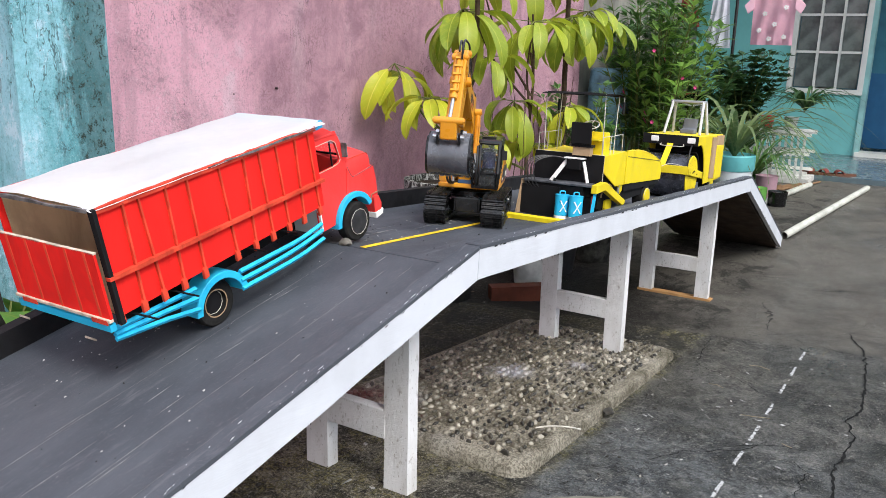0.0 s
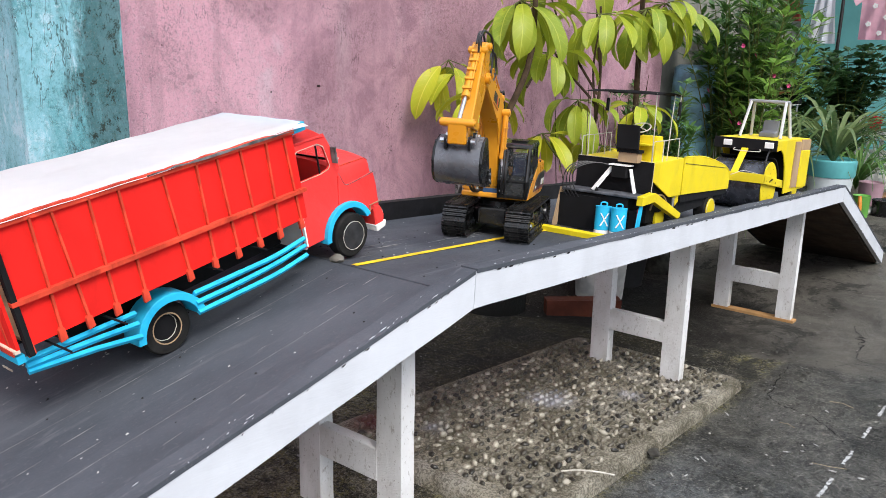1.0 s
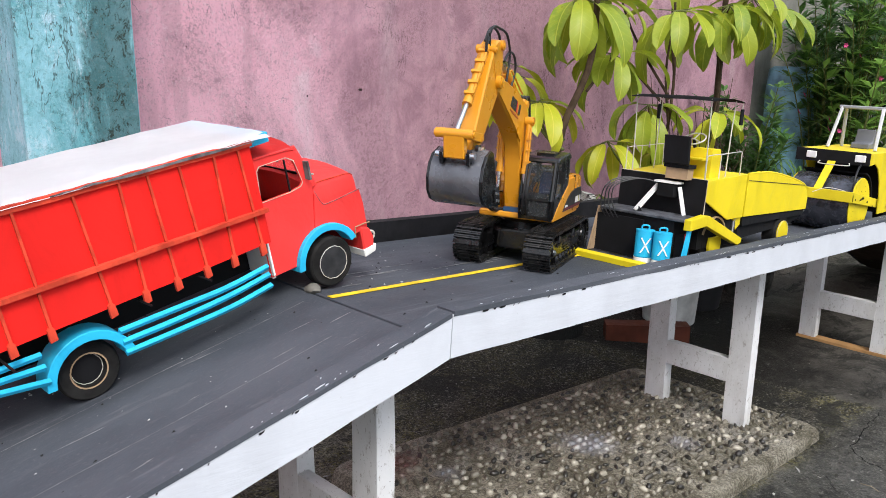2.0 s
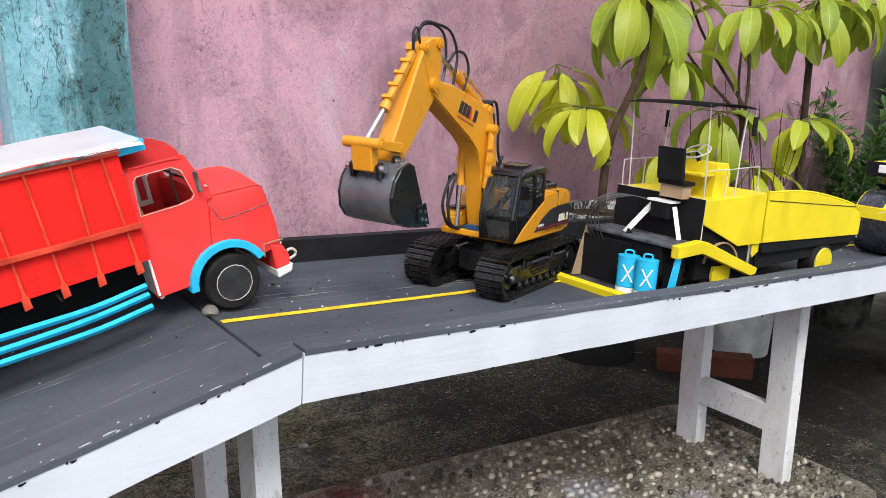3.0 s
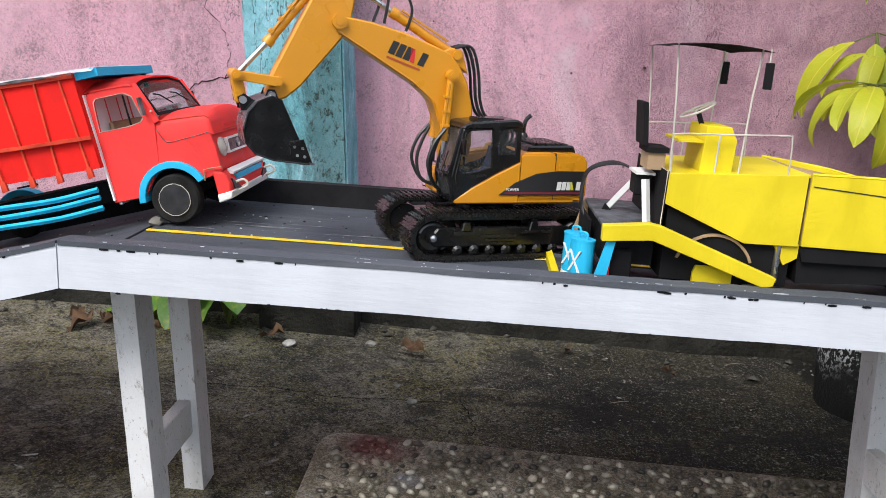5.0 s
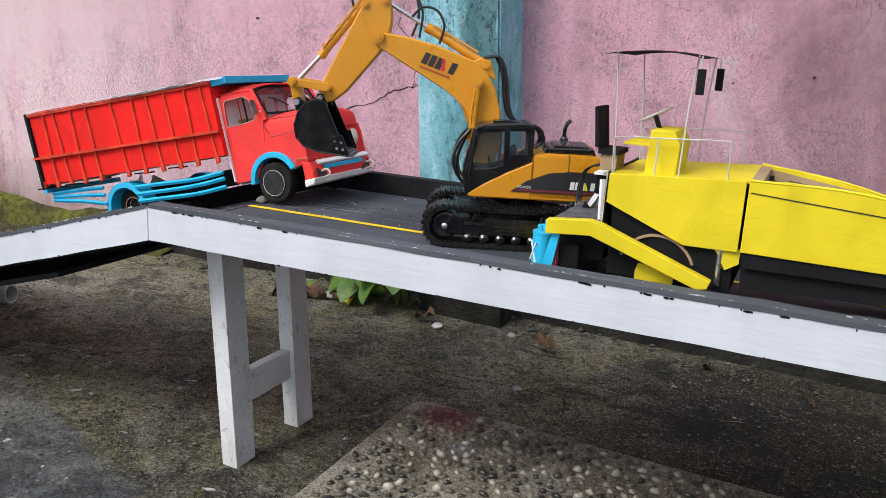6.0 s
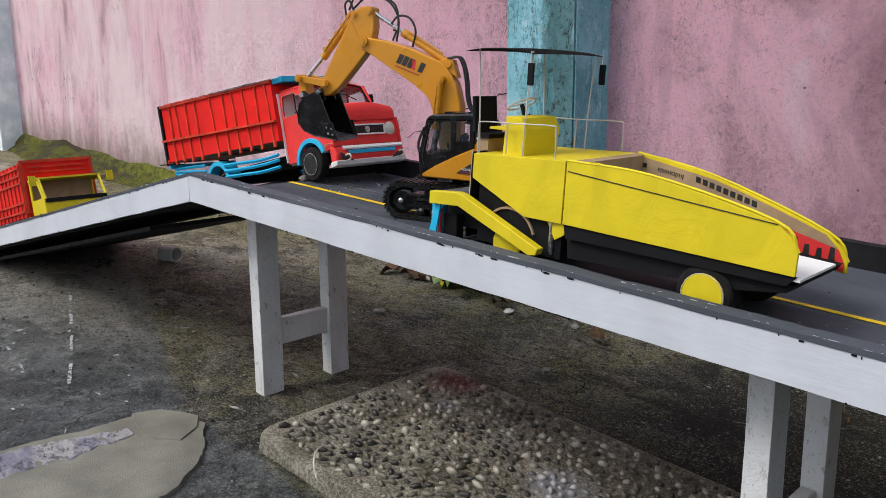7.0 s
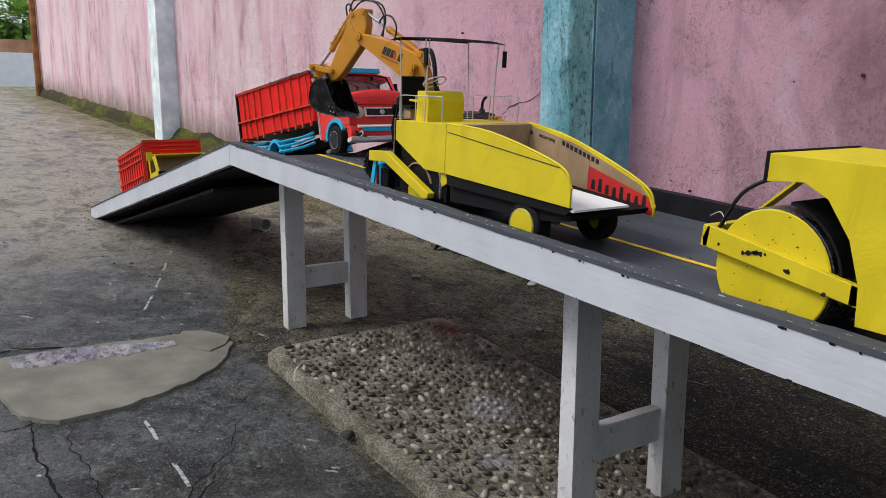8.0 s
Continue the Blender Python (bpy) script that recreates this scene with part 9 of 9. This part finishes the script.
rng = random.Random(31)
bm = B()
for k in range(46):
    x, y, a, n = rng.uniform(-2.2, 2.2), rng.uniform(-1.0, 1.5), rng.uniform(0, 6.28), rng.uniform(0.02, 0.09)
    if 0.15 < x < 1.7 and -0.1 < y < 0.7:
        continue
    z = ground_z(x) + 0.004
    hose(bm, [(x, y, z), (x + n * 0.5 * math.cos(a), y + n * 0.5 * math.sin(a), z + 0.002), (x + n * math.cos(a + 0.2), y + n * math.sin(a + 0.2), z - 0.07 * n * math.cos(a))], 0.0011, 4)
single("dry_straw", bm, plain("straw", (0.30, 0.25, 0.17), 0.9, vary=0.4, blot=20), Matrix(), "dry straws and twigs scattered over the drive", "litter", kind="stuff")


def litter(name, count, area, size, material, label, flat, seed):
    """Loose grit and scraps on the drive, one joined sheet of small solids."""
    rng = random.Random(seed)
    bm = B()
    for k in range(count):
        x, y = rng.uniform(*area[0]), rng.uniform(*area[1])
        if 0.2 < x < 1.65 and -0.06 < y < 0.65:
            continue
        s = size[0] + (size[1] - size[0]) * rng.random() ** 2 * rng.choice((1, 1, 1, 1.6))
        m = pose(x, y, ground_z(x) + s * flat * 0.4 + 0.002, rng.uniform(-12, 12), rng.uniform(-12, 12), rng.uniform(0, 360)) @ Matrix.Diagonal((s * rng.uniform(0.8, 1.8), s, s * flat, 1))
        vs = [bm.verts.new(m @ Vector(p)) for p in ((1, 0, 0), (0.2, 0.9, 0), (-0.9, 0.5, 0), (-0.7, -0.7, 0), (0.5, -0.8, 0), (0.1, 0, 1))]
        for i in range(5):
            bm.faces.new((vs[i], vs[(i + 1) % 5], vs[5]))
    single(name, bm, material, Matrix(), label, "litter", kind="stuff")


GRIT = plain("pale_grit", (0.24, 0.235, 0.21), 0.85, vary=0.5, blot=40)
SCRAP = plain("pale_plaster_scrap", (0.42, 0.41, 0.38), 0.85, vary=0.4, blot=40)
DARKGRIT = plain("dark_grit", (0.06, 0.057, 0.05), 0.9, vary=0.5, blot=40)
litter("loose_grit", 3200, ((-3.8, 4.5), (-1.6, 1.55)), (0.0012, 0.0042), GRIT, "pale grit and paint flakes scattered over the drive", 0.4, 3)
litter("loose_stones", 2200, ((-3.0, 2.2), (-0.2, 1.58)), (0.002, 0.0065), DARKGRIT, "dark gravel crumbs on the drive", 0.6, 5)
litter("pale_scraps", 420, ((-2.8, 2.0), (-1.2, 1.5)), (0.0012, 0.0045), SCRAP, "scraps of pale plaster and paper on the drive", 0.12, 9)
litter("wall_foot_rubble", 700, ((-5.0, 2.6), (1.35, 1.6)), (0.003, 0.012), DARKGRIT, "crumbled dark rubble along the wall foot", 0.7, 11)


def splashes(count, area, size, material, label, seed):
    """Thin dried splashes with uneven outlines, lying on the drive."""
    rng = random.Random(seed)
    bm = B()
    for k in range(count):
        x, y, r, turn = rng.uniform(*area[0]), rng.uniform(*area[1]), rng.uniform(*size), rng.uniform(0, math.pi)
        long = rng.choice((1.0, 1.4, 2.2, 3.5))
        top, low = [], []
        for j in range(14):
            g = 2 * math.pi * j / 14
            q = r * rng.uniform(0.35, 1.0)
            u, v = q * long * math.cos(g), q * math.sin(g) / long ** 0.5
            p, w = x + u * math.cos(turn) - v * math.sin(turn), y + u * math.sin(turn) + v * math.cos(turn)
            top.append(bm.verts.new((p, w, ground_z(p) + 0.0022)))
            low.append(bm.verts.new((p, w, ground_z(p) - 0.003)))
        bm.faces.new(top)
        for j in range(14):
            bm.faces.new((low[j], low[(j + 1) % 14], top[(j + 1) % 14], top[j]))
    single("dried_splash", bm, material, Matrix(), label, "litter", kind="stuff")


SPLASH = plain("thin_lime_splash", (0.36, 0.36, 0.35), 0.9, vary=0.6, grain=120, blot=60)
splashes(120, ((-1.6, 0.35), (-0.75, 0.85)), (0.002, 0.011), SPLASH, "dried pale splashes of lime and paint on the drive", 14)
splashes(26, ((0.5, 1.9), (-0.75, -0.05)), (0.002, 0.008), SPLASH, "dried pale splashes of lime on the drive", 15)
for x, y, r, mat, label in ((0.047, 1.285, 0.021, SCRAP, "pale rounded stone near the wall foot"), (-0.264, 0.906, 0.022, GRIT, "flat pale lump of broken concrete"), (0.472, 0.949, 0.014, GRIT, "pale pebble beside a crack"), (-0.447, 1.376, 0.034, GRIT, "rough grey stone at the wall foot"), (0.30, 1.36, 0.018, GRIT, "small grey stone at the wall foot"), (0.42, 1.05, 0.009, GRIT, "small grey stone on the drive")):
    bm = B()
    bmesh.ops.create_icosphere(bm, subdivisions=2, radius=r)
    for v in bm.verts:
        v.co += r * 0.35 * noise.noise_vector(v.co / r * 1.1 + Vector((x * 9, y * 9, 0)))
        v.co.z *= 0.55
    single("field_stone", bm, mat, stand(x, y, x * 90, r * 0.3), label, "stone", "stones on the drive", smooth=True)
SPOTTED = leaf_green("spotted_yellow_leaf", (0.62, 0.55, 0.02), (0.58, 0.48, 0.02), (0.22, 0.10, 0.02))
o = new("fallen_leaf", leaf_mesh("fallen_leaf", 0.15, 0.10, 0.6, SPOTTED, 0.25, 7, 0.7, 0.8, 0.0))
o.matrix_world = stand(-0.345, 1.40, 250, 0.09) @ pose(0, 0, 0, 10, 48, 0)
tagged(o, "yellow leaf with brown spots leaning on the weeds", "leaf", "fallen leaves")
for x, y, turn in ((-0.56, 1.30, 20), (-0.52, 1.34, 140), (-0.62, 1.36, 250)):
    o = new("dead_leaf", dry)
    o.matrix_world = stand(x, y, turn, 0.022) @ pose(0, 0, 0, 12, -12, 0) @ Matrix.Scale(0.95, 4)
    tagged(o, "curled brown dead leaf lying on the drive", "leaf", "fallen leaves")


def mossy_earth():
    s = Shader("mossy_earth", 0.95)
    patch = s.noise((6.0, 6.0, 9.0), 7.0, 0.75, 0.8)
    col = s.mix(s.ramp(patch, 0.44, 0.56), (0.075, 0.062, 0.036), (0.125, 0.13, 0.02))
    col = s.mix(s.ramp(s.noise(60.0, 5.0, 0.8), 0.45, 0.6, 0.0, 0.7), col, (0.025, 0.028, 0.008))
    s.colour(col).bump(s.noise(55.0, 6.0, 0.8), 1.0, 0.02)
    return s.m


MOSS = mossy_earth()
bm = B()
rows = []
for i in range(81):
    x = -9.0 + 7.6 * i / 80
    h = max(0.01, 0.03 + 0.09 * math.exp(-((x + 4.4) / 0.9) ** 2) + 0.05 * noise.noise((x * 2.3, 2.0, 0)) + 0.03 * noise.noise((x * 7.0, 2.0, 0)))
    o = 0.12 + 0.10 * noise.noise((x * 2.0, 5.0, 0))
    z, y = ground_z(x), wall_y(x)
    rows.append([bm.verts.new(p) for p in ((x, y - 0.08 - o, z - 0.02), (x, y - 0.075 - o * 0.4, z + h * 0.35), (x, y - 0.05, z + h * 0.8), (x, y + 0.01, z + h * 1.25))])
for one, two in zip(rows, rows[1:]):
    for j in range(3):
        bm.faces.new((one[j], two[j], two[j + 1], one[j + 1]))
single("moss_bank", bm, MOSS, Matrix(), "green moss growing up the foot of the wall", "moss", kind="stuff", smooth=True)


# far trees over the bank
def far_tree(x, y, h, r):
    t = thing("far_tree", pose(x, y, 0.9), "distant leafy green tree beyond the bank", "tree", "distant trees")
    part("trunk", hose(B(), [(0, 0, 0), (0.2, 0, h * 0.5), (0, 0.1, h * 0.8)], 0.25, 7, 0.4), BARK, t)
    bm, spots = B(), []
    for k in range(1500):
        d = Vector((random.gauss(0, 1), random.gauss(0, 1), random.gauss(0, 0.8)))
        d.normalize()
        q = r * random.uniform(0.55, 1.05) * (0.75 + 0.5 * noise.noise(d * 2.1 + Vector((x, y, 0))))
        spots.append((Vector((0, 0, h * 0.72)) + d * q, d + Vector((0, 0, -0.3)), random.uniform(0.7, 1.3)))
    leaf_cloud(bm, spots, 0.34, 0.26, 0.2)
    part("crown", bm, SHOOT, t)


for x, y, h, r in ((-44, 3.0, 4.0, 1.5), (-43, 5.6, 4.4, 1.6), (-45, 4.4, 3.0, 1.5), (-45, 0.2, 4.2, 2.2), (-44, 8.4, 4.4, 2.2)):
    far_tree(x, y, h, r)

bm = hose(B(), bent([(0.49, 0.05, 0.054), (0.51, 0.015, 0.062), (0.545, -0.022, 0.058), (0.585, -0.045, 0.044)], 5), 0.0022, 6)
single("pale_twig", bm, plain("dry_twig", (0.52, 0.49, 0.43), 0.85, vary=0.3, blot=30), SLOPE, "pale dry twig lying over the edge of the pebble slab", "twig", smooth=True)
bm = B()
bmesh.ops.create_icosphere(bm, subdivisions=2, radius=0.017)
for v in bm.verts:
    v.co += 0.006 * noise.noise_vector(v.co * 60)
    v.co.z *= 0.7
single("field_stone", bm, DARKGRIT, SLOPE @ pose(0.865, -0.03, 0.004, 0, 0, 30), "rough grey stone beside the pebble slab", "stone", bevel=0.0)
